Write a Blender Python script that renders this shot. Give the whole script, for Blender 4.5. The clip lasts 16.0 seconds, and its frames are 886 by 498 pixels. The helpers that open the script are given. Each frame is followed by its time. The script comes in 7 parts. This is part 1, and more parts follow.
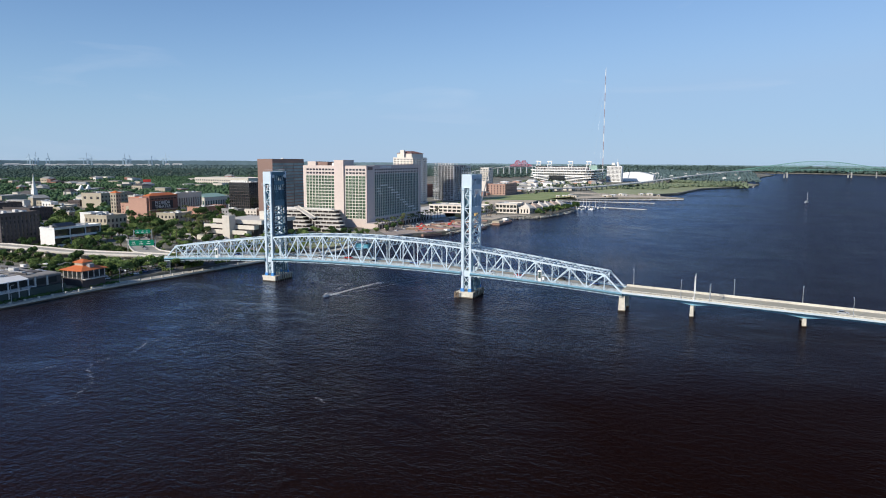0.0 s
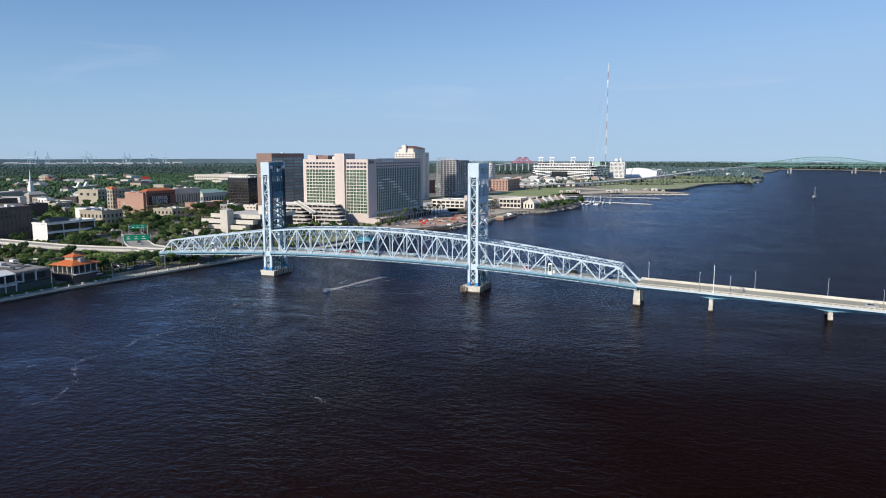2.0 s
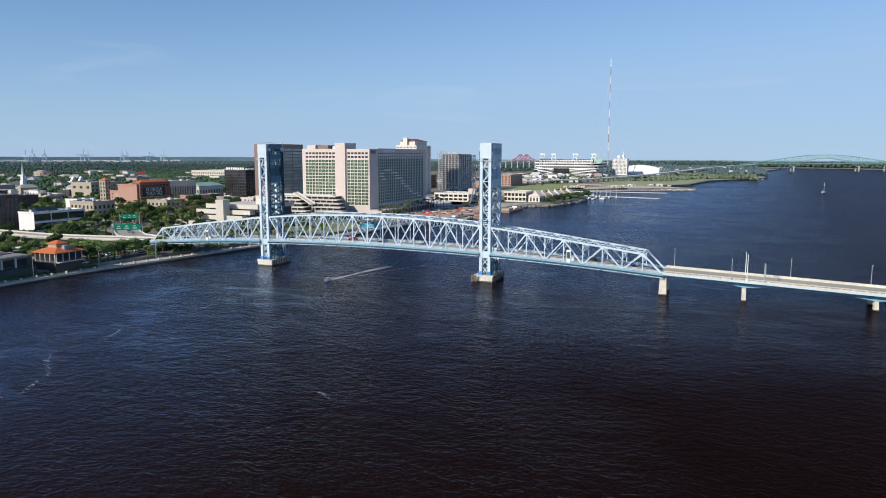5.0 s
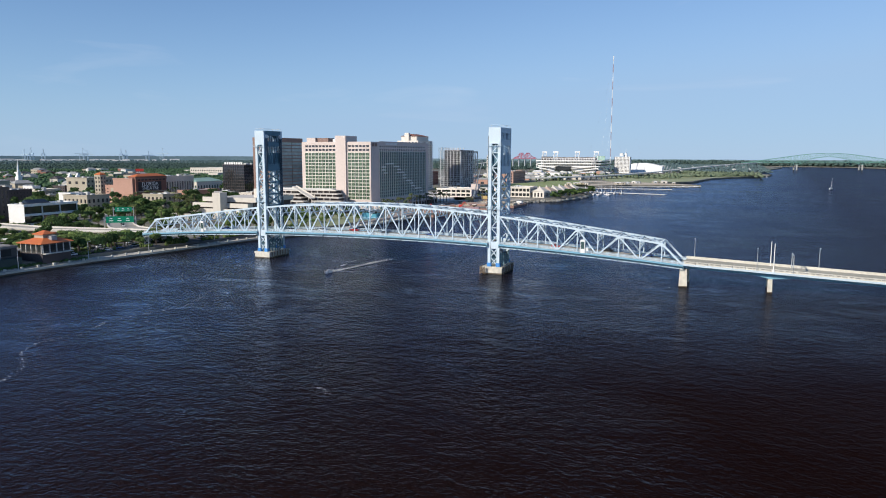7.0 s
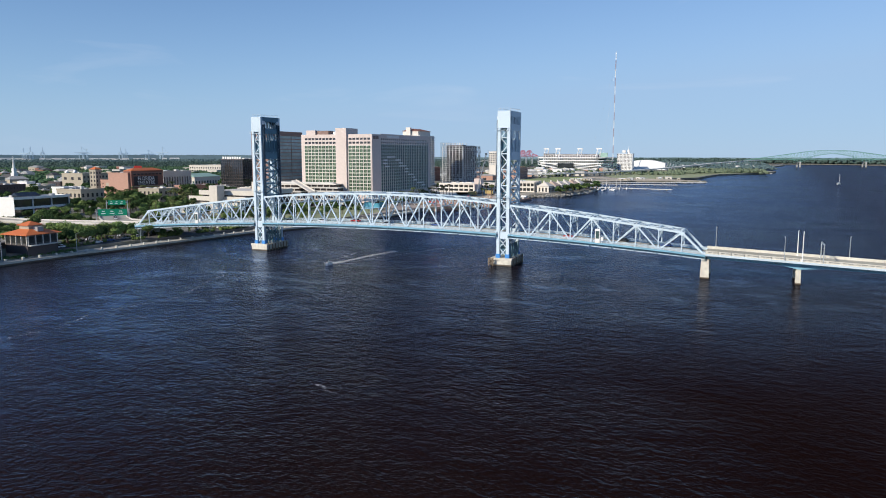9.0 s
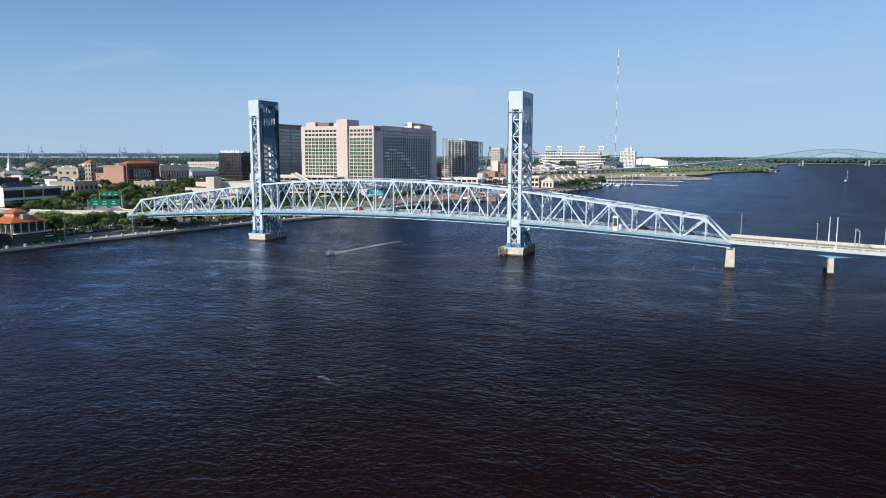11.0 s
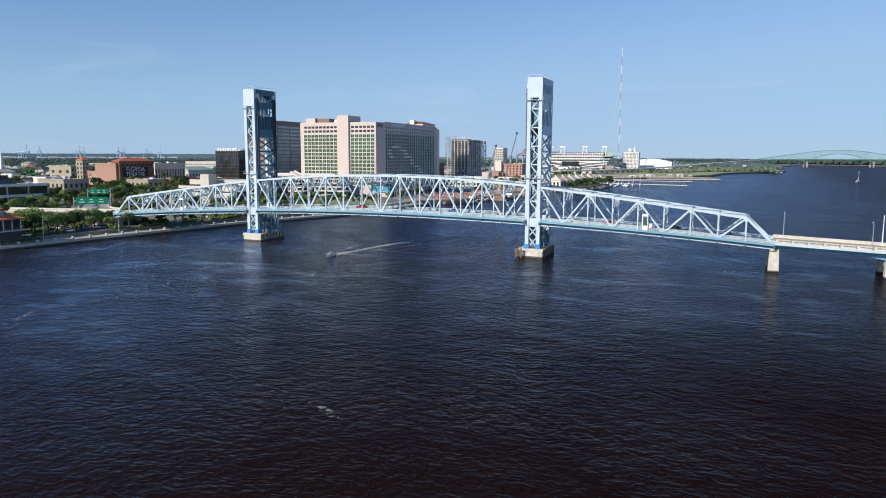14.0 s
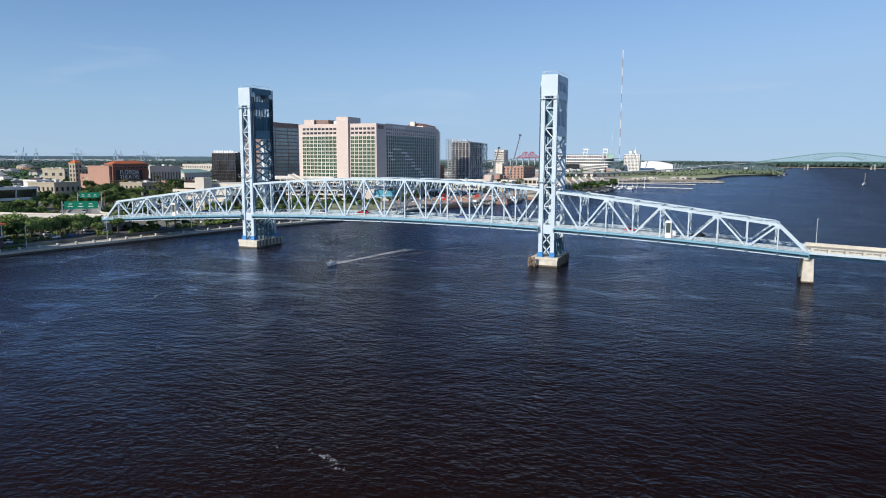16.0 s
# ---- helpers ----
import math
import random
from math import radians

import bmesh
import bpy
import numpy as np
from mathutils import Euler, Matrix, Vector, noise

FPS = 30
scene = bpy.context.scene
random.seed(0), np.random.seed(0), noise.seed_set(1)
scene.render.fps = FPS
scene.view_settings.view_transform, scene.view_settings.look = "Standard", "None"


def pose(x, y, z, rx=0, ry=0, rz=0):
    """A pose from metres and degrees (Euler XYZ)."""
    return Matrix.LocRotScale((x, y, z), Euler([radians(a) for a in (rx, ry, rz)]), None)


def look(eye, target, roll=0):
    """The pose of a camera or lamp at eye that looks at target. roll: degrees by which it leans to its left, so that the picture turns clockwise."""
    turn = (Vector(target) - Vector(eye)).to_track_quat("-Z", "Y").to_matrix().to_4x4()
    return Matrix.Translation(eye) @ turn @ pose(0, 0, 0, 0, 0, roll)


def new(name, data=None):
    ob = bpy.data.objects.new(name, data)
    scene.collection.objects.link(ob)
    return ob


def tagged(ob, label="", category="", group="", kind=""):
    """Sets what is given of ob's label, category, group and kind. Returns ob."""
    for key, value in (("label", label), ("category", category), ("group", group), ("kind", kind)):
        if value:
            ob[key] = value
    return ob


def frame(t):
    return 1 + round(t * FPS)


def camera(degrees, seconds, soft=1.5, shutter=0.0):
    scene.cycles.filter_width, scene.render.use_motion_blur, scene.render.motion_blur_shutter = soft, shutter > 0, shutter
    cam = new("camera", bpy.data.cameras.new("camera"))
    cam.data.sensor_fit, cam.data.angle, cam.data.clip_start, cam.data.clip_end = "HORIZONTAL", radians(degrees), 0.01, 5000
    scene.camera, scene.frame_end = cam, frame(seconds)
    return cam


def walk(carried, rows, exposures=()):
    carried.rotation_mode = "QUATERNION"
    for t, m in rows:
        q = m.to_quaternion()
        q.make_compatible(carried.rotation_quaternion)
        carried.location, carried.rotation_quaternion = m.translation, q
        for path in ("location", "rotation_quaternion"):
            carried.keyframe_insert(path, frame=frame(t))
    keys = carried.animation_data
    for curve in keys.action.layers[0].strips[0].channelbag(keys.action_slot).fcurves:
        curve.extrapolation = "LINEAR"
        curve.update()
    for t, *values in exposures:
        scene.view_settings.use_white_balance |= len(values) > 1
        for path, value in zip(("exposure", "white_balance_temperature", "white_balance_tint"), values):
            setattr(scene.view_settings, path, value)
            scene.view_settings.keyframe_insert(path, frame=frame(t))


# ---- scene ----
cam = camera(64.7, 16.0, soft=1.0)
PATH = [
    (0, (179.665, -324.604, 68.950), (178.897, -322.776, 68.689), 0.20),
    (0.5, (177.965, -321.591, 68.283), (177.196, -319.764, 68.020), 0.10),
    (1, (176.123, -318.586, 67.158), (175.353, -316.759, 66.893), 0.10),
    (1.5, (174.167, -315.530, 65.787), (173.398, -313.703, 65.521), 0.10),
    (2, (172.131, -312.441, 64.319), (171.361, -310.615, 64.053), 0.00),
    (2.5, (170.039, -309.388, 62.846), (169.270, -307.561, 62.579), 0.00),
    (3, (167.906, -306.448, 61.404), (167.137, -304.621, 61.137), 0.10),
    (3.5, (165.741, -303.667, 60.000), (164.972, -301.840, 59.732), 0.10),
    (4, (163.589, -300.872, 58.578), (162.822, -299.044, 58.310), 0.10),
    (6.5, (153.109, -285.403, 50.761), (152.343, -283.575, 50.496), 0.10),
    (7, (151.027, -282.254, 49.294), (150.261, -280.426, 49.028), 0.10),
    (7.5, (148.997, -279.106, 47.879), (148.230, -277.278, 47.612), 0.10),
    (8, (147.066, -275.977, 46.500), (146.300, -274.149, 46.233), 0.10),
    (8.5, (145.189, -272.868, 45.165), (144.422, -271.041, 44.897), 0.00),
    (9, (143.270, -269.792, 43.834), (142.503, -267.965, 43.566), -0.00),
    (11.5, (132.805, -254.874, 36.383), (132.039, -253.046, 36.115), 0.10),
    (12, (130.749, -251.796, 35.491), (129.983, -249.968, 35.223), 0.10),
    (12.5, (128.753, -248.664, 34.904), (127.987, -246.836, 34.636), 0.10),
    (13, (126.740, -245.462, 34.649), (125.975, -243.634, 34.382), 0.10),
    (13.5, (124.636, -242.215, 34.568), (123.871, -240.386, 34.302), 0.10),
    (14, (122.441, -238.959, 34.543), (121.676, -237.130, 34.279), 0.20),
    (14.5, (120.205, -235.755, 34.537), (119.441, -233.925, 34.275), 0.20),
    (15, (118.030, -232.555, 34.556), (117.267, -230.725, 34.295), 0.20),
    (15.5, (115.855, -229.355, 34.575), (115.093, -227.524, 34.316), 0.20),
    (16, (113.680, -226.155, 34.483), (112.919, -224.323, 34.226), 0.20),
]
walk(cam, [(t, look(eye, target, roll)) for t, eye, target, roll in PATH], ((0.0, -0.07, 6250, 10), (16.0, -0.07, 6250, 10)))

# ---------------------------------------------------------------- world and sun
TO_SUN = Vector((-0.42, -0.78, 0.50)).normalized()
world = bpy.data.worlds.new("sky")
scene.world = world
world.use_nodes = True
wn, wl = world.node_tree.nodes, world.node_tree.links
sky = wn.new("ShaderNodeTexSky")
sky.sky_type, sky.sun_disc = "NISHITA", False
sky.sun_elevation = math.asin(TO_SUN.z)
sky.sun_rotation = math.atan2(TO_SUN.x, TO_SUN.y)
sky.altitude, sky.air_density, sky.dust_density, sky.ozone_density = 60, 1.0, 0.0, 4.0
wn["Background"].inputs["Strength"].default_value = 0.118
tint = wn.new("ShaderNodeMix")     # clear blue air, a little bluer than the model's
tint.data_type, tint.blend_type = "RGBA", "MULTIPLY"
tint.inputs[0].default_value, tint.inputs[7].default_value = 1.0, (0.66, 0.81, 0.97, 1)
haze = wn.new("ShaderNodeMix")     # even summer haze
haze.data_type = "RGBA"
haze.inputs[7].default_value = (3.4, 4.78, 6.65, 1)
grey, thick = wn.new("ShaderNodeRGBToBW"), wn.new("ShaderNodeMapRange")     # the bright low sky is the hazy one
thick.inputs["From Min"].default_value, thick.inputs["From Max"].default_value = 1.6, 6.5
thick.inputs["To Min"].default_value, thick.inputs["To Max"].default_value = 0.0, 0.85
wl.new(sky.outputs[0], grey.inputs[0]), wl.new(grey.outputs[0], thick.inputs["Value"]), wl.new(thick.outputs[0], haze.inputs[0])
wl.new(sky.outputs[0], tint.inputs[6]), wl.new(tint.outputs[2], haze.inputs[6])
bearing, drawn, wisp = wn.new("ShaderNodeTexCoord"), wn.new("ShaderNodeMapping"), wn.new("ShaderNodeTexNoise")     # faint high cirrus
drawn.inputs["Scale"].default_value, drawn.inputs["Rotation"].default_value = (2.2, 3.0, 13.0), (0.12, 0.05, 0.4)
wisp.inputs["Scale"].default_value, wisp.inputs["Detail"].default_value, wisp.inputs["Distortion"].default_value = 1.6, 7, 0.5
veil, cirrus = wn.new("ShaderNodeMapRange"), wn.new("ShaderNodeMix")
veil.inputs["From Min"].default_value, veil.inputs["From Max"].default_value = 0.60, 0.80
veil.inputs["To Max"].default_value = 0.24
cirrus.data_type = "RGBA"
cirrus.inputs[7].default_value = (6.2, 6.7, 7.6, 1)
wl.new(bearing.outputs["Generated"], drawn.inputs["Vector"]), wl.new(drawn.outputs[0], wisp.inputs["Vector"]), wl.new(wisp.outputs["Fac"], veil.inputs["Value"])
wl.new(veil.outputs[0], cirrus.inputs[0]), wl.new(haze.outputs[2], cirrus.inputs[6])
wl.new(cirrus.outputs[2], wn["Background"].inputs["Color"])
sun = new("sun", bpy.data.lights.new("sun", "SUN"))
sun.data.energy, sun.data.angle, sun.data.color = 5.0, radians(0.53), (1.0, 0.90, 0.76)
sun.matrix_world = look((0, 0, 400), Vector((0, 0, 400)) - TO_SUN)


# ---------------------------------------------------------------- materials
def material(name, colour, rough=0.7, metal=0.0, vary=0.18, coarse=0.08, fine=1.2, bump=0.15, each=0.0, second=None, spec=0.5):
    """A painted or mineral surface: two scales of stain, fine relief, and a change from piece to piece."""
    m = bpy.data.materials.new(name)
    m.use_nodes = True
    n, l = m.node_tree.nodes, m.node_tree.links
    p = n["Principled BSDF"]
    p.inputs["Roughness"].default_value, p.inputs["Metallic"].default_value = rough, metal
    p.inputs["Specular IOR Level"].default_value = spec
    geo = n.new("ShaderNodeNewGeometry")
    big, small = n.new("ShaderNodeTexNoise"), n.new("ShaderNodeTexNoise")
    big.inputs["Scale"].default_value, small.inputs["Scale"].default_value = coarse, fine
    big.inputs["Detail"].default_value, small.inputs["Detail"].default_value = 5, 4
    for tex in (big, small):
        l.new(geo.outputs["Position"], tex.inputs["Vector"])
    mean = n.new("ShaderNodeMix")
    mean.data_type = "FLOAT"
    mean.inputs[0].default_value = 0.45
    l.new(big.outputs["Fac"], mean.inputs[2]), l.new(small.outputs["Fac"], mean.inputs[3])
    span = n.new("ShaderNodeMapRange")
    span.inputs["From Min"].default_value, span.inputs["From Max"].default_value = 0.3, 0.7
    l.new(mean.outputs[0], span.inputs["Value"])
    ramp = n.new("ShaderNodeMix")
    ramp.data_type = "RGBA"
    other = second or tuple(c * (1 + vary) for c in colour)
    ramp.inputs[6].default_value = (*[c * (1 - vary) for c in colour], 1)
    ramp.inputs[7].default_value = (*other, 1)
    l.new(span.outputs[0], ramp.inputs[0])
    out = ramp.outputs[2]
    if each:
        info = n.new("ShaderNodeObjectInfo")
        isle = n.new("ShaderNodeMath")
        isle.operation = "ADD"
        l.new(info.outputs["Random"], isle.inputs[0]), l.new(geo.outputs["Random Per Island"], isle.inputs[1])
        value = n.new("ShaderNodeMapRange")
        value.inputs["From Max"].default_value = 2.0
        value.inputs["To Min"].default_value, value.inputs["To Max"].default_value = 1 - each, 1 + each
        l.new(isle.outputs[0], value.inputs["Value"])
        hsv = n.new("ShaderNodeHueSaturation")
        l.new(value.outputs[0], hsv.inputs["Value"]), l.new(out, hsv.inputs["Color"])
        out = hsv.outputs["Color"]
    l.new(out, p.inputs["Base Color"])
    if bump:
        b = n.new("ShaderNodeBump")
        b.inputs["Strength"].default_value, b.inputs["Distance"].default_value = bump, 0.05
        l.new(small.outputs["Fac"], b.inputs["Height"]), l.new(b.outputs["Normal"], p.inputs["Normal"])
    return m


def glass(name, colour, rough=0.12, each=0.35):
    """Tinted facade glass, dark inside, glossy outside."""
    return material(name, colour, rough, 0.0, 0.25, 0.05, 0.4, 0.02, each, spec=0.8)


def water_material():
    m = bpy.data.materials.new("river_water")
    m.use_nodes = True
    n, l = m.node_tree.nodes, m.node_tree.links
    p = n["Principled BSDF"]
    geo = n.new("ShaderNodeNewGeometry")

    def waves(scale, detail, stretch, turn, swirl=0.0):
        mp = n.new("ShaderNodeMapping")
        mp.inputs["Scale"].default_value = (stretch, 1, 1)
        mp.inputs["Rotation"].default_value = (0, 0, radians(turn))
        t = n.new("ShaderNodeTexNoise")
        t.inputs["Scale"].default_value, t.inputs["Detail"].default_value = scale, detail
        t.inputs["Distortion"].default_value = swirl
        l.new(geo.outputs["Position"], mp.inputs["Vector"]), l.new(mp.outputs[0], t.inputs["Vector"])
        return t.outputs["Fac"]

    swell0, swell, chop, patch = waves(0.13, 5, 0.7, 30), waves(0.42, 4, 0.8, 25), waves(1.25, 5, 0.75, 40), waves(0.012, 3, 0.4, 60)
    b0, b1, b2 = n.new("ShaderNodeBump"), n.new("ShaderNodeBump"), n.new("ShaderNodeBump")
    b0.inputs["Strength"].default_value, b0.inputs["Distance"].default_value = 1.0, 0.38
    l.new(swell0, b0.inputs["Height"]), l.new(b0.outputs[0], b1.inputs["Normal"])
    b1.inputs["Strength"].default_value, b1.inputs["Distance"].default_value = 1.0, 0.42
    b2.inputs["Strength"].default_value, b2.inputs["Distance"].default_value = 1.0, 0.28
    l.new(swell, b1.inputs["Height"]), l.new(chop, b2.inputs["Height"]), l.new(b1.outputs[0], b2.inputs["Normal"])
    col = n.new("ShaderNodeMix")
    col.data_type = "RGBA"
    col.inputs[6].default_value, col.inputs[7].default_value = (0.0078, 0.0030, 0.0024, 1), (0.0092, 0.0037, 0.0030, 1)
    l.new(patch, col.inputs[0])
    r = n.new("ShaderNodeMapRange")
    r.inputs["From Min"].default_value, r.inputs["From Max"].default_value = 0.35, 0.65
    r.inputs["To Min"].default_value, r.inputs["To Max"].default_value = 0.08, 0.20
    l.new(patch, r.inputs["Value"])
    body, shine, fres, both = n.new("ShaderNodeBsdfDiffuse"), n.new("ShaderNodeBsdfGlossy"), n.new("ShaderNodeFresnel"), n.new("ShaderNodeMixShader")
    fres.inputs["IOR"].default_value = 1.23
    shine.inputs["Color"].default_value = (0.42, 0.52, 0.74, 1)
    l.new(r.outputs[0], shine.inputs["Roughness"])
    for node in (body, shine, fres):
        l.new(b2.outputs[0], node.inputs["Normal"])
    lift = n.new("ShaderNodeMapRange")
    lift.inputs["From Min"].default_value, lift.inputs["To Max"].default_value = 0.075, 1.4
    l.new(fres.outputs[0], lift.inputs["Value"])
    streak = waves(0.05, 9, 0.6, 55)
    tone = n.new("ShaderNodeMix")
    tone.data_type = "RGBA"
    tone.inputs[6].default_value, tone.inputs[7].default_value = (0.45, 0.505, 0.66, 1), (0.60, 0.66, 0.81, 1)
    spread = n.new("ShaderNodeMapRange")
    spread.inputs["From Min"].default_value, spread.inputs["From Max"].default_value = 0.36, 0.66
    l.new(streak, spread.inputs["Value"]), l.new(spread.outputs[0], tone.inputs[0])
    # eddying slicks: smoother water, with extra sky sheen put into its gloss colour
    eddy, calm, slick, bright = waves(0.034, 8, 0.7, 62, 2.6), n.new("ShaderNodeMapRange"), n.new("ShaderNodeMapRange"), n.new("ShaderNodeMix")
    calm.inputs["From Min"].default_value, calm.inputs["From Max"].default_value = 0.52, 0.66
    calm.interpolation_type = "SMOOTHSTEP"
    above = n.new("ShaderNodeMapRange")     # slicks are faded out beyond the bridge
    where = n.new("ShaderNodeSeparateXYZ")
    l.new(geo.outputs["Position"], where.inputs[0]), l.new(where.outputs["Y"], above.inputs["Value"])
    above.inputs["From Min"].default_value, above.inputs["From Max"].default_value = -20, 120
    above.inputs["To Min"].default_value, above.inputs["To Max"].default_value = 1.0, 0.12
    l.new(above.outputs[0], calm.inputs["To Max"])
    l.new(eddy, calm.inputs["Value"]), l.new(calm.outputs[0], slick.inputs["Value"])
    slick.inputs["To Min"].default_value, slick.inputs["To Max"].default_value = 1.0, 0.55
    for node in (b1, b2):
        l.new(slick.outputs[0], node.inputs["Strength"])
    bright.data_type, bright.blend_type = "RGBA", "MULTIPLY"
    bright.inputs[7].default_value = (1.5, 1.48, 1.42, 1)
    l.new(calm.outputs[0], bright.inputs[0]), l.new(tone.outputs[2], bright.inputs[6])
    # gloss and body painted darker and browner towards the view's near right
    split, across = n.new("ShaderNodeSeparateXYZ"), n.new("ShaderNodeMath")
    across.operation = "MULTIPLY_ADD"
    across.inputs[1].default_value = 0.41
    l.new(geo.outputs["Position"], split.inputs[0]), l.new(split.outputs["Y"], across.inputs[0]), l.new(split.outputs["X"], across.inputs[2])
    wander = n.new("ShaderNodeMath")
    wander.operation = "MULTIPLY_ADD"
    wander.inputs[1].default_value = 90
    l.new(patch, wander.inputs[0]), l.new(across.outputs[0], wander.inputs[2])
    falloff, water = n.new("ShaderNodeMapRange"), n.new("ShaderNodeMix")
    falloff.inputs["From Min"].default_value, falloff.inputs["From Max"].default_value = -42, 132
    l.new(wander.outputs[0], falloff.inputs["Value"])
    reach = n.new("ShaderNodeMapRange")     # the painted darkening eases down the river
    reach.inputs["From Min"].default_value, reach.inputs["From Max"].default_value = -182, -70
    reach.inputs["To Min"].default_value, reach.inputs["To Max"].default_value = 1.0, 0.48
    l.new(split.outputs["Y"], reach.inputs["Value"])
    south, right_falloff, load = n.new("ShaderNodeMath"), n.new("ShaderNodeMapRange"), n.new("ShaderNodeMath")     # and deepens again towards the right of the view
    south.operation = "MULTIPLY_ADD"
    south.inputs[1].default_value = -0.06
    l.new(split.outputs["Y"], south.inputs[0]), l.new(split.outputs["X"], south.inputs[2]), l.new(south.outputs[0], right_falloff.inputs["Value"])
    right_falloff.inputs["From Min"].default_value, right_falloff.inputs["From Max"].default_value = 70, 220
    right_falloff.inputs["To Max"].default_value = 0.36
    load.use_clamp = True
    l.new(reach.outputs[0], load.inputs[0]), l.new(right_falloff.outputs[0], load.inputs[1]), l.new(load.outputs[0], falloff.inputs["To Max"])
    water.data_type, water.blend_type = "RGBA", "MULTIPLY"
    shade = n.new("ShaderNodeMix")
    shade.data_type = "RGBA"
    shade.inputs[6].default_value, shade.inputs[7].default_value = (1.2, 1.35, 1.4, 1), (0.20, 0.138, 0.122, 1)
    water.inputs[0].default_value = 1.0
    l.new(falloff.outputs[0], shade.inputs[0]), l.new(bright.outputs[2], water.inputs[6]), l.new(shade.outputs[2], water.inputs[7]), l.new(water.outputs[2], shine.inputs["Color"])
    lighter_body, body_mix = n.new("ShaderNodeMix"), n.new("ShaderNodeMix")
    for node in (lighter_body, body_mix):
        node.data_type = "RGBA"
    lighter_body.inputs[6].default_value, lighter_body.inputs[7].default_value = (0.017, 0.0105, 0.0105, 1), (0.019, 0.011, 0.011, 1)
    l.new(patch, lighter_body.inputs[0]), l.new(falloff.outputs[0], body_mix.inputs[0])
    l.new(lighter_body.outputs[2], body_mix.inputs[6]), l.new(col.outputs[2], body_mix.inputs[7]), l.new(body_mix.outputs[2], body.inputs["Color"])
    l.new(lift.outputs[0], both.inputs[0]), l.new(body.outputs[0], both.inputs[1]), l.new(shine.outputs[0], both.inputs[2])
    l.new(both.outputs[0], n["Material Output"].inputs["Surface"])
    n.remove(p)
    return m


WATER = water_material()
BLUE = material("bridge_blue_paint", (0.55, 0.65, 0.71), 0.45, 0, 0.12, 0.15, 2.5, 0.1)
DEEP_BLUE = material("bridge_blue_girder", (0.19, 0.40, 0.52), 0.5, 0, 0.15, 0.15, 2.5, 0.1)
CABIN_TEAL = material("teal_cabin_paint", (0.06, 0.26, 0.34), 0.5, 0, 0.15, 0.3, 2.5, 0.1)
SPLASH_BLUE = material("bright_blue_paint", (0.05, 0.24, 0.58), 0.5, 0, 0.12, 0.3, 2.5, 0.1)
# bridge paint darkened for shade, for inner faces and steel below the deck
SHADED_STEEL = material("shaded_bridge_paint", (0.10, 0.20, 0.25), 0.6, 0, 0.25, 0.3, 2.5, 0.1)
STEEL_DARK = material("dark_steel", (0.05, 0.08, 0.11), 0.5, 0.2)
STEEL_GREY = material("galvanised_steel", (0.45, 0.47, 0.48), 0.45, 0.5)
ASPHALT = material("asphalt", (0.10, 0.10, 0.10), 0.9, 0, 0.25, 0.06, 1.5, 0.1)
OLIVE_ROAD = material("olive_worn_road", (0.43, 0.40, 0.31), 0.9, 0, 0.2, 0.05, 1.5, 0.1)
ROAD = material("pale_worn_road", (0.39, 0.365, 0.31), 0.9, 0, 0.2, 0.05, 1.5, 0.1)
CONCRETE = material("concrete", (0.58, 0.55, 0.50), 0.85, 0, 0.2, 0.07, 0.8, 0.2)
PIER_CONCRETE = material("pier_concrete", (0.61, 0.57, 0.48), 0.85, 0, 0.25, 0.15, 0.6, 0.2)
TIDE = material("wet_tide_mark", (0.10, 0.075, 0.045), 0.6, 0, 0.3, 0.2, 0.8, 0.2)
RIPRAP = material("pale_bank_stone", (0.52, 0.48, 0.41), 0.9, 0, 0.25, 0.2, 1.5, 0.3, 0.3)
TIMBER = material("weathered_timber", (0.20, 0.15, 0.10), 0.85, 0, 0.3, 0.3, 2.0, 0.3)
GRASS = material("grass", (0.24, 0.35, 0.10), 0.95, 0, 0.35, 0.02, 0.5, 0.2, second=(0.36, 0.38, 0.18))
ROUGH_GRASS = material("rough_dry_grass", (0.27, 0.33, 0.15), 0.95, 0, 0.35, 0.02, 0.3, 0.2, second=(0.42, 0.43, 0.25))
GROUND = material("town_ground", (0.11, 0.125, 0.085), 0.95, 0, 0.5, 0.03, 0.2, 0.1, second=(0.34, 0.31, 0.25))
SAND = material("bare_sand_lot", (0.55, 0.47, 0.36), 0.95, 0, 0.3, 0.02, 0.3, 0.1)
LEAF = material("leaves", (0.060, 0.108, 0.034), 0.8, 0, 0.35, 0.05, 0.6, 0.0, 0.45, spec=0.2)
LEAF_LIGHT = material("light_leaves", (0.172, 0.24, 0.075), 0.8, 0, 0.35, 0.05, 0.6, 0.0, 0.4, spec=0.2)
PALM_LEAF = material("palm_leaves", (0.10, 0.12, 0.035), 0.75, 0, 0.3, 0.05, 0.6, 0.0, 0.3, spec=0.3)
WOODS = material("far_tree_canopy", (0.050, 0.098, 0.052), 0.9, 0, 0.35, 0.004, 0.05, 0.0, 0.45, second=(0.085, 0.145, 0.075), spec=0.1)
# haze is mixed into these leaf colours, paler and bluer farther off
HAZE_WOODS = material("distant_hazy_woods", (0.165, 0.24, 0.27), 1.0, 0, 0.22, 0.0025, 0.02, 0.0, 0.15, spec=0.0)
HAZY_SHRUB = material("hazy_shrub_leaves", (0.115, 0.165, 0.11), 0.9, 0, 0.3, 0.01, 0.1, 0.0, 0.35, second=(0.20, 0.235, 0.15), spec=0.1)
HAZE_CANOPY = material("haze_tinted_canopy", (0.105, 0.158, 0.165), 0.9, 0, 0.25, 0.003, 0.03, 0.0, 0.15, second=(0.125, 0.18, 0.18), spec=0.0)
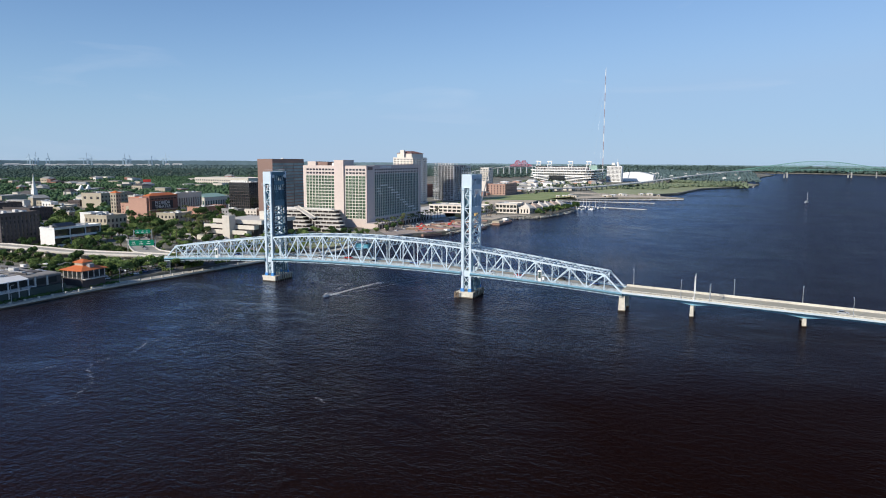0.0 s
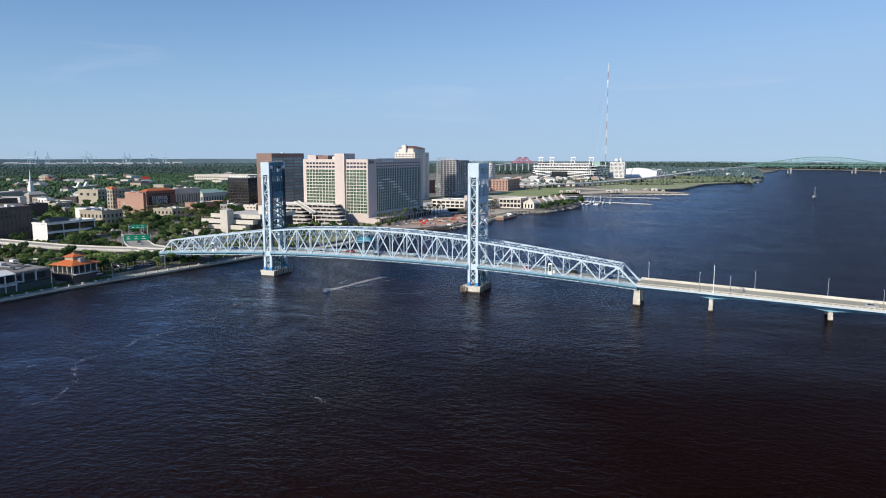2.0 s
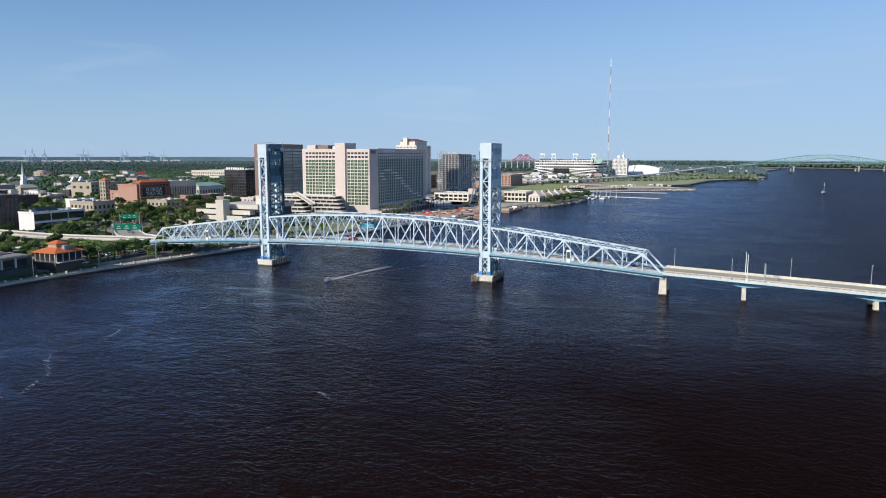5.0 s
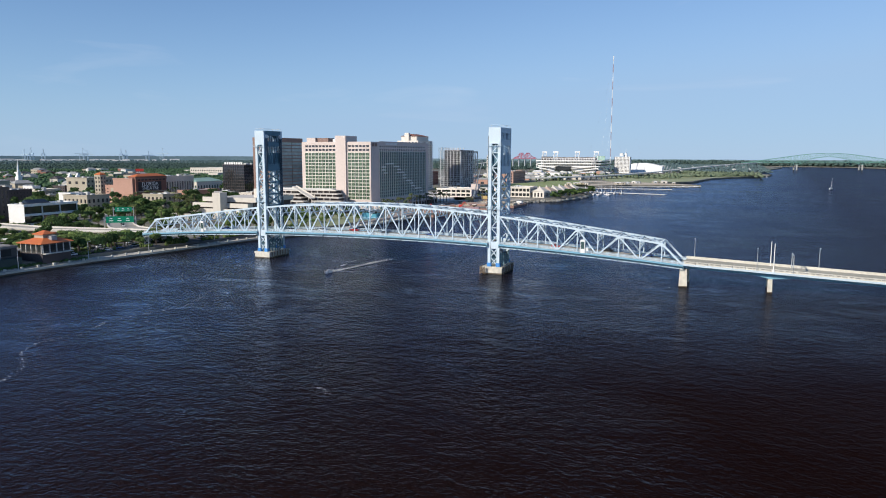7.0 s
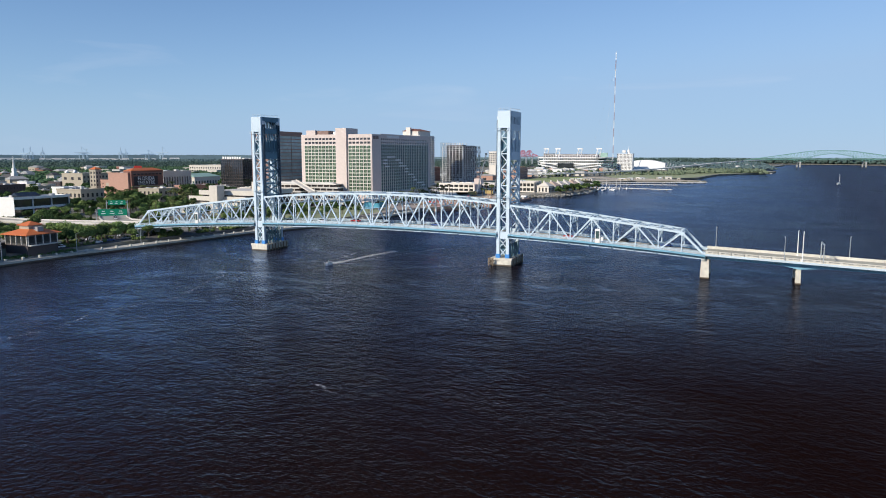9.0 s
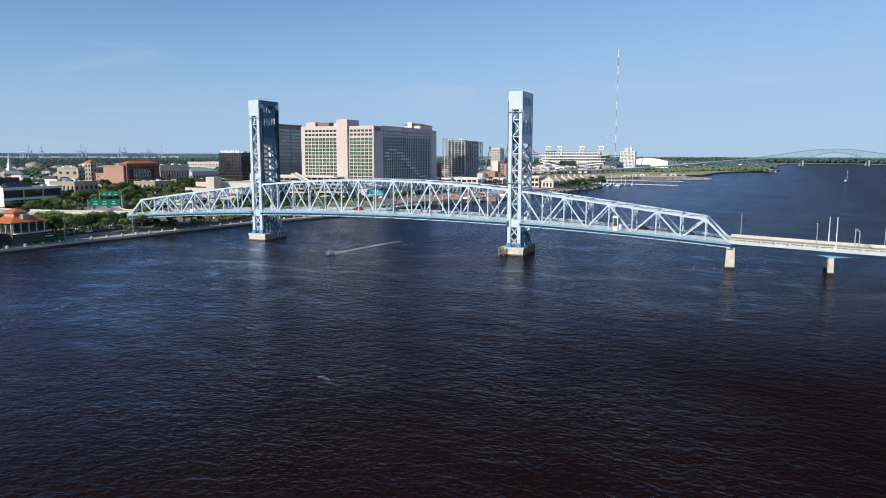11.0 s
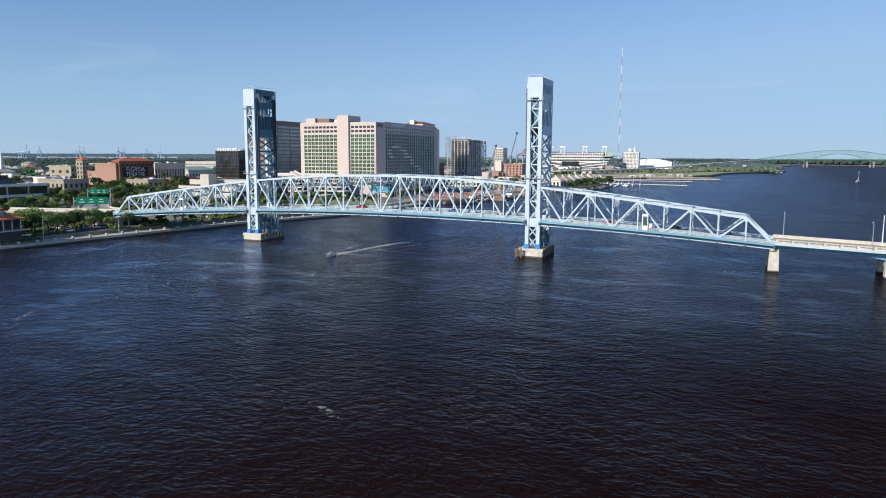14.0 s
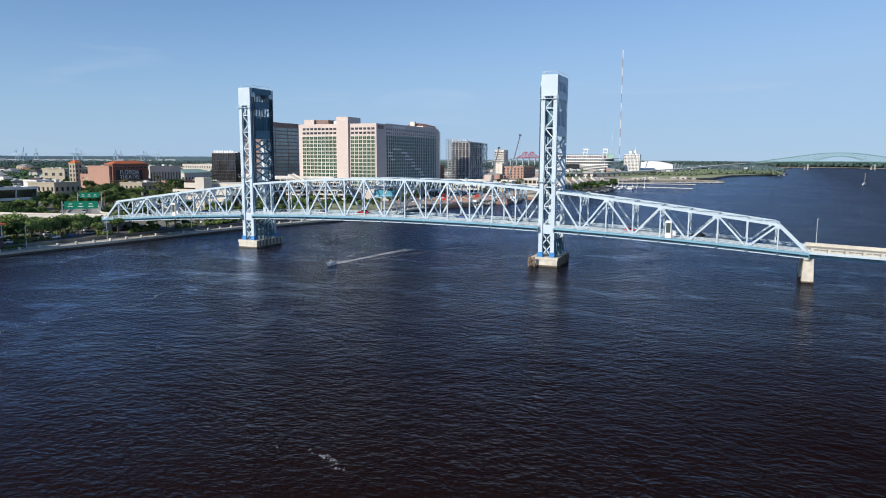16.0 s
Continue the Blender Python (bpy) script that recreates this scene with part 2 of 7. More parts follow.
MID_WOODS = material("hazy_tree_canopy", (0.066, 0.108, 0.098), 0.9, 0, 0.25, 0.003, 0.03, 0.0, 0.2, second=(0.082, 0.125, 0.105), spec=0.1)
WALKWAY = material("tan_paving", (0.53, 0.49, 0.41), 0.9, 0, 0.25, 0.1, 0.8, 0.2)
BRONZE_GLASS = glass("grey_green_glass", (0.25, 0.32, 0.31))
BARK = material("bark", (0.12, 0.09, 0.065), 0.9)
BEIGE = material("beige_precast", (0.65, 0.55, 0.495), 0.8, 0, 0.10, 0.03, 0.5, 0.1)
BALUSTRADE = material("cream_concrete", (0.59, 0.56, 0.48), 0.85, 0, 0.2, 0.1, 0.8, 0.2)
IVORY = material("ivory_render", (0.74, 0.68, 0.60), 0.8, 0, 0.08, 0.05, 0.5, 0.1)
CREAM = material("cream_stucco", (0.62, 0.575, 0.50), 0.85, 0, 0.12, 0.05, 0.5, 0.1)
WHITE = material("white_paint", (0.80, 0.79, 0.76), 0.7, 0, 0.08, 0.05, 0.6, 0.1)
TAN = material("tan_brick", (0.42, 0.37, 0.285), 0.85, 0, 0.15, 0.05, 1.2, 0.2)
BRICK = material("red_brick", (0.25, 0.115, 0.085), 0.85, 0, 0.15, 0.05, 1.2, 0.2)
BROWN_BLOCK = material("dark_brown_precast", (0.095, 0.08, 0.076), 0.8, 0, 0.15, 0.05, 1.0, 0.1)
DARK_BRICK = material("dark_brown_brick", (0.08, 0.066, 0.066), 0.85, 0, 0.2, 0.05, 1.2, 0.2)
BROWN = material("brown_granite", (0.24, 0.15, 0.12), 0.6, 0, 0.1, 0.05, 0.8, 0.1)
GREY = material("grey_roofing", (0.34, 0.34, 0.33), 0.9, 0, 0.25, 0.04, 0.4, 0.1)
PALE_ROOF = material("pale_roof_membrane", (0.62, 0.61, 0.58), 0.85, 0, 0.2, 0.04, 0.3, 0.1)
DARK_ROOF = material("dark_roofing", (0.09, 0.085, 0.085), 0.9, 0, 0.3, 0.05, 0.4, 0.1)
ORANGE = material("orange_metal_roof", (0.62, 0.17, 0.05), 0.55, 0, 0.12, 0.1, 1.0, 0.1)
COPPER_GREEN = material("green_copper_roof", (0.28, 0.42, 0.36), 0.7, 0, 0.15, 0.05, 0.8, 0.1)
TEAL = material("dark_green_panel", (0.03, 0.055, 0.05), 0.6)
SIGN_GREEN = material("road_sign_green", (0.0, 0.24, 0.13), 0.45, 0, 0.06)
SIGN_WHITE = material("sign_lettering_white", (0.82, 0.82, 0.80), 0.6, 0, 0.03)
SIGN_BLACK = material("black_sign_board", (0.015, 0.015, 0.025), 0.5, 0, 0.2)
RED = material("red_paint", (0.62, 0.05, 0.035), 0.5)
SALMON = material("salmon_stucco", (0.45, 0.265, 0.20), 0.85, 0, 0.12, 0.05, 0.8, 0.1)
MAROON = material("maroon_paint", (0.40, 0.15, 0.21), 0.6)
# red greyed for the haze over the mast; barges and pontoons share it
DULL_RED = material("dull_red_paint", (0.36, 0.24, 0.26), 0.7)
MILL_BRICK = material("pale_mill_brick", (0.46, 0.29, 0.23), 0.85, 0, 0.15, 0.05, 1.0, 0.1)
SLATE = material("dark_bronze_cladding", (0.07, 0.068, 0.066), 0.7)
HART_GREEN = material("green_bridge_paint", (0.17, 0.36, 0.30), 0.6)
# distance haze is put into this steel's pale blue
HAZE_STEEL = material("hazy_blue_steel", (0.42, 0.55, 0.65), 0.7, 0, 0.05)
YELLOW = material("yellow_paint", (0.45, 0.33, 0.13), 0.6)
RUST = material("rusty_deck", (0.27, 0.165, 0.125), 0.8, 0, 0.4, 0.1, 0.8, 0.2)
FOAM = material("foam", (0.75, 0.76, 0.76), 0.9, 0, 0.2, 0.2, 2.0, 0.0)
RUBBER = material("rubber", (0.02, 0.02, 0.02), 0.8)
GREEN_GLASS = glass("green_glass", (0.05, 0.085, 0.055), 0.2, 0.6)
GREEN_PANEL = material("green_spandrel_glass", (0.15, 0.22, 0.13), 0.5, 0, 0.08, 0.05, 0.6, 0.05)
GREY_PANEL = material("blue_grey_spandrel", (0.27, 0.335, 0.305), 0.5, 0, 0.1, 0.05, 0.6, 0.05)
BLUE_GLASS = material("blue_grey_glass", (0.05, 0.085, 0.08), 0.25, 0, 0.3, 0.05, 0.4, 0.0, 0.6, spec=0.6)
DARK_GLASS = glass("dark_glass", (0.025, 0.028, 0.03), 0.08)
# shade in windows and open arches is put into this pane colour
SHADE_GLASS = material("shaded_window_glass", (0.02, 0.023, 0.023), 0.45, 0, 0.3, 0.1, 0.8, 0.0, 0.4, spec=0.25)
DIM = glass("dim_window", (0.045, 0.045, 0.05), 0.15, 0.5)


# ---------------------------------------------------------------- mesh helpers
class Geo:
    """Vertices and faces gathered from simple solids."""

    def __init__(self):
        self.v, self.f = [], []

    def add(self, verts, faces):
        k = len(self.v)
        self.v.extend(tuple(p) for p in verts)
        self.f.extend(tuple(i + k for i in f) for f in faces)
        return self

    def box(self, c, d, m=None, taper=1.0):
        x, y, z = d[0] / 2, d[1] / 2, d[2] / 2
        vs = [Vector((sx * x * (taper if sz > 0 else 1), sy * y * (taper if sz > 0 else 1), sz * z)) for sz in (-1, 1) for sx, sy in ((-1, -1), (1, -1), (1, 1), (-1, 1))]
        if m is not None:
            vs = [m @ v for v in vs]
        return self.add([v + Vector(c) for v in vs], [(3, 2, 1, 0), (4, 5, 6, 7), (0, 1, 5, 4), (1, 2, 6, 5), (2, 3, 7, 6), (3, 0, 4, 7)])

    def span(self, a, b):
        """A box between two opposite corners."""
        return self.box([(p + q) / 2 for p, q in zip(a, b)], [abs(q - p) for p, q in zip(a, b)])

    def beam(self, a, b, w, h):
        a, b = Vector(a), Vector(b)
        d = b - a
        if d.length < 1e-6:
            return self
        u = d.normalized()
        side = u.cross(Vector((0, 0, 1)))
        side = Vector((1, 0, 0)) if side.length < 0.02 else side.normalized()
        up = side.cross(u)
        vs = [p + side * sx * w / 2 + up * sy * h / 2 for p in (a, b) for sx, sy in ((-1, -1), (1, -1), (1, 1), (-1, 1))]
        return self.add(vs, [(0, 1, 2, 3), (7, 6, 5, 4), (4, 5, 1, 0), (5, 6, 2, 1), (6, 7, 3, 2), (7, 4, 0, 3)])

    def cyl(self, a, b, r0, r1=None, n=8):
        a, b, r1 = Vector(a), Vector(b), r0 if r1 is None else r1
        q = (b - a).to_track_quat("Z", "Y")
        ring = [Vector((math.cos(2 * math.pi * i / n), math.sin(2 * math.pi * i / n), 0)) for i in range(n)]
        vs = [a + q @ (p * r0) for p in ring] + [b + q @ (p * r1) for p in ring]
        return self.add(vs, [(i, (i + 1) % n, n + (i + 1) % n, n + i) for i in range(n)] + [tuple(range(n - 1, -1, -1)), tuple(range(n, 2 * n))])

    def prism(self, pts, z0, z1):
        """A standing prism over a plan outline; z0 and z1 may be lists."""
        n = len(pts)
        lo = z0 if isinstance(z0, (list, tuple)) else [z0] * n
        hi = z1 if isinstance(z1, (list, tuple)) else [z1] * n
        area = sum(pts[i][0] * pts[(i + 1) % n][1] - pts[(i + 1) % n][0] * pts[i][1] for i in range(n))
        if area < 0:
            pts, lo, hi = pts[::-1], lo[::-1], hi[::-1]
        vs = [(p[0], p[1], z) for p, z in zip(pts, lo)] + [(p[0], p[1], z) for p, z in zip(pts, hi)]
        return self.add(vs, [tuple(range(n - 1, -1, -1)), tuple(range(n, 2 * n))] + [(i, (i + 1) % n, n + (i + 1) % n, n + i) for i in range(n)])

    def hip(self, x0, y0, x1, y1, z, rise, ridge=0.0, over=0.0):
        """A hipped roof on a rectangle; ridge: the ridge's share of the longer side."""
        x0, y0, x1, y1 = x0 - over, y0 - over, x1 + over, y1 + over
        cx, cy = (x0 + x1) / 2, (y0 + y1) / 2
        rx, ry = ((x1 - x0) * ridge / 2, 0) if x1 - x0 > y1 - y0 else (0, (y1 - y0) * ridge / 2)
        t = 0.25
        vs = [(x0, y0, z), (x1, y0, z), (x1, y1, z), (x0, y1, z), (x0, y0, z + t), (x1, y0, z + t), (x1, y1, z + t), (x0, y1, z + t),
              (cx - rx, cy - ry, z + rise), (cx + rx, cy + ry, z + rise)]
        sides = [(0, 1, 5, 4), (1, 2, 6, 5), (2, 3, 7, 6), (3, 0, 4, 7), (3, 2, 1, 0)]
        if rx:
            tops = [(4, 5, 9, 8), (5, 6, 9), (6, 7, 8, 9), (7, 4, 8)]
        else:
            tops = [(4, 5, 8), (5, 6, 9, 8), (6, 7, 9), (7, 4, 8, 9)]
        return self.add(vs, sides + tops)

    def mesh(self, name, mat):
        me = bpy.data.meshes.new(name)
        me.from_pydata(self.v, [], self.f)
        me.materials.append(mat)
        me.update()
        return me


def thing(name, label, category, group="", kind="", at=None):
    ob = new(name)
    if at is not None:
        ob.matrix_basis = at
    return tagged(ob, label, category, group, kind)


def part(name, geo, mat, parent=None, label="", kind=""):
    """Links what was gathered as one mesh object under a thing or a part."""
    ob = new(name, geo.mesh(name, mat) if isinstance(geo, Geo) else geo)
    ob.parent = parent
    return tagged(ob, label, kind=kind)


def solid(name, geo, mat, label, category, group="", kind=""):
    return tagged(part(name, geo, mat), label, category, group, kind)


def put(name, me, parent, m):
    ob = new(name, me)
    ob.parent, ob.matrix_basis = parent, m
    return ob


# ---------------------------------------------------------------- water and land
g = Geo()
g.add([(130 + 4800 * math.cos(a * math.pi / 64), -250 + 4800 * math.sin(a * math.pi / 64), 0) for a in range(128)], [tuple(range(128))])
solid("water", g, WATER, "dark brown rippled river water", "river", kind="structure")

def loft(rings):
    """One closed skin through four-cornered rings."""
    n = len(rings)
    fs = [(4 * i + k, 4 * i + (k + 1) % 4, 4 * i + 4 + (k + 1) % 4, 4 * i + 4 + k) for i in range(n - 1) for k in range(4)]
    return Geo().add([p for r in rings for p in r], fs + [(3, 2, 1, 0), (4 * n - 4, 4 * n - 3, 4 * n - 2, 4 * n - 1)])


def offset_line(line, d):
    """The line moved d metres to its left."""
    res = []
    for i, p in enumerate(line):
        a, b = Vector(line[max(i - 1, 0)]), Vector(line[min(i + 1, len(line) - 1)])
        u = (b - a).normalized()
        res.append((p[0] - u.y * d, p[1] + u.x * d))
    return res


def dense(line, step):
    """Points every step metres along a line."""
    res, left = [tuple(line[0])], step
    for p, q in zip(line, line[1:]):
        p, q = Vector(p), Vector(q)
        n = (q - p).length
        while left <= n:
            res.append(tuple(p + (q - p) * (left / n)))
            left += step
        left -= n
    return res


BANK = [(-126.5, -420), (-125.5, -250), (-124.5, -120), (-123.5, -89), (-119.5, -50), (-115, -26), (-111, 2), (-106, 41), (-98, 67), (-87, 101), (-84, 150), (-80, 212),
        (-58, 250), (-53, 338), (-55, 424), (-26, 453), (-15, 520), (-15, 585), (-40, 600), (-100, 640), (-104, 722), (-50, 800), (-4, 868), (98, 900), (60, 935), (20, 960),
        (78, 1060), (105, 1290), (215, 1510), (228, 1620), (188, 1740), (222, 2000), (255, 2400), (310, 2750), (200, 3150), (-700, 3350)]
TAIL = [(-1400, 3300), (-2200, 4100), (-3200, 3200), (-4150, 1700), (-4500, 0), (-4100, -420)]


WALK = BANK[:12]
LAND = offset_line(WALK, 7.0) + BANK[12:] + TAIL


def sheet(name, outline, z, mat, label, category, depth=4.0, kind="structure"):
    """A level piece of ground with its edge going down into the water."""
    return solid(name, Geo().prism(outline, z - depth, z), mat, label, category, kind=kind)


sheet("ground", LAND, 3.0, GROUND, "pale town ground behind a sea wall", "ground", 6)
sheet("ground_far", [(1900, 1500), (1300, 2150), (760, 2700), (560, 3150), (300, 3200), (-200, 3100), (-700, 2950), (-1300, 3500), (-2100, 4200), (-300, 4500), (1500, 4250), (3000, 3400), (3900, 1900), (3900, 1500)], 2.0, GROUND,
      "wooded far shore", "ground", 5)

# far woods on the skyline, all round the visible side
def far_ring():
    """A ragged line of woods a long way off."""
    rng = np.random.default_rng(5)
    rings = []
    for k in range(1700):
        a = radians(-68 + 96 * k / 1699)
        h = 40 - 15 * min(1, max(0, (a + 0.70) / 0.32)) - 4 * max(0, a + 0.38) + 2.5 * noise.noise(Vector((k * 0.02, 2.0, 0))) + 2.0 * rng.random() ** 2
        u = Vector((math.sin(a), math.cos(a), 0))
        c = Vector((130, -250, 0))
        rings.append([c + u * 4630, c + u * 4690, c + u * 4684 + Vector((0, 0, h)), c + u * 4636 + Vector((0, 0, h - rng.random()))])
    return loft(rings)


def plain_beyond():
    """Level wooded country from the town's edge to the skyline."""
    g, c = Geo(), Vector((130, -250, 0))
    us = [Vector((math.sin(radians(-72 + k * 2)), math.cos(radians(-72 + k * 2)), 0)) for k in range(53)]
    g.add([c + u * r + Vector((0, 0, z)) for r, z in ((4250, -2.0), (4250, 1.6), (4640, 1.6), (4640, -2.0)) for u in us],
          [(53 * j + i, 53 * j + i + 1, 53 * j + 54 + i, 53 * j + 53 + i) for j in range(3) for i in range(52)])
    return g


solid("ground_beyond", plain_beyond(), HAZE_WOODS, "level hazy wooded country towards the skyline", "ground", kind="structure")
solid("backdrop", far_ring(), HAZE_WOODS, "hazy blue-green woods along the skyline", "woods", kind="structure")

# promenade along the sea wall
sheet("pavement", offset_line(WALK, -0.4) + offset_line(WALK, 7.4)[::-1], 1.45, WALKWAY, "tan paved riverside promenade", "pavement", 4.0)
wall = thing("sea_wall", "pale concrete sea wall with buttress posts and a rail", "sea wall", kind="structure")
g, t = Geo(), Geo()
for p, q in zip(offset_line(WALK, -0.8), offset_line(WALK, -0.8)[1:]):
    g.beam((*p, 1.15), (*q, 1.15), 1.1, 0.9)
    t.beam((*p, 0.1), (*q, 0.1), 0.7, 1.3)
part("coping", g, WALKWAY, wall)
part("tide_band", t, TIDE, wall, "dark wet lower face")
g = Geo()
g.box((0, 0, 0.4), (0.8, 0.8, 1.3))
post = g.mesh("wall_post", BALUSTRADE)
line = [p for p in dense(WALK, 7.0)]
for p in line:
    put("wall_post", post, wall, pose(p[0], p[1], 1.55))
g = Geo()
for p, q in zip(line, line[1:]):
    for z in (2.0, 2.4):
        g.beam((*p, z), (*q, z), 0.07, 0.07)
part("rail", g, STEEL_GREY, wall)


# ---------------------------------------------------------------- lift bridge
def under(x):
    """Height of the underside of the bridge."""
    ax = abs(x)
    return 12.35 - 5.3 * (ax / 133.5) ** 2 if ax < 133.5 else 7.05 - 0.037 * (ax - 133.5)


def top(x):
    ax = abs(x)
    return 27.1 - 2.6 * (ax / 56) ** 2 if ax < 57 else 24.0 - 8.0 * (max(0, ax - 61) / 65.0) ** 1.08


def bar(points, w, h):
    """A bent bar of box section in the plane of the bridge's length and height."""
    return loft([[(p[0], p[1] + s * w / 2, p[2] + u * h / 2) for s, u in ((-1, -1), (1, -1), (1, 1), (-1, 1))] for p in points])


HALF = 6.5
bridge = thing("lift_bridge", "light blue steel vertical-lift truss bridge across the river", "bridge")


GUSSET = Geo().add([(x, y, z) for y in (-0.37, 0.37) for x, z in ((-1.0, 0.45), (1.0, 0.45), (0.85, 0.1), (0.35, -0.75), (-0.35, -0.75), (-0.85, 0.1))],
                   [(0, 1, 2, 3, 4, 5)[::-1], (6, 7, 8, 9, 10, 11)] + [(i, (i + 1) % 6, 6 + (i + 1) % 6, 6 + i) for i in range(6)]).mesh("gusset", BLUE)
RIVET_PLATE = Geo().box((0, 0, 0), (0.62, 0.74, 0.55)).mesh("gusset", BLUE)


def truss(nodes, ends, y, web):
    """One side of a span: chords as a part, its web members under it. ends: whether the first and last panels slope down."""
    low = [(x, y, under(x) + 1.0) for x in nodes]
    high = [(x, y, top(x)) for x in nodes]
    kept = high[1 if ends[0] else 0:len(high) - 1 if ends[1] else len(high)]
    ob = part("truss", bar(kept, 0.7, 0.75), BLUE, bridge)
    part("bottom_chord", bar(low, 0.65, 0.9), DEEP_BLUE, ob)
    n = len(nodes) - 1
    up_at = 1 if ends[0] else 0
    first = 1 if ends[0] else 0
    for i, p in enumerate(kept):     # wide plates where two diagonals meet, small ones elsewhere
        put("gusset", GUSSET if (i + first - up_at) % 2 == 0 else RIVET_PLATE, ob, pose(p[0], p[1], p[2] - 0.4))
    for i, p in enumerate(low):
        big = (i - up_at) % 2 == 1
        put("gusset", GUSSET if big else RIVET_PLATE, ob, pose(p[0], p[1], p[2] + (0.5 if big else 0.4), 180 if big else 0))
    for i in range(n + 1):
        if (i == 0 and ends[0]) or (i == n and ends[1]):
            continue
        part("vertical", Geo().beam(low[i], high[i], 0.36, 0.38), web, ob)
    for i in range(n):
        a, b = (low[i], high[i + 1]) if (i + 1 - up_at) % 2 == 0 else (high[i], low[i + 1])
        thick = 0.72 if (i == 0 and ends[0]) or (i == n - 1 and ends[1]) else 0.5
        part("end_post" if thick > 0.7 else "diagonal", Geo().beam(a, b, 0.5, thick), BLUE if thick > 0.7 else web, ob)
    return ob


def cross_bracing(nodes, ends):
    """Struts, sway frames and lateral bracing between the two trusses."""
    n = len(nodes) - 1
    inner = [i for i in range(n + 1) if not (i == 0 and ends[0]) and not (i == n and ends[1])]
    for i in inner:
        x, z = nodes[i], top(nodes[i])
        g = Geo().beam((x, -HALF, z), (x, HALF, z), 0.5, 0.6).beam((x, -HALF, z - 3.4), (x, HALF, z - 3.4), 0.42, 0.4)
        for k in range(6):
            y0 = -HALF + 2 * HALF * k / 6
            y1 = y0 + HALF / 3
            g.beam((x, y0, z if k % 2 else z - 3.4), (x, y1, z - 3.4 if k % 2 else z), 0.28, 0.28)
        if z - under(x) > 9:
            for s in (-1, 1):
                g.beam((x, s * HALF, z - 6.0), (x, s * (HALF - 2.4), z - 3.4), 0.3, 0.3)
        part("sway_frame", g, BLUE, bridge)
    for i, j in zip(inner, inner[1:]):
        a, b = nodes[i], nodes[j]
        g = Geo().beam((a, -HALF, top(a) + 0.1), (b, HALF, top(b) + 0.1), 0.28, 0.28).beam((a, HALF, top(a) + 0.1), (b, -HALF, top(b) + 0.1), 0.28, 0.28)
        mid, zm = (a + b) / 2, (top(a) + top(b)) / 2
        g.beam((mid, -HALF, zm), (mid, HALF, zm), 0.3, 0.3).beam((a, 0, top(a)), (b, 0, top(b)), 0.26, 0.26)
        part("lateral_brace", g, BLUE, bridge)


def floor(nodes):
    """Floor beams, stringers, roadway, kerb rails of one span."""
    for x in nodes:
        part("floor_beam", Geo().box((x, 0, under(x) + 0.5), (0.4, 2 * HALF + 3.1, 1.2)), SHADED_STEEL, bridge)
    fine = np.linspace(nodes[0], nodes[-1], 2 * len(nodes) - 1)
    for name, y0, y1, d0, d1, mat in (("roadway", -6.0, 6.0, 1.25, 1.5, ROAD), ("footway", -8.1, -6.9, 1.2, 1.38, DEEP_BLUE), ("footway", 6.9, 8.1, 1.2, 1.38, DEEP_BLUE),
                                      ("fascia_girder", -8.25, -8.05, 0.85, 1.45, DEEP_BLUE), ("fascia_girder", 8.05, 8.25, 0.35, 1.45, DEEP_BLUE),
                                      ("stringer", -7.2, -7.0, 0.1, 1.2, SHADED_STEEL), ("stringer", -4.2, -3.9, 0.3, 1.25, SHADED_STEEL), ("stringer", -0.15, 0.15, 0.3, 1.25, SHADED_STEEL), ("stringer", 3.9, 4.2, 0.3, 1.25, SHADED_STEEL)):
        part(name, loft([[(x, y, under(x) + d) for y, d in ((y0, d0), (y1, d0), (y1, d1), (y0, d1))] for x in fine]), mat, bridge)
    for a, b in zip(nodes, nodes[1:]):     # pale service pipe hung in lengths below the footway
        part("service_pipe", loft([[(x, y, under(x) + d) for y, d in ((-8.3, -0.1), (-8.1, -0.1), (-8.1, 0.14), (-8.3, 0.14))] for x in (a + 0.35, (a + b) / 2, b - 0.35)]), BLUE, bridge)
    for y in (-8.1, -5.9, 5.9, 8.1):
        outer = abs(y) > 7
        for d in (1.65, 1.95, 2.4) if outer else (1.9, 2.4):
            part("guard_rail", bar([(x, y, under(x) + d) for x in fine], 0.1, 0.13), BLUE, bridge)
        for x in np.linspace(nodes[0], nodes[-1], 4 * len(nodes) - 3) if y < -7 else fine:
            put("rail_post", TEAL_POST if outer else RAIL_POST, bridge, pose(x, y, under(x) + 1.85))


RAIL_POST = Geo().box((0, 0, 0), (0.12, 0.12, 1.15)).mesh("rail_post", BLUE)
TEAL_POST = Geo().box((0, 0, 0), (0.14, 0.12, 1.15)).mesh("rail_post", BLUE)
LIFT = [-56 + 8.0 * i for i in range(15)]
SIDE = [61.1 + 8.09 * i for i in range(10)]
for nodes, ends in ((LIFT, (False, False)), (SIDE, (False, True)), ([-x for x in SIDE[::-1]], (True, False))):
    truss(nodes, ends, -HALF, BLUE)
    truss(nodes, ends, HALF, BLUE)
    cross_bracing(nodes, ends)
    floor(nodes)
TOWER_TOP = 60.6


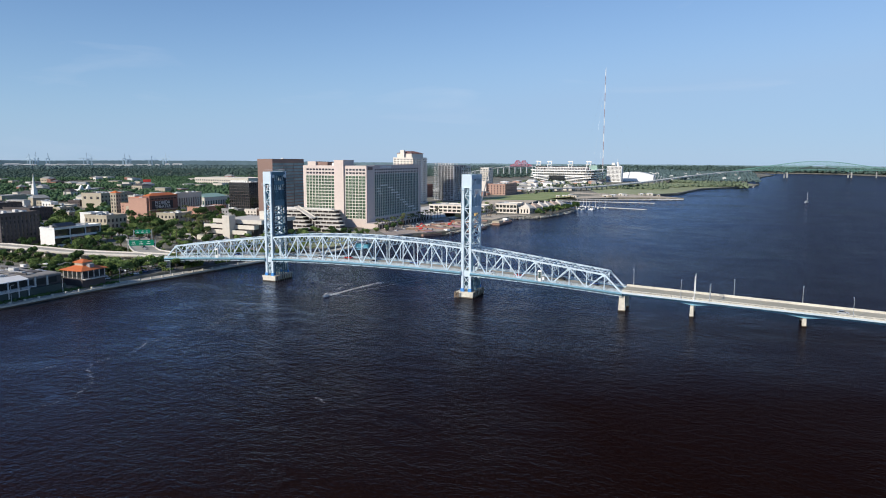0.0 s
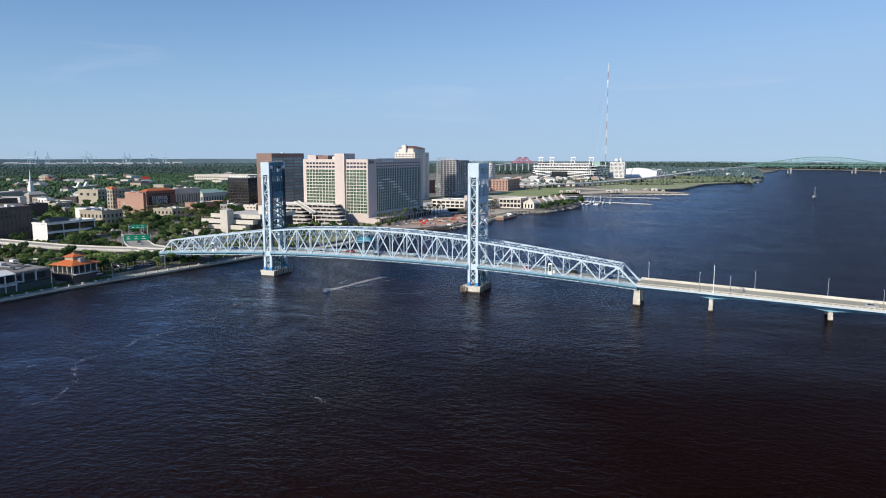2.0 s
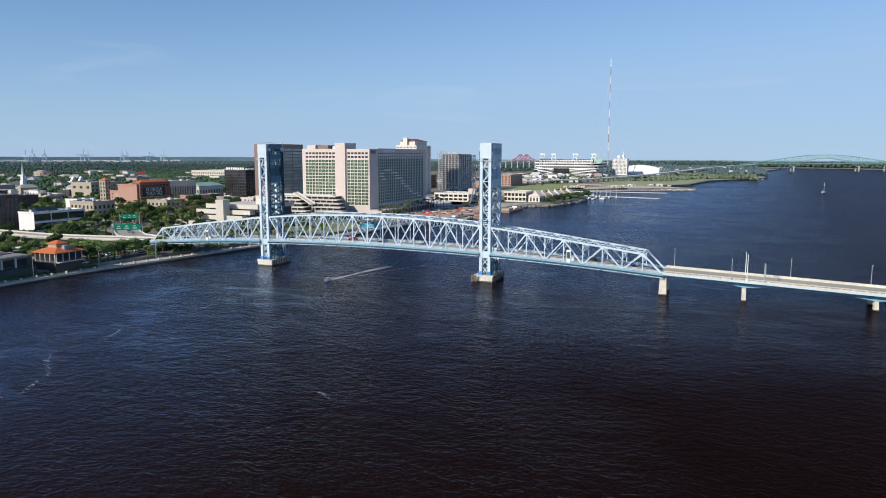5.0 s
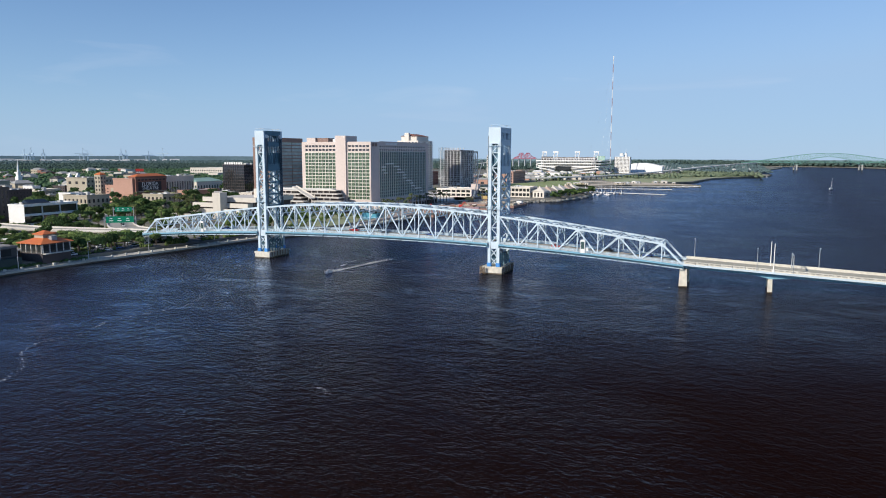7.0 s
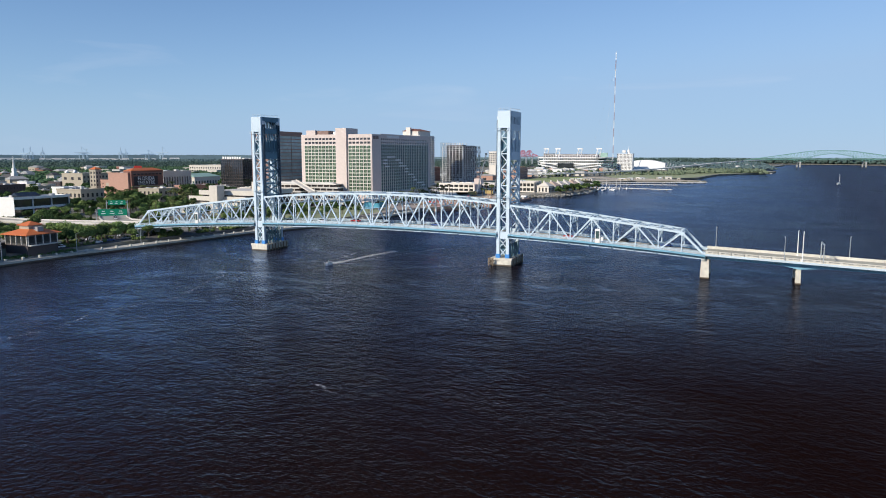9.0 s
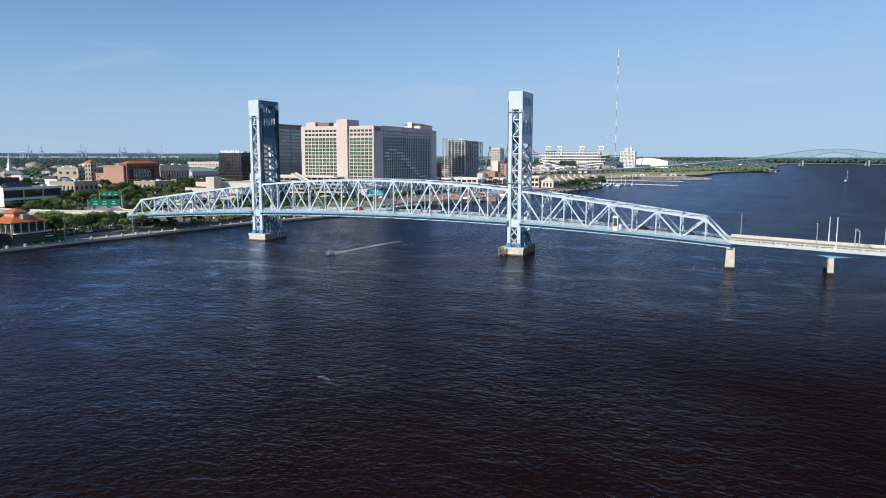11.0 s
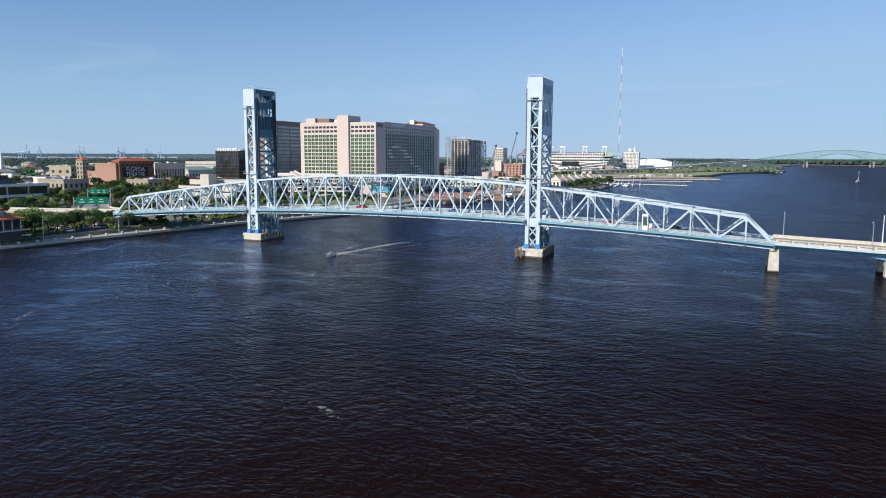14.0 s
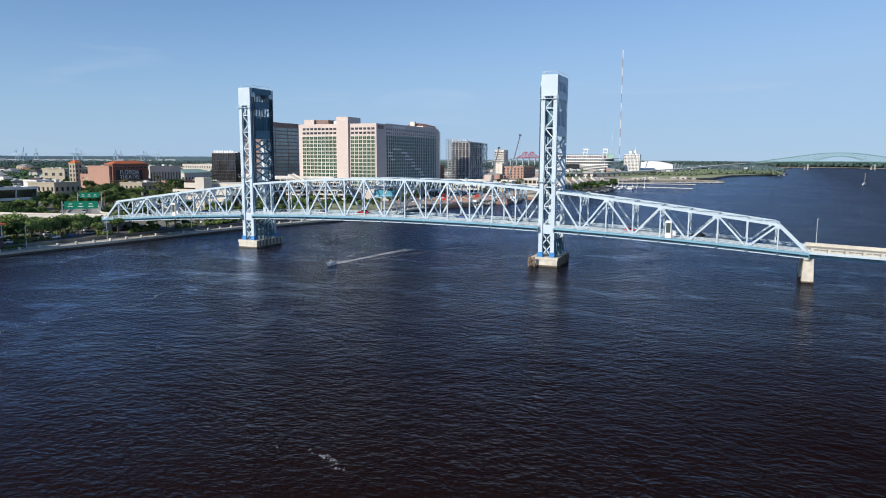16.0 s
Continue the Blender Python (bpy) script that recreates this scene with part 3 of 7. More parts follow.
def tower(cx, inner):
    """A lift tower. inner: +1 where the lift span lies on its +x side."""
    x0, x1 = cx - 2.55, cx + 2.55
    zt = TOWER_TOP
    # faces towards the lift span take the shade-darkened copy of the paint
    inside = SHADED_STEEL
    ob = part("tower", Geo().span((x0, -HALF, zt - 0.35), (x1, HALF, zt - 0.05)), BLUE, bridge)
    # head: closed box on the narrow sides, with openings on the road sides
    for y in (-HALF, HALF):
        part("side_plate", Geo().span((x0 - 0.05, y - 0.7, zt - 6.6), (x1 + 0.05, y + 0.7, zt)), BLUE, ob)
    for x in (x0, x1):
        for za, zb in ((zt - 2.2, zt), (zt - 7.4, zt - 5.0), (zt - 18.9, zt - 15.8)):
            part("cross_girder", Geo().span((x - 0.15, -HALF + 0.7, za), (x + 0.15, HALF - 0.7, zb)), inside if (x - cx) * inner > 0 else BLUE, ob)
    for y in (-HALF, HALF):
        for x in (x0 + 0.6, x1 - 0.6):
            part("leg", Geo().span((x - 0.62, y - 0.62, 3.0), (x + 0.62, y + 0.62, zt - 0.2)), BLUE, ob)
    for x in (x0, x1):
        for k in range(1, 7):
            y = -HALF + 2 * HALF * k / 7
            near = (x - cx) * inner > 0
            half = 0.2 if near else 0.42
            part("mullion", Geo().span((x - 0.12, y - half, zt - 15.8), (x + 0.12, y + half, zt - 2.2)), SHADED_STEEL if near else BLUE, ob)
    # zigzag lacing on the narrow sides
    for y in (-HALF, HALF):
        z, k = zt - 7.2, 0
        while z > under(cx) + 3:
            nz = z - 3.1
            a, b = (x0 + 1.2, x1 - 1.2) if k % 2 else (x1 - 1.2, x0 + 1.2)
            part("lacing", Geo().beam((a, y, z), (b, y, nz), 0.36, 0.32), BLUE if y < 0 else BLUE, ob)
            if k % 2 == 0:
                part("strut", Geo().beam((x0 + 0.6, y, nz), (x1 - 0.6, y, nz), 0.4, 0.36), BLUE, ob)
            z, k = nz, k + 1
        for za, zb in ((3.5, 7.0), (7.0, 10.6)):
            part("lacing", Geo().beam((x0 + 1, y, za), (x1 - 1, y, zb), 0.35, 0.35).beam((x1 - 1, y, za), (x0 + 1, y, zb), 0.35, 0.35), BLUE, ob)
        part("plate", Geo().span((x0, y - 0.3, under(cx) - 0.8), (x1, y + 0.3, under(cx) + 2.2)), BLUE, ob)
    # crossed bracing between the legs over the road
    for x in (x0 + 0.5, x1 - 0.5):
        zs = [zt - 18.9, zt - 24.5, zt - 30.1, zt - 35.5]
        web = SHADED_STEEL if (x - cx) * inner > 0 else BLUE
        for za, zb in zip(zs, zs[1:]):
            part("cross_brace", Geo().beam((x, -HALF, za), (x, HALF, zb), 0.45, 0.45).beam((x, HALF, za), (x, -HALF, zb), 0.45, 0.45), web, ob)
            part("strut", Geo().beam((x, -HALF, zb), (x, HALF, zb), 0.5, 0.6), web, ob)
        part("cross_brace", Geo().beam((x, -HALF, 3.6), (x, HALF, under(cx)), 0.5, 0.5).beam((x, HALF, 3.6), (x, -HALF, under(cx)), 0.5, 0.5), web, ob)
        for y in (-HALF, HALF):
            s = -1 if y > 0 else 1
            part("knee_brace", Geo().beam((x, y, zt - 38.5), (x, y + s * 3, zt - 35.5), 0.35, 0.35), web, ob)
    # counterweight hanging behind the slats
    part("counterweight", Geo().span((cx - 1.9, -HALF + 0.9, zt - 15.7), (cx + 1.9, HALF - 0.9, zt - 10.4)), SHADED_STEEL, ob, "counterweight block, its blue paint darkened for shade")
    for y in (-3.4, 3.4):
        part("sheave", Geo().cyl((cx, y * 1.5 - 0.3, zt - 1.9), (cx, y * 1.5 + 0.3, zt - 1.9), 1.5, 1.5, 20), STEEL_DARK, ob, "dark grooved cable wheel")
        part("cable_guide", Geo().beam((cx + inner * 3.0, y * 1.75, top(cx) - 8), (cx + inner * 3.0, y * 1.75, zt - 3.5), 0.45, 0.45), STEEL_DARK, ob, "dark cable bundle in its guide")
        for d in np.linspace(-0.5, 0.5, 5):
            part("cable", Geo().cyl((cx + inner * 2.75, y * 1.5 + d, top(cx) - 1), (cx + inner * 2.75, y * 1.5 + d, zt - 2.6), 0.07, 0.07, 6), STEEL_DARK, ob)
        part("guide_rail", Geo().span((cx + inner * 1.2 - 0.2, y * 1.4 - 0.25, 4), (cx + inner * 1.2 + 0.2, y * 1.4 + 0.25, zt - 16)), SHADED_STEEL, ob)
    for y in (-HALF + 1.3, HALF - 1.3):
        part("sheave_cover", Geo().cyl((cx + inner * 2.6, y, zt - 2.6), (cx + inner * 3.1, y, zt - 2.6), 1.0, 0.8, 14), WHITE, ob, "round white wheel cover")
    # service landings and ladder on the road-side leg
    for z in (zt - 33.5, zt - 7.5):
        g = Geo().span((x0 - 0.5, -HALF - 1.3, z), (x1 + 0.5, -HALF - 0.6, z + 0.12))
        for x in np.linspace(x0 - 0.5, x1 + 0.5, 6):
            g.beam((x, -HALF - 1.3, z), (x, -HALF - 1.3, z + 1.1), 0.06, 0.06)
        g.beam((x0 - 0.5, -HALF - 1.3, z + 1.1), (x1 + 0.5, -HALF - 1.3, z + 1.1), 0.06, 0.06)
        part("landing", g, BLUE, ob)
    g = Geo()
    for x in (x0 + 0.2, x1 - 0.2):
        for y in np.linspace(-HALF, HALF, 8):
            g.beam((x, y, zt), (x, y, zt + 1.0), 0.06, 0.06)
        g.beam((x, -HALF, zt + 1.0), (x, HALF, zt + 1.0), 0.06, 0.06)
    for y in (-HALF, HALF):
        g.beam((x0, y, zt + 1.0), (x1, y, zt + 1.0), 0.06, 0.06)
    part("roof_rail", g, STEEL_GREY, ob)
    # painted splash band on the feet
    for y in (-HALF, HALF):
        for x in (x0 + 0.6, x1 - 0.6):
            part("foot", Geo().span((x - 0.85, y - 0.85, 2.9), (x + 0.85, y + 0.85, 4.6)), SPLASH_BLUE, ob, "bright blue painted foot")
    for x in (x0 - 0.1, x1 + 0.1):
        for y in np.linspace(-5.2, 5.2, 6):
            part("fender_rib", Geo().span((x - 0.2, y - 0.3, 3.0), (x + 0.2, y + 0.3, 8.6)), SHADED_STEEL, ob)


tower(-58.6, 1)
tower(58.6, -1)


def river_pier(x, low):
    ob = thing("tower_pier", "stained concrete pier with dark waterline under a lift tower", "bridge pier", "tower piers", at=pose(x, 0, 0))
    part("cap", Geo().box((0, 0, 2.6), (8.9, 16.5, 0.9)), PIER_CONCRETE, ob)
    part("body", Geo().box((0, 0, 0.9), (8.4, 16.1, 2.6)), PIER_CONCRETE, ob)
    part("waterline", Geo().box((0, 0, -0.6), (8.5, 16.2, 2.2)), TIDE, ob, "dark wet band")
    if low:
        for y in (-9.6, -6.6):
            for k in (-4.7, -2.9):
                part("fender_post", Geo().box((k, y, 1.2), (0.35, 0.35, 4.0)), TIMBER, ob, "weathered timber post")
        for z in (0.7, 1.8, 2.9):
            part("fender_rail", Geo().box((-3.8, -9.6, z), (2.4, 0.25, 0.3)), TIMBER, ob)
            part("fender_rail", Geo().box((-4.7, -8.1, z), (0.25, 3.2, 0.3)), TIMBER, ob)
        part("fender_brace", Geo().beam((-4.7, -9.6, 0.3), (-2.9, -9.6, 2.9), 0.25, 0.25), TIMBER, ob)
        part("fender_brace", Geo().beam((-2.9, -9.6, 0.3), (-4.7, -9.6, 2.9), 0.25, 0.25), TIMBER, ob)
    for y in np.linspace(-6.5, 6.5, 7):
        part("side_fender", Geo().box((4.6, y, 1.0), (0.3, 0.4, 4.0)), TIMBER, ob)
    return ob


river_pier(-58.35, False)
river_pier(58.35, True)


def column_pier(x, z, r=1.55):
    ob = thing("bridge_pier", "pale tapered concrete pier columns standing in the river", "bridge pier", "approach piers", at=pose(x, 0, 0))
    for y in (-5.6, 5.6):
        part("column", Geo().box((0, y, z / 2 - 0.6), (2 * r, 3.0, z + 1.2), None, 0.82), PIER_CONCRETE, ob)
        part("waterline", Geo().box((0, y, -0.2), (2 * r + 0.05, 3.05, 1.2)), TIDE, ob, "dark wet band")
    part("cross_beam", Geo().box((0, 0, z - 0.9), (1.6, 9.0, 1.4)), PIER_CONCRETE, ob)
    return ob


column_pier(134.0, under(134) - 0.2)
column_pier(-134.0, under(134) - 0.2)

# approach spans with balustrade
ENDS = [134.0, 163.9, 207.9, 251.9, 296.0, 340.0]
approach = thing("approach_viaduct", "pale concrete approach road on blue steel girders with an open balustrade", "viaduct")
rail_panel = Geo()
rail_panel.box((0, 0, 0.2), (3.98, 0.34, 0.4)).box((0, 0, 0.9), (3.98, 0.40, 0.30))
rail_panel.box((0.2, 0, 0.5), (0.25, 0.3, 0.5)).box((-1.6, 0, 0.53), (0.75, 0.46, 1.06))
rail_mesh = rail_panel.mesh("balustrade", BALUSTRADE)
for a, b in zip(ENDS, ENDS[1:]):
    xs = np.linspace(a, b, 17)
    part("slab", loft([[(x, y, under(x) + d) for y, d in ((-8.2, 1.5), (8.2, 1.5), (8.2, 2.0), (-8.2, 2.0))] for x in xs]), BALUSTRADE, approach)
    g = Geo()
    g.add([(x, y, under(x) + d) for x in (a, b) for y, d in ((-6.3, 2.0), (6.3, 2.0), (6.3, 2.04), (-6.3, 2.04))], [(0, 1, 5, 4), (1, 2, 6, 5), (2, 3, 7, 6), (3, 0, 4, 7)])
    part("road_surface", g, OLIVE_ROAD, approach, "olive grey worn asphalt")
    for y in (-5.7, -1.9, 1.9, 5.7):
        rings = []
        for x in xs:
            dip = 1.0 * (1 - min(1, min(x - a, b - x) / (0.2 * (b - a)))) if min(x - a, b - x) < 20 and not (a < 135 and x - a < b - x) else 0.0
            rings.append([(x, y + s, under(x) + (1.5 if up else 0.0 - dip)) for s, up in ((-0.18, 0), (0.18, 0), (0.18, 1), (-0.18, 1))])
        g = loft(rings)
        part("girder", g, DEEP_BLUE, approach)
    for y in (-8.3, 8.3):
        part("fascia", bar([(x, y, under(x) + 1.62) for x in xs], 0.2, 0.7), BLUE, approach)
    part("parapet", bar([(x, 7.9, under(x) + 2.46) for x in xs], 0.34, 0.94), BALUSTRADE, approach)
    n = int((b - a) / 4)
    for k in range(n):
        x = a + (k + 0.5) * (b - a) / n
        for y in (-7.9,):
            put("balustrade", rail_mesh, approach, pose(x, y, under(x) + 2.0, 0, math.degrees(math.atan(0.037))))
for x in ENDS[1:-1]:
    column_pier(x, under(x) - 1.0, 0.85)


# ---------------------------------------------------------------- buildings
def facade(walls, parent, a, b, z0, z1, nx, nz, fx, fz, pane, deep=0.35, low=0.0, high=0.0, edge=0.0, limit=300, name="window"):
    """A wall from plan point a to b (left to right as seen from outside) with nx by nz openings cut through to set-back panes.
    low, high: blank height below and above; edge: blank width at both ends. Panes are objects that share one mesh."""
    a, b = Vector(a), Vector(b)
    u = (b - a).normalized()
    n = Vector((u.y, -u.x))
    length = (b - a).length
    cw, ch = (length - 2 * edge) / nx, (z1 - z0 - low - high) / nz
    ww, wh = cw * fx, ch * fz

    def at(s, z, d=0.0):
        p = a + u * s - n * d
        return (p.x, p.y, z)

    def quad(s0, s1, za, zb, d0=0.0, d1=0.0):
        if s1 - s0 > 1e-4 and zb - za > 1e-4:
            walls.add([at(s0, za), at(s1, za), at(s1, zb), at(s0, zb)], [(0, 1, 2, 3)])

    rows = [(z0 + low + ch * (k + 0.5) - wh / 2, z0 + low + ch * (k + 0.5) + wh / 2) for k in range(nz)]
    cols = [(edge + cw * (k + 0.5) - ww / 2, edge + cw * (k + 0.5) + ww / 2) for k in range(nx)]
    cut = [z0] + [z for r in rows for z in r] + [z1]
    for k in range(nz + 1):
        quad(0, length, cut[2 * k], cut[2 * k + 1])
    side = [0.0] + [s for c in cols for s in c] + [length]
    for za, zb in rows:
        for k in range(nx + 1):
            quad(side[2 * k], side[2 * k + 1], za, zb)
        for s0, s1 in cols:
            walls.add([at(s0, za), at(s0, za, deep), at(s0, zb, deep), at(s0, zb)], [(0, 1, 2, 3)])
            walls.add([at(s1, za), at(s1, za, deep), at(s1, zb, deep), at(s1, zb)], [(3, 2, 1, 0)])
            walls.add([at(s0, za), at(s1, za), at(s1, za, deep), at(s0, za, deep)], [(0, 1, 2, 3)])
            walls.add([at(s0, zb), at(s1, zb), at(s1, zb, deep), at(s0, zb, deep)], [(3, 2, 1, 0)])
    g = Geo()
    g.box((0, 0, 0), (ww + 0.04, 0.08, wh + 0.04))
    me = g.mesh(name, pane)
    turn = math.degrees(math.atan2(u.y, u.x))
    count = 0
    rest = Geo()
    for za, zb in rows:
        for s0, s1 in cols:
            p = at((s0 + s1) / 2, (za + zb) / 2, deep + 0.02)
            if count < limit:
                put(name, me, parent, pose(*p, 0, 0, turn))
            else:
                rest.box(p, (ww + 0.04, 0.08, wh + 0.04), Matrix.Rotation(radians(turn), 4, "Z"))
            count += 1
    if rest.v:
        part("window_grid", rest, pane, parent, kind="stuff")


def plain(walls, a, b, z0, z1):
    walls.add([(*a, z0), (*b, z0), (*b, z1), (*a, z1)], [(0, 1, 2, 3)])


def building(name, label, category, x0, y0, wx, dy, h, wall, pane, west=None, south=None, roof=GREY, base=2.6, lip=0.9, units=2, group="", seed=0, **more):
    """A flat-roofed house with its corner at (x0, y0), wx metres towards -x and dy towards +y, up to height h.
    west and south: nx, nz, fx, fz, low, high of the windows on the -y and +x sides."""
    ob = thing(name, label, category, group)
    walls = Geo()
    a, b, c, d = (x0 - wx, y0), (x0, y0), (x0, y0 + dy), (x0 - wx, y0 + dy)
    shell = part("wall", Geo().span((0, 0, 0), (1, 1, 1)), wall, ob)
    for p, q, win in ((a, b, west), (b, c, south)):
        if win:
            nx, nz, fx, fz, low, high = win
            facade(walls, shell, p, q, base, h, nx, nz, fx, fz, pane, low=low, high=high, **more)
        else:
            plain(walls, p, q, base, h)
    plain(walls, c, d, base, h)
    plain(walls, d, a, base, h)
    t = 0.4
    inner = [(x0 - wx + t, y0 + t), (x0 - t, y0 + t), (x0 - t, y0 + dy - t), (x0 - wx + t, y0 + dy - t)]
    outer = [a, b, c, d]
    for k in range(4):
        p, q, r, s = outer[k], outer[(k + 1) % 4], inner[(k + 1) % 4], inner[k]
        walls.add([(*p, h), (*q, h), (*r, h), (*s, h)], [(0, 1, 2, 3)])
        walls.add([(*s, h), (*r, h), (*r, h - lip), (*s, h - lip)], [(0, 1, 2, 3)])
    shell.data = walls.mesh("wall", wall)
    part("roof", Geo().prism(inner, h - lip - 0.3, h - lip), roof, ob)
    rng = random.Random(seed + int(abs(x0) * 7 + abs(y0)))
    if h < 35 and wx > 6:
        part("cornice", Geo().span((x0 - wx - 0.25, y0 - 0.25, h - 1.0), (x0 + 0.25, y0 - 0.003, h + 0.12)).span((x0 + 0.003, y0, h - 1.0), (x0 + 0.25, y0 + dy + 0.25, h + 0.12)), wall, ob)
    for k in range(units + (units > 1) * 2):
        ux, uy, uh = rng.uniform(1.8, 4.2), rng.uniform(1.8, 4.2), rng.uniform(1.0, 2.4)
        px, py = x0 - rng.uniform(0.15, 0.85) * wx, y0 + rng.uniform(0.15, 0.85) * dy
        part("roof_unit", Geo().box((px, py, h - lip + uh / 2), (min(ux, wx * 0.3), min(uy, dy * 0.3), uh)), PALE_ROOF if k % 2 else STEEL_GREY, ob)
    return ob


def sign_text(name, words, size, m, mat, parent=None, depth=0.06):
    cu = bpy.data.curves.new(name, "FONT")
    cu.body, cu.size, cu.extrude, cu.align_x, cu.align_y = words, size, depth, "CENTER", "CENTER"
    tmp = bpy.data.objects.new(name, cu)
    me = bpy.data.meshes.new_from_object(tmp)
    bpy.data.objects.remove(tmp)
    me.materials.append(mat)
    ob = new(name, me)
    ob.parent, ob.matrix_basis = parent, m
    return ob


RAW = material("raw_concrete", (0.60, 0.60, 0.60), 0.9, 0, 0.3, 0.1, 0.6, 0.2, 0.25)
SHADED_BAYS = material("shaded_bay_concrete", (0.20, 0.20, 0.205), 0.9, 0, 0.4, 0.15, 0.6, 0.2)
RAW_COLUMN = Geo().box((0, 0, 0), (0.95, 0.9, 2.7)).mesh("column", RAW)
RAW_WALL = Geo().box((0, 0, 0), (0.3, 4.4, 2.6)).mesh("infill_wall", RAW)

# riverside hotel: two wings in an L, glass grids between solid piers
def hotel():
    ob = thing("hotel", "beige high-rise riverside hotel with green-tinted window grids", "hotel")
    x0, y0, xw, y1, top_z = -138.0, 248.0, -207.3, 368.0, 60.6
    walls = Geo()
    shell = part("wall", Geo().box((0, 0, 0), (1, 1, 1)), BEIGE, ob)
    # west front: window field, shaft, window field
    plain(walls, (xw, y0), (-204.0, y0), 2.6, top_z)
    plain(walls, (-172.6, y0), (-160.5, y0), 2.6, top_z)
    plain(walls, (-139.2, y0), (x0, y0), 2.6, top_z)
    for xa, xb, n in ((-204.0, -172.6, 9), (-160.5, -139.2, 6)):
        field = Geo()
        plain(walls, (xa, y0), (xb, y0), 2.6, 11.1)
        facade(field, shell, (xa, y0), (xb, y0), 11.1, 51.6, 2 * n, 14, 0.80, 0.62, GREEN_GLASS, high=0.3, deep=0.18, limit=120)
        part("spandrel_field", field, GREEN_PANEL, ob, "pale green spandrel panels between the windows")
        for k in range(15):
            zf = 11.1 + (51.3 - 11.1) * k / 14
            part("floor_band", Geo().span((xa, y0 - 0.2, zf - 0.22), (xb, y0 - 0.004, zf + 0.22)), IVORY, ob)
        for k in range(n + 1):
            fx = xa + (xb - xa) * k / n
            part("fin", Geo().span((fx - 0.21, y0 - 0.28, 11.0), (fx + 0.21, y0 + 0.02, 51.4)), IVORY, ob)
        facade(walls, shell, (xa, y0), (xb, y0), 51.6, top_z, n, 2, 0.80, 0.55, DIM, low=0.4, high=2.2)
    # river front
    plain(walls, (x0, y0), (x0, y0 + 15.5), 2.6, top_z)
    plain(walls, (x0, y1 - 6), (x0, y1), 2.6, top_z)
    ya, yb = y0 + 15.5, y1 - 6
    field = Geo()
    facade(field, shell, (x0, ya), (x0, yb), 11.5, 52.4, 26, 15, 0.74, 0.62, BLUE_GLASS, deep=0.3, low=0.3, high=0.2, limit=130)
    part("spandrel_field", field, GREY_PANEL, ob, "blue-grey spandrel panels between the windows")
    facade(walls, shell, (x0, ya), (x0, yb), 52.4, top_z, 26, 2, 0.66, 0.50, DIM, low=0.1, high=2.5, deep=0.2)
    facade(walls, shell, (x0, ya), (x0, yb), 2.6, 11.5, 13, 1, 0.62, 0.72, DIM, deep=1.6, low=0.4, high=1.0)
    for p, q in (((x0, y1), (x0 - 22, y1)), ((x0 - 22, y1), (x0 - 22, y0 + 22)), ((x0 - 22, y0 + 22), (xw, y0 + 22)), ((xw, y0 + 22), (xw, y0))):
        plain(walls, p, q, 2.6, top_z)
    shell.data = walls.mesh("wall", BEIGE)
    roof = [(x0 - 0.1, y0 + 0.1), (x0 - 0.1, y1 - 0.1), (x0 - 21.9, y1 - 0.1), (x0 - 21.9, y0 + 21.9), (xw + 0.1, y0 + 21.9), (xw + 0.1, y0 + 0.1)]
    part("roof", Geo().prism(roof, top_z - 0.4, top_z), GREY, ob)
    part("shaft", Geo().span((-171.8, y0 - 1.8, 2.6), (-161.6, y0 + 18, 65.8)), BEIGE, ob, "blank beige lift shaft")
    part("penthouse", Geo().span((-204, y0 + 3, top_z), (-195, y0 + 15, 64.3)), BEIGE, ob)
    part("penthouse", Geo().span((-195, y0 + 5, top_z), (-183, y0 + 15, 64.0)), BROWN, ob)
    part("penthouse", Geo().span((-177, y0 + 3, top_z), (-172.5, y0 + 12, 63.0)), WHITE, ob)
    part("parapet", Geo().span((x0 - 0.5, ya, top_z), (x0, yb, top_z + 0.6)), BEIGE, ob)
    for k in range(27):
        fy = ya + (yb - ya) * k / 26
        part("fin", Geo().span((x0 - 0.05, fy - 0.2, 11.5), (x0 + 0.35, fy + 0.2, 52.2)), IVORY, ob)
    # stepped light sills across the river front
    cw, ch = (yb - ya) / 26, 40.4 / 15
    steps = [(1, 10), (1, 9), (2, 8), (3, 11), (5, 11), (7, 10), (8, 10), (9, 9), (9, 8), (11, 8), (12, 7), (12, 6), (14, 5), (15, 5), (16, 4), (17, 3), (19, 2), (21, 2), (22, 1)]
    for i, (c, r) in enumerate(steps):
        e = 0.03 * (i % 3)
        part("sill", Geo().span((x0 - 0.1, ya + c * cw + e, 11.8 + r * ch - 0.45 + e), (x0 + 0.7 + e, ya + (c + 1.9) * cw - e, 11.8 + r * ch + 0.75 - e)), WHITE, ob)
    # unreadable lettering high on the corner
    for y in (y0 + 2.2, y0 + 7.2):
        part("lettering", Geo().span((x0, y, 56.6), (x0 + 0.2, y + 4.2, 59.4)), BROWN, ob, "dull letter shapes")
    for k in range(9):
        part("lettering", Geo().span((x0, ya + 12 + k * 2.6, 58.0), (x0 + 0.25, ya + 13.8 + k * 2.6, 60.0)), WHITE, ob)
    # podium with an arcade along the river
    part("terrace", Geo().span((x0, y0 - 6, 2.6), (x0 + 15, y1 - 10, 7.6)), BEIGE, ob)
    for k in range(18):
        y = y0 - 3 + k * 6.2
        part("arch", Geo().span((x0 + 14.9, y, 2.8), (x0 + 15.12, y + 3.6, 6.4)), DARK_GLASS, ob, "dark arcade opening")
    return ob


hotel()

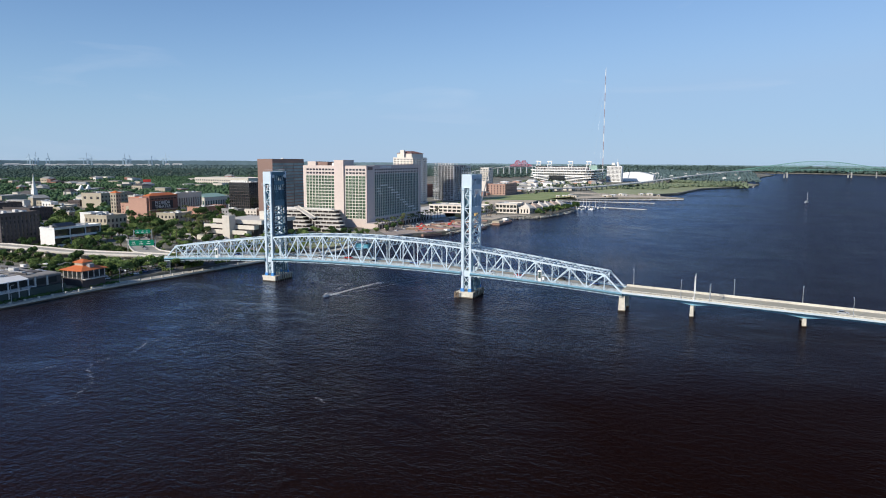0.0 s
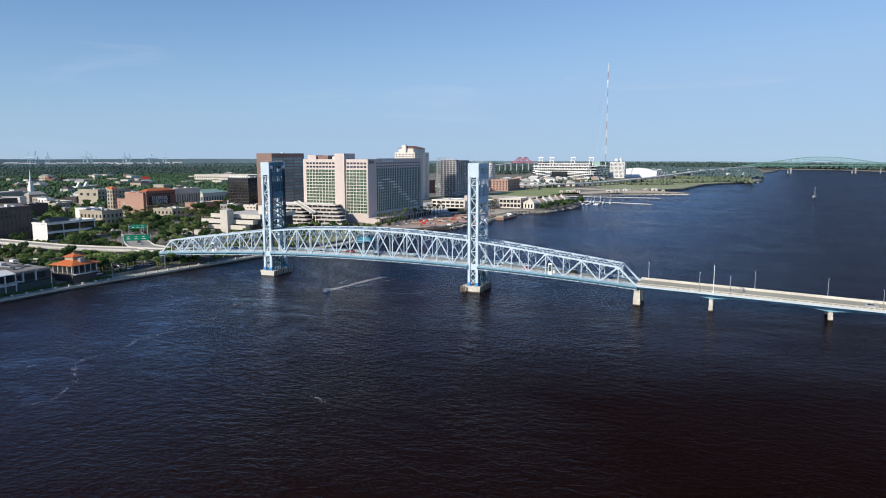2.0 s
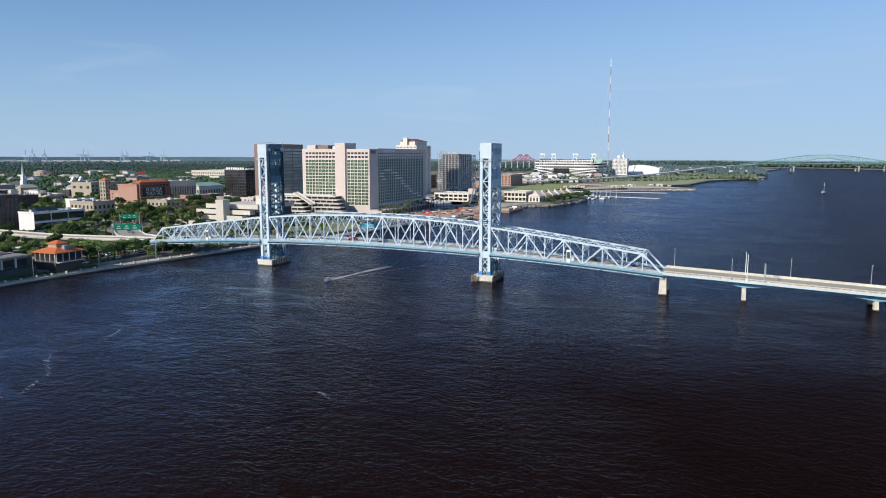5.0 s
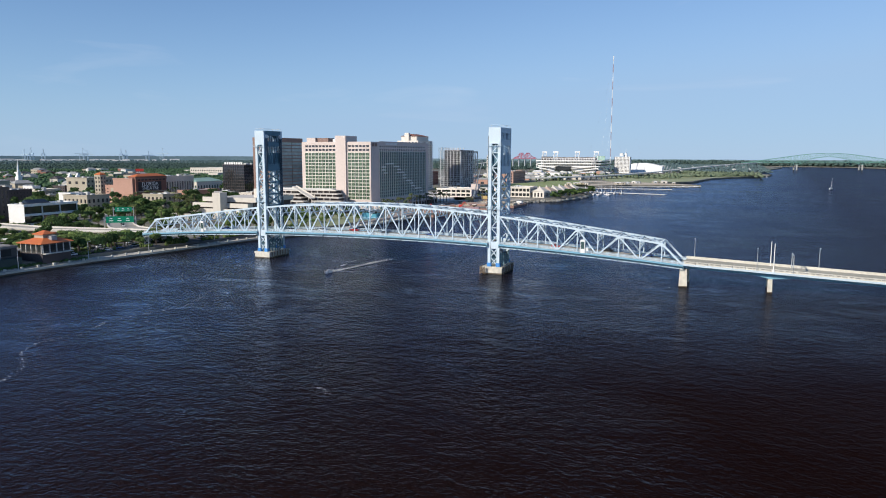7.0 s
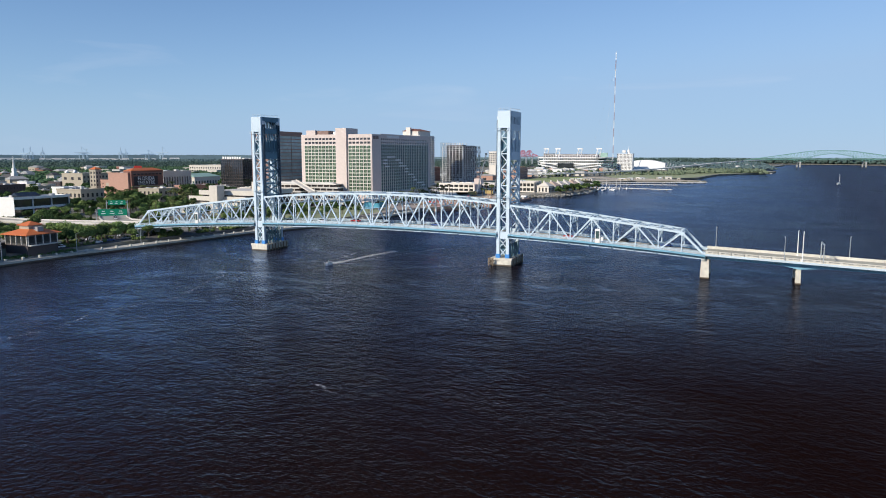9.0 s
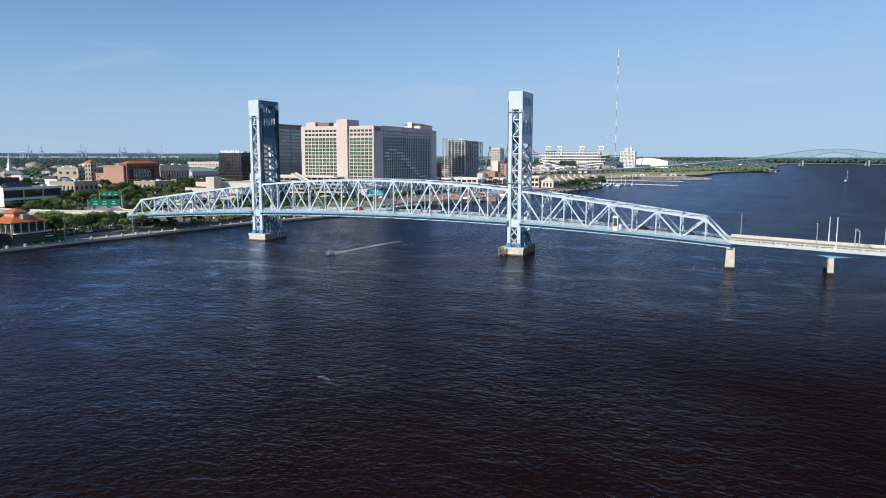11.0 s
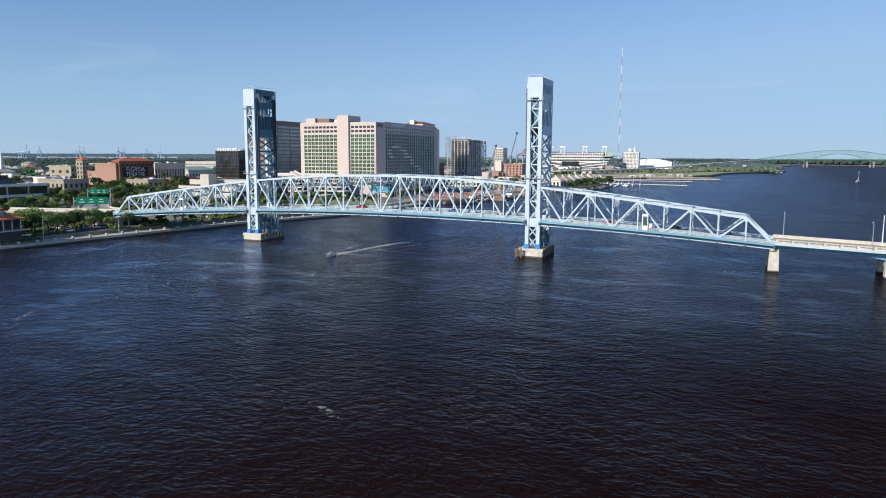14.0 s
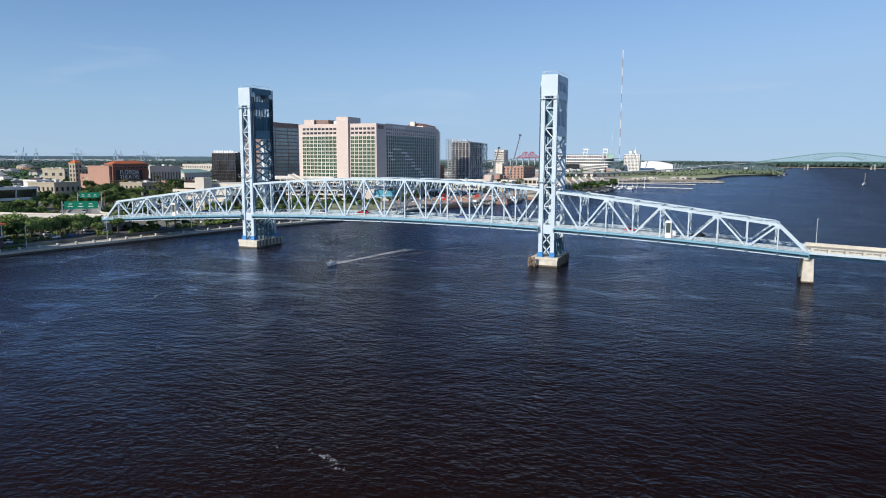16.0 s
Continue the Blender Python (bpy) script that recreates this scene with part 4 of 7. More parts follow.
# stepped parking decks beside the hotel with a sloping ramp
decks = thing("parking_structure", "stepped concrete parking decks with planters and a diagonal ramp", "car park")
for k in range(6):
    ya, z = 236 - k * 7.5, 18.6 - k * 2.6
    for xa, xb, lift in ((-199 + k * 8, -166 + k * 6, 0.0), (-232 + k * 3, -205 + k * 7, -0.8)):
        zz = z + lift
        part("deck", Geo().span((xa, ya, zz), (xb, ya + 10, zz + 0.6)), CONCRETE, decks)
        part("parapet", Geo().span((xa, ya - 0.4, zz - 0.1), (xb + 0.4, ya, zz + 0.7)), CONCRETE, decks)
        part("parapet", Geo().span((xb, ya, zz - 0.1), (xb + 0.4, ya + 10, zz + 0.7)), CONCRETE, decks)
        # dark backing sheets stand in for the shade inside the open decks
        part("inner_wall", Geo().span((xa + 0.5, ya + 2.2, 2.6), (xb - 0.8, ya + 2.6, zz)), DARK_BRICK, decks)
        part("inner_wall", Geo().span((xb - 1.2, ya + 2.6, 2.6), (xb - 0.8, ya + 10, zz)), DARK_BRICK, decks)
        for j in range(int((xb - xa) // 6)):
            part("post", Geo().span((xa + 2 + j * 6, ya + 0.2, 2.6), (xa + 2.6 + j * 6, ya + 0.8, zz)), CONCRETE, decks)
part("ramp", Geo().beam((-208, 236, 21.4), (-176, 216, 13.2), 4.0, 1.0), CONCRETE, decks)
part("ramp_wall", Geo().beam((-206.6, 237.6, 22.2), (-174.6, 217.6, 14.0), 0.4, 1.3), CREAM, decks)
part("slab", Geo().span((-230, 242, 18.6), (-172.2, 247, 20.2)), PALE_ROOF, decks)

# bus garage: cream terraces and a stair tower
garage = thing("bus_garage", "cream stucco terraced parking garage with a square stair tower", "garage")
for k, (xa, xb, ya, z) in enumerate(((-226, -176, 122, 9.5), (-222, -172, 126, 13.4), (-216, -168, 130, 17.4))):
    part("deck", Geo().span((xa, ya, z - 0.6), (xb, ya + 46, z)), CONCRETE, garage)
    part("parapet", Geo().span((xa, ya - 0.4, z - 2.3), (xb, ya, z + 1.0)), CREAM, garage)
    part("parapet", Geo().span((xb, ya - 0.4, z - 2.3), (xb + 0.4, ya + 46, z + 1.0)), CREAM, garage)
    part("wall", Geo().span((xa + 1.5, ya + 1.5, 2.6), (xb - 1.5, ya + 1.8, z - 0.6)), DARK_BRICK, garage)
    part("wall", Geo().span((xb - 1.8, ya + 1.5, 2.6), (xb - 1.5, ya + 45, z - 0.6)), DARK_BRICK, garage)
part("stair_tower", Geo().span((-198, 119.5, 2.6), (-191, 127, 22.2)), CREAM, garage)
part("stair_tower", Geo().span((-185, 150, 2.6), (-176, 160, 24.0)), CREAM, garage)
part("wing", Geo().span((-232, 112, 2.6), (-205, 121.5, 6.5)), CREAM, garage)

# the brown slab and dark glass offices behind
slab = building("office_tower", "tall brown granite office tower with banded glass", "office tower", -271, 286, 19, 58, 66.2, BROWN, BRONZE_GLASS,
                None, (3, 17, 0.99, 0.74, 3, 4.0), DARK_ROOF, units=3, limit=300)
building("glass_office", "dark mirrored glass office block on a white base", "office building", -337.5, 331, 28.5, 30, 39.0, DARK_BRICK, DARK_GLASS,
         (10, 9, 0.94, 0.88, 6.4, 0.8), (9, 9, 0.94, 0.88, 6.4, 0.8), GREY, units=4)
roof_sign = solid("roof_sign", Geo().span((-365, 332, 38.1), (-339, 332.3, 38.5)), STEEL_GREY, "steel rooftop sign frame with illegible pale letters", "sign")
for k in range(8):
    part("lettering", Geo().span((-364 + k * 3.1, 331.7, 38.5), (-361.8 + k * 3.1, 331.95, 41.4)), WHITE, roof_sign)
solid("office_podium", Geo().span((-368, 327, 2.6), (-334, 365, 9.0)), CREAM, "cream base course under a glass office block", "building base")

# theatre with its wall sign
theatre = building("theatre", "red brick theatre with a painted wall sign", "theatre", -361, 205.5, 9, 38, 29.0, BRICK, DIM, None, None, ORANGE, units=0)
part("cornice", Geo().span((-361.1, 205.3, 26.6), (-360.6, 243.7, 27.4)), BROWN, theatre)
part("sign_board", Geo().span((-361, 208.4, 15.8), (-360.6, 236.4, 24.0)), SIGN_BLACK, theatre, "black sign board")
for words, z in (("FLORIDA", 21.9), ("THEATRE", 17.9)):
    sign_text("lettering", words, 5.0, pose(-360.5, 222.4, z, 90, 0, 90), SIGN_WHITE, theatre)
for k in range(8):
    part("window", Geo().span((-361, 208 + k * 4.4, 25.2), (-360.8, 210.8 + k * 4.4, 26.5)), DIM, theatre)
for k in range(6):
    part("pilaster", Geo().span((-361, 205.8 + k * 7.4, 2.6), (-360.7, 206.7 + k * 7.4, 15.5)), BROWN, theatre)
part("string_course", Geo().span((-361, 205.5, 14.6), (-360.65, 243.5, 15.3)), TAN, theatre)
building("theatre_wing", "salmon stucco theatre stage house", "theatre", -363, 203.5, 24, 2.0, 27.4, SALMON, DIM, None, None, ORANGE, units=1)
part("upper_roof", Geo().hip(-370, 206, -361.2, 243, 29.0, 2.6, 0.6, 0.5), ORANGE, theatre)
part("stage_house", Geo().span((-384, 209, 2.6), (-371, 240, 25.5)), SALMON, theatre)
annex = building("theatre_annex", "salmon brick stepped annex with few windows", "building", -394, 222, 24, 20, 20.0, SALMON, DIM, (4, 3, 0.3, 0.35, 6, 2), None, GREY, units=2)
part("upper_block", Geo().span((-408, 226, 19), (-396, 240, 25.6)), SALMON, annex)
part("upper_roof", Geo().span((-408.4, 225.6, 25.6), (-395.6, 240.4, 26.2)), ORANGE, annex)
part("front_block", Geo().span((-402, 214, 2.6), (-386, 222, 17.5)), TAN, annex)
part("stair_block", Geo().span((-393, 224, 19), (-389.5, 230, 24.4)), BRICK, annex)
for k in range(4):
    part("window", Geo().span((-400 + k * 3.6, 213.9, 11.5), (-398.4 + k * 3.6, 214.05, 14.5)), DIM, annex)
building("corner_tower", "cream and brown brick tower with arched windows", "building", -433, 230, 8, 7, 29.0, TAN, DIM, (2, 6, 0.5, 0.6, 2, 1), (2, 6, 0.5, 0.6, 2, 1), ORANGE, units=0)
cup = solid("cupola", Geo().span((-439, 231.5, 28), (-435, 235.5, 29.5)), BRICK, "orange hipped roof on a brick stub", "roof")
part("roof", Geo().hip(-441, 230, -433, 237, 29.4, 2.6, 0, 0.4), ORANGE, cup)

# civic blocks
building("columned_building", "pale stone building with a row of tall columns", "building", -424, 308, 13, 42, 26.0, CREAM, DIM, (3, 2, 0.4, 0.6, 3, 2), (11, 1, 0.55, 0.82, 5, 5), CREAM, units=3, deep=1.2)
g = building("green_roofed_building", "pale building with a green copper roof", "building", -430, 362, 25, 42, 18.0, CREAM, BLUE_GLASS, (5, 1, 0.5, 0.7, 3, 3), (9, 1, 0.5, 0.7, 3, 3), COPPER_GREEN, units=0)
part("upper_roof", Geo().hip(-455, 362, -430, 404, 18.0, 4.0, 0.7, 0.6), COPPER_GREEN, g)
building("low_shop", "salmon low flat shop block", "shop", -372, 290, 20, 42, 12.5, SALMON, DIM, None, (9, 1, 0.6, 0.4, 2, 3), PALE_ROOF, units=3)
building("low_house", "tan stucco two-storey house with dark windows", "building", -312, 188, 23, 22, 15.0, TAN, DIM, (5, 2, 0.45, 0.5, 1, 1.5), (4, 2, 0.45, 0.5, 1, 1.5), CREAM, units=2)
building("columned_bank", "tan stone two-storey block with a cornice", "building", -335, 130, 27, 22, 16.5, TAN, DIM, (6, 2, 0.45, 0.6, 1.5, 2.5), (5, 2, 0.5, 0.6, 1.5, 2.5), DARK_ROOF, units=3)
building("white_block", "white painted narrow block", "building", -362, 137, 14, 16, 17.5, WHITE, DIM, None, (3, 3, 0.35, 0.5, 1, 2), PALE_ROOF, units=1)
building("tan_hall", "tan brick hall with upper windows", "hall", -560, 322, 34, 42, 22.0, TAN, DIM, (3, 1, 0.4, 0.5, 10, 3), (8, 3, 0.5, 0.5, 2, 2), GREY, units=2)
building("white_office", "white modern office with ribbon windows and long canopies", "office building", -274, 30, 15, 40, 17.0, WHITE, DARK_GLASS, None, (3, 2, 0.985, 0.76, 1.2, 0.8), PALE_ROOF, units=3, deep=1.2)
solid("solar_roof", Geo().hip(-287, 36, -278, 52, 17.0, 2.6, 0.9, 0), DARK_GLASS, "dark sloped skylight on an office roof", "skylight")
building("dark_block", "dark brown six-storey brick block", "office building", -308, 14, 46, 31, 27.4, BROWN_BLOCK, DARK_GLASS, (9, 7, 0.46, 0.55, 2, 2), (10, 6, 0.42, 0.58, 3, 2), GREY, units=4, limit=100)
building("brick_flats", "low brown brick flats with small windows", "flats", -480, 165, 40, 26, 16.0, DARK_BRICK, DIM, None, (8, 3, 0.35, 0.5, 1, 1.5), DARK_ROOF, units=2)
building("old_hall", "low gabled dark brown hall", "hall", -600, 215, 34, 30, 15.0, DARK_BRICK, DIM, None, (6, 2, 0.4, 0.5, 1, 1.5), DARK_ROOF, units=1)
building("gabled_house", "pale gabled house among trees", "house", -540, 250, 22, 20, 12.0, CREAM, DIM, None, (5, 2, 0.4, 0.5, 1, 1), GREY, units=1)
building("warehouse", "long low pale warehouse among trees", "warehouse", -820, 941, 150, 60, 21.0, CREAM, DIM, (24, 2, 0.5, 0.5, 3, 3), None, PALE_ROOF, units=6)

# church steeple
steeple = thing("church", "white church with a tall spire", "church")
part("tower", Geo().box((-800, 412, 10), (6.4, 6.4, 16)), WHITE, steeple)
part("belfry", Geo().box((-800, 412, 21), (4.4, 4.4, 7)), WHITE, steeple)
part("spire", Geo().cyl((-800, 412, 24), (-800, 412, 43), 1.9, 0.1, 8), WHITE, steeple)
part("nave", Geo().span((-828, 408, 2.6), (-804, 424, 11)), BRICK, steeple)
part("roof", Geo().hip(-828, 408, -804, 424, 11, 5, 0.9, 0.4), DARK_ROOF, steeple)
chapel = thing("chapel", "white gabled chapel fronts with dark roofs", "church")
part("nave", Geo().span((-905, 560, 2.6), (-880, 585, 10)), WHITE, chapel)
for y in (563, 578):
    part("gable", Geo().prism([(-881, y - 5), (-880, y - 5), (-880, y + 5), (-881, y + 5)], 10, 10.2).add([(-880, y - 5, 10), (-880, y + 5, 10), (-880, y, 18), (-884, y - 5, 10), (-884, y + 5, 10), (-884, y, 18)], [(0, 1, 2), (5, 4, 3), (0, 2, 5, 3), (1, 4, 5, 2)]), WHITE, chapel)

# white apartment tower with a brown tiled crown
flats = building("apartment_tower", "white high-rise apartment tower with balconies and a brown roof", "apartment tower", -232, 548, 30, 46, 68.0, IVORY, DIM,
                 (6, 20, 0.5, 0.45, 2, 1), (10, 20, 0.5, 0.5, 2, 1), GREY, units=0, limit=70)
part("crown", Geo().span((-258, 552, 68), (-236, 590, 73.5)), IVORY, flats)
part("crown_roof", Geo().hip(-258, 552, -236, 590, 73.5, 3.4, 0.6, 0.8), BRICK, flats)
part("crown", Geo().span((-252, 549, 68), (-246, 553, 78)), IVORY, flats)
for k in range(20):
    for y in (551, 570, 588):
        part("balcony", Geo().span((-232, y, 5 + 3.15 * k), (-230.3, y + 5, 5.25 + 3.15 * k)).span((-230.5, y, 5.25 + 3.15 * k), (-230.3, y + 5, 6.2 + 3.15 * k)), WHITE, flats)

# unfinished concrete frame
frame_house = thing("unfinished_tower", "bare grey concrete frame of an unfinished tower", "building shell", at=pose(-33, 76, 0))
for k in range(18):
    z = 4.0 + 3.0 * k
    for xa, xb, ya, yb in ((-211, -197, 575, 600), (-197.0, -180, 573, 600), (-196, -180, 600, 648)):
        part("slab", Geo().span((xa, ya, z), (xb, yb, z + 0.38)), RAW, frame_house)
    if k < 17:
        for j in range(7):
            put("column", RAW_COLUMN, frame_house, pose(-210.5 + j * 5.0, 574.6, z + 1.6))
        for j in range(10):
            put("column", RAW_COLUMN, frame_house, pose(-180.6, 578 + j * 7.6, z + 1.6, 0, 0, 90))
        for j in range(14):
            if (k * 7 + j * 5) % 9 < 2 and (j > 5 or k < 5):
                put("infill_wall", RAW_WALL, frame_house, pose(-181.0, 580.6 + j * 5.2, z + 1.6))
        for j in range(4):
            if (k * 5 + j * 3) % 7 < 2 and k < 4:
                put("infill_wall", RAW_WALL, frame_house, pose(-195 + j * 4.2, 574.2, z + 1.6, 0, 0, 90))
# dark blocks set back in the frame to give its bays shade
part("core", Geo().span((-207, 581, 2.6), (-184, 597, 57.0)), SHADED_BAYS, frame_house, "dark block standing in for the shaded interior")
part("core", Geo().span((-193, 603, 2.6), (-185.5, 642, 56.5)), SHADED_BAYS, frame_house)
for j in range(8):     # steel scaffold up the street corner
    part("scaffold_post", Geo().cyl((-213.5, 574 + j * 3.4, 2.6), (-213.5, 574 + j * 3.4, 60.5), 0.14, 0.14, 5), STEEL_DARK, frame_house, "dark steel scaffold tube")
    part("scaffold_post", Geo().cyl((-211 + j * 2.2, 571.6, 2.6), (-211 + j * 2.2, 571.6, 60.5), 0.14, 0.14, 5), STEEL_DARK, frame_house, "dark steel scaffold tube")
for k in range(19):
    z = 5.0 + 3.0 * k
    part("scaffold_board", Geo().beam((-213.5, 572, z), (-213.5, 598, z), 0.5, 0.12).beam((-213.5, 571.6, z), (-195, 571.6, z), 0.5, 0.12), STEEL_GREY, frame_house)
for j in range(12):
    put("roof_stub", RAW_COLUMN, frame_house, pose(-210 + j * 2.7, 576 + (j % 3) * 6, 58.5))

# arcaded white parking rows by the river
for n, (xa, ya, wx, dy, h, k) in enumerate(((-92, 446, 70, 34, 12.5, 12), (-60, 470, 26, 30, 14.5, 6))):
    building("arcaded_car_park", "white arcaded parking building", "car park", xa, ya, wx, dy, h, IVORY, SHADE_GLASS, (k, 2, 0.8, 0.62, 0.8, 1), (6, 2, 0.8, 0.62, 0.8, 1), PALE_ROOF, units=2, group="white parking rows", deep=0.8)
part("stub_tower", Geo().span((-120, 444, 2.6), (-112, 452, 18)), BEIGE, solid("kiosk", Geo().span((-121, 443, 2.6), (-111, 453, 4.5)), BEIGE, "beige stair tower beside the parking rows", "tower"))

SALMON_TILE = material("pale_clay_tile", (0.50, 0.38, 0.30), 0.85, 0, 0.15, 0.1, 0.8, 0.1)
# riverside flats with gables
for k in range(6):
    x, y = -44 + 3.2 * k, 470 + 17.5 * k
    h = thing("gabled_flats", "cream gabled riverside flats with pale roofs", "flats", "riverside flats", at=pose(x, y, 2.6, 0, 0, -12))
    part("wall", Geo().span((-14, 0, 0), (0, 14, 7)), IVORY, h)
    part("roof", Geo().hip(-14, 0, 0, 14, 7, 4.6, 0.35, 0.5), (CREAM, SALMON_TILE, CREAM)[k % 3], h)
    part("chimney", Geo().span((-9, 5, 9), (-7.6, 6.4, 12.8)), IVORY, h)
    for j in range(4):
        part("window", Geo().span((-0.02, 1.2 + j * 3.3, 1.2), (0.06, 3.2 + j * 3.3, 5.5)), DIM, h)
    for j in range(3):
        part("window", Geo().span((-12 + j * 4, -0.06, 1.2), (-10 + j * 4, 0.02, 5.5)), DIM, h)
building("brick_mill", "red brick mill with tall windows", "mill", -196, 850, 34, 70, 22.5, MILL_BRICK, DIM, (6, 4, 0.4, 0.6, 1, 2), (14, 4, 0.4, 0.6, 1, 2), GREY, units=3, limit=40)
building("white_silo_block", "white plain block beside the mill", "building", -230, 846, 11, 20, 27.0, IVORY, DIM, None, (3, 5, 0.3, 0.4, 2, 3), PALE_ROOF, units=1)
shell_block = building("scaffolded_block", "pale unfinished block wrapped in scaffold beside the mill", "building shell", -254, 930, 17, 24, 49.0, IVORY, SHADE_GLASS, (5, 11, 0.6, 0.5, 2, 2), (6, 11, 0.6, 0.5, 2, 2), GREY, units=2, limit=55)
for k in range(6):
    part("scaffold_post", Geo().cyl((-271.5 + k * 3.4, 928.4, 2.6), (-271.5 + k * 3.4, 928.4, 51), 0.16, 0.16, 5), STEEL_GREY, shell_block)
for k in range(11):
    part("scaffold_board", Geo().span((-272, 928, 5 + k * 4.1), (-253, 929, 5.25 + k * 4.1)), STEEL_GREY, shell_block)
building("brick_office", "red brick office among trees", "office building", -290, 720, 60, 30, 24.0, BRICK, DIM, (12, 4, 0.4, 0.5, 1, 2), (6, 4, 0.4, 0.5, 1, 2), GREY, units=3, limit=30)

DECK_ROOF = material("weathered_gravel_roof", (0.25, 0.235, 0.215), 0.9, 0, 0.3, 0.08, 0.6, 0.1)
TEAL_GLASS = glass("teal_roof_glass", (0.03, 0.085, 0.10), 0.15)
# riverside market hall: grey flat roofs, dark arcades, orange pavilion
market = thing("market_hall", "grey riverside market hall with dark arcades and an orange pavilion roof", "market hall", at=pose(-2.2, 1.5, 0))
part("lower_storey", Geo().span((-166, -330, 1.3), (-126.5, -100, 6.8)), SLATE, market)
part("terrace_floor", Geo().span((-166, -330, 6.8), (-126.6, -128.3, 6.95)), DECK_ROOF, market)
part("upper_storey", Geo().span((-170, -128, 1.3), (-128.5, -81.5, 10.6)), SLATE, market)
part("cornice", Geo().span((-170, -128.2, 10.0), (-128.1, -81.4, 10.9)), DECK_ROOF, market)
part("upper_storey", Geo().span((-170, -330, 2.6), (-132, -128, 10.6)), TEAL, market)
part("roof", Geo().span((-169, -127, 10.9), (-129, -82, 11.1)), DECK_ROOF, market)
part("roof", Geo().span((-169, -329, 10.6), (-133, -129, 10.9)), DECK_ROOF, market)
for k in range(10):
    y = -98 - k * 7.5
    part("canopy", Geo().span((-128, y - 7, 6.8), (-125.2, y - 0.4, 7.2)), PALE_ROOF, market)
    part("bay_window", Geo().span((-126.55, y - 6.4, 3.0), (-126.3, y - 1.2, 6.2)), SHADE_GLASS, market)
for k in range(7):
    y = -84 - k * 6.4
    part("bay_window", Geo().span((-128.6, y - 5.0, 6.8), (-128.3, y - 0.2, 9.6)), SHADE_GLASS, market)
    part("pilaster", Geo().span((-128.6, y - 5.9, 1.4), (-127.9, y - 5.1, 10.6)), CONCRETE, market)
part("arcade", Geo().span((-128.2, -128, 1.4), (-125.6, -81.6, 6.0)), TEAL, market, "dark green screened terrace")
for k in range(34):
    s = 0.6 + (k * 37 % 10) / 9
    part("roof_unit", Geo().box((-164 + (k * 11.3) % 33, -85 - k * 3.9, 11.0 + 0.6 * s), (3.0 * s, 2.0 * s, 1.3 * s)), (STEEL_GREY, PALE_ROOF, GREY, DARK_ROOF)[k % 4], market)
# glazed atrium roof, a white sloping awning, and terrace beams
part("atrium_roof", Geo().hip(-150, -124, -133, -110, 10.9, 4.6, 0.35, 0.4), TEAL_GLASS, market, "dark teal glazed pyramid roof")
part("awning", Geo().add([(-132, -127, 12.4), (-132, -101, 12.4), (-125.4, -101, 11.0), (-125.4, -127, 11.0), (-132, -127, 12.1), (-132, -101, 12.1), (-125.4, -101, 10.7), (-125.4, -127, 10.7)],
     [(3, 2, 1, 0), (4, 5, 6, 7), (0, 1, 5, 4), (1, 2, 6, 5), (2, 3, 7, 6), (3, 0, 4, 7)]), WHITE, market, "white sloping awning")
part("terrace_glazing", Geo().span((-128.2, -126.5, 6.4), (-127.4, -101.4, 11.0)), SHADE_GLASS, market, "dark terrace glazing under the awning")
part("terrace_slab", Geo().span((-128.2, -127, 6.0), (-124.9, -101, 6.6)), PALE_ROOF, market)
for k in range(6):
    part("terrace_post", Geo().span((-125.9, -126.6 + k * 5.0, 1.4), (-125.4, -126.1 + k * 5.0, 10.9)), PALE_ROOF, market)
for k in range(30):     # patched roof fields, skylights and curbs
    w, d = 3.5 + (k * 7) % 5, 2.5 + (k * 5) % 4
    part("roof_panel", Geo().box((-165 + (k * 12.7) % 32, -84 - (k * 4.1) % 108, 11.12 + 0.05 * (k % 3)), (w, d, 0.34 + 0.1 * (k % 4))), (PALE_ROOF, DARK_ROOF, GREY, DARK_ROOF, WHITE, DECK_ROOF)[k % 6], market)
for k in range(14):     # ducts and curbs on the roof
    x, y = -166 + (k * 7.7) % 30, -86 - k * 3.0
    part("duct", Geo().beam((x, y, 11.7), (x + 5 + k % 4, y, 11.7), 0.7, 0.7), STEEL_GREY if k % 3 else DARK_ROOF, market)
for x, y in ((-140, -330), (-150, -160)):
    part("corner_roof", Geo().hip(x - 10, y, x + 8, y + 16, 13, 4, 0.2, 0.8), ORANGE, market)
for k, (xa, xb, ya, yb, z, m) in enumerate(((-205, -174, -120, -66, 8.2, DECK_ROOF), (-196, -180, -60, -34, 6.0, DECK_ROOF), (-230, -208, -130, -60, 9.0, DECK_ROOF), (-172, -142, -78, -62, 6.6, DECK_ROOF))):
    w = solid("market_wing", Geo().span((xa, ya, 2.6), (xb, yb, z)), SLATE, "low flat-roofed wing of the market hall", "building", "market wings")
    part("roof", Geo().span((xa - 0.3, ya - 0.3, z), (xb + 0.3, yb + 0.3, z + 0.4)), m, w)
    for j in range(4):
        part("roof_unit", Geo().box((xa + 4 + (j * 9) % (xb - xa - 6), ya + 5 + (j * 13) % (yb - ya - 8), z + 1.0), (3, 2.2, 1.3)), STEEL_GREY if j % 2 else WHITE, w)
pav = thing("pavilion", "two-storey pavilion with an orange hipped roof and cupola", "pavilion", at=pose(-124.8, -58.8, 1.3) @ Matrix.Diagonal((0.8, 0.8, 0.95, 1)) @ pose(121.5, 63.5, -1.3))
part("ground_floor", Geo().span((-138, -81, 1.3), (-121.5, -63.5, 7.0)), DARK_BRICK, pav)
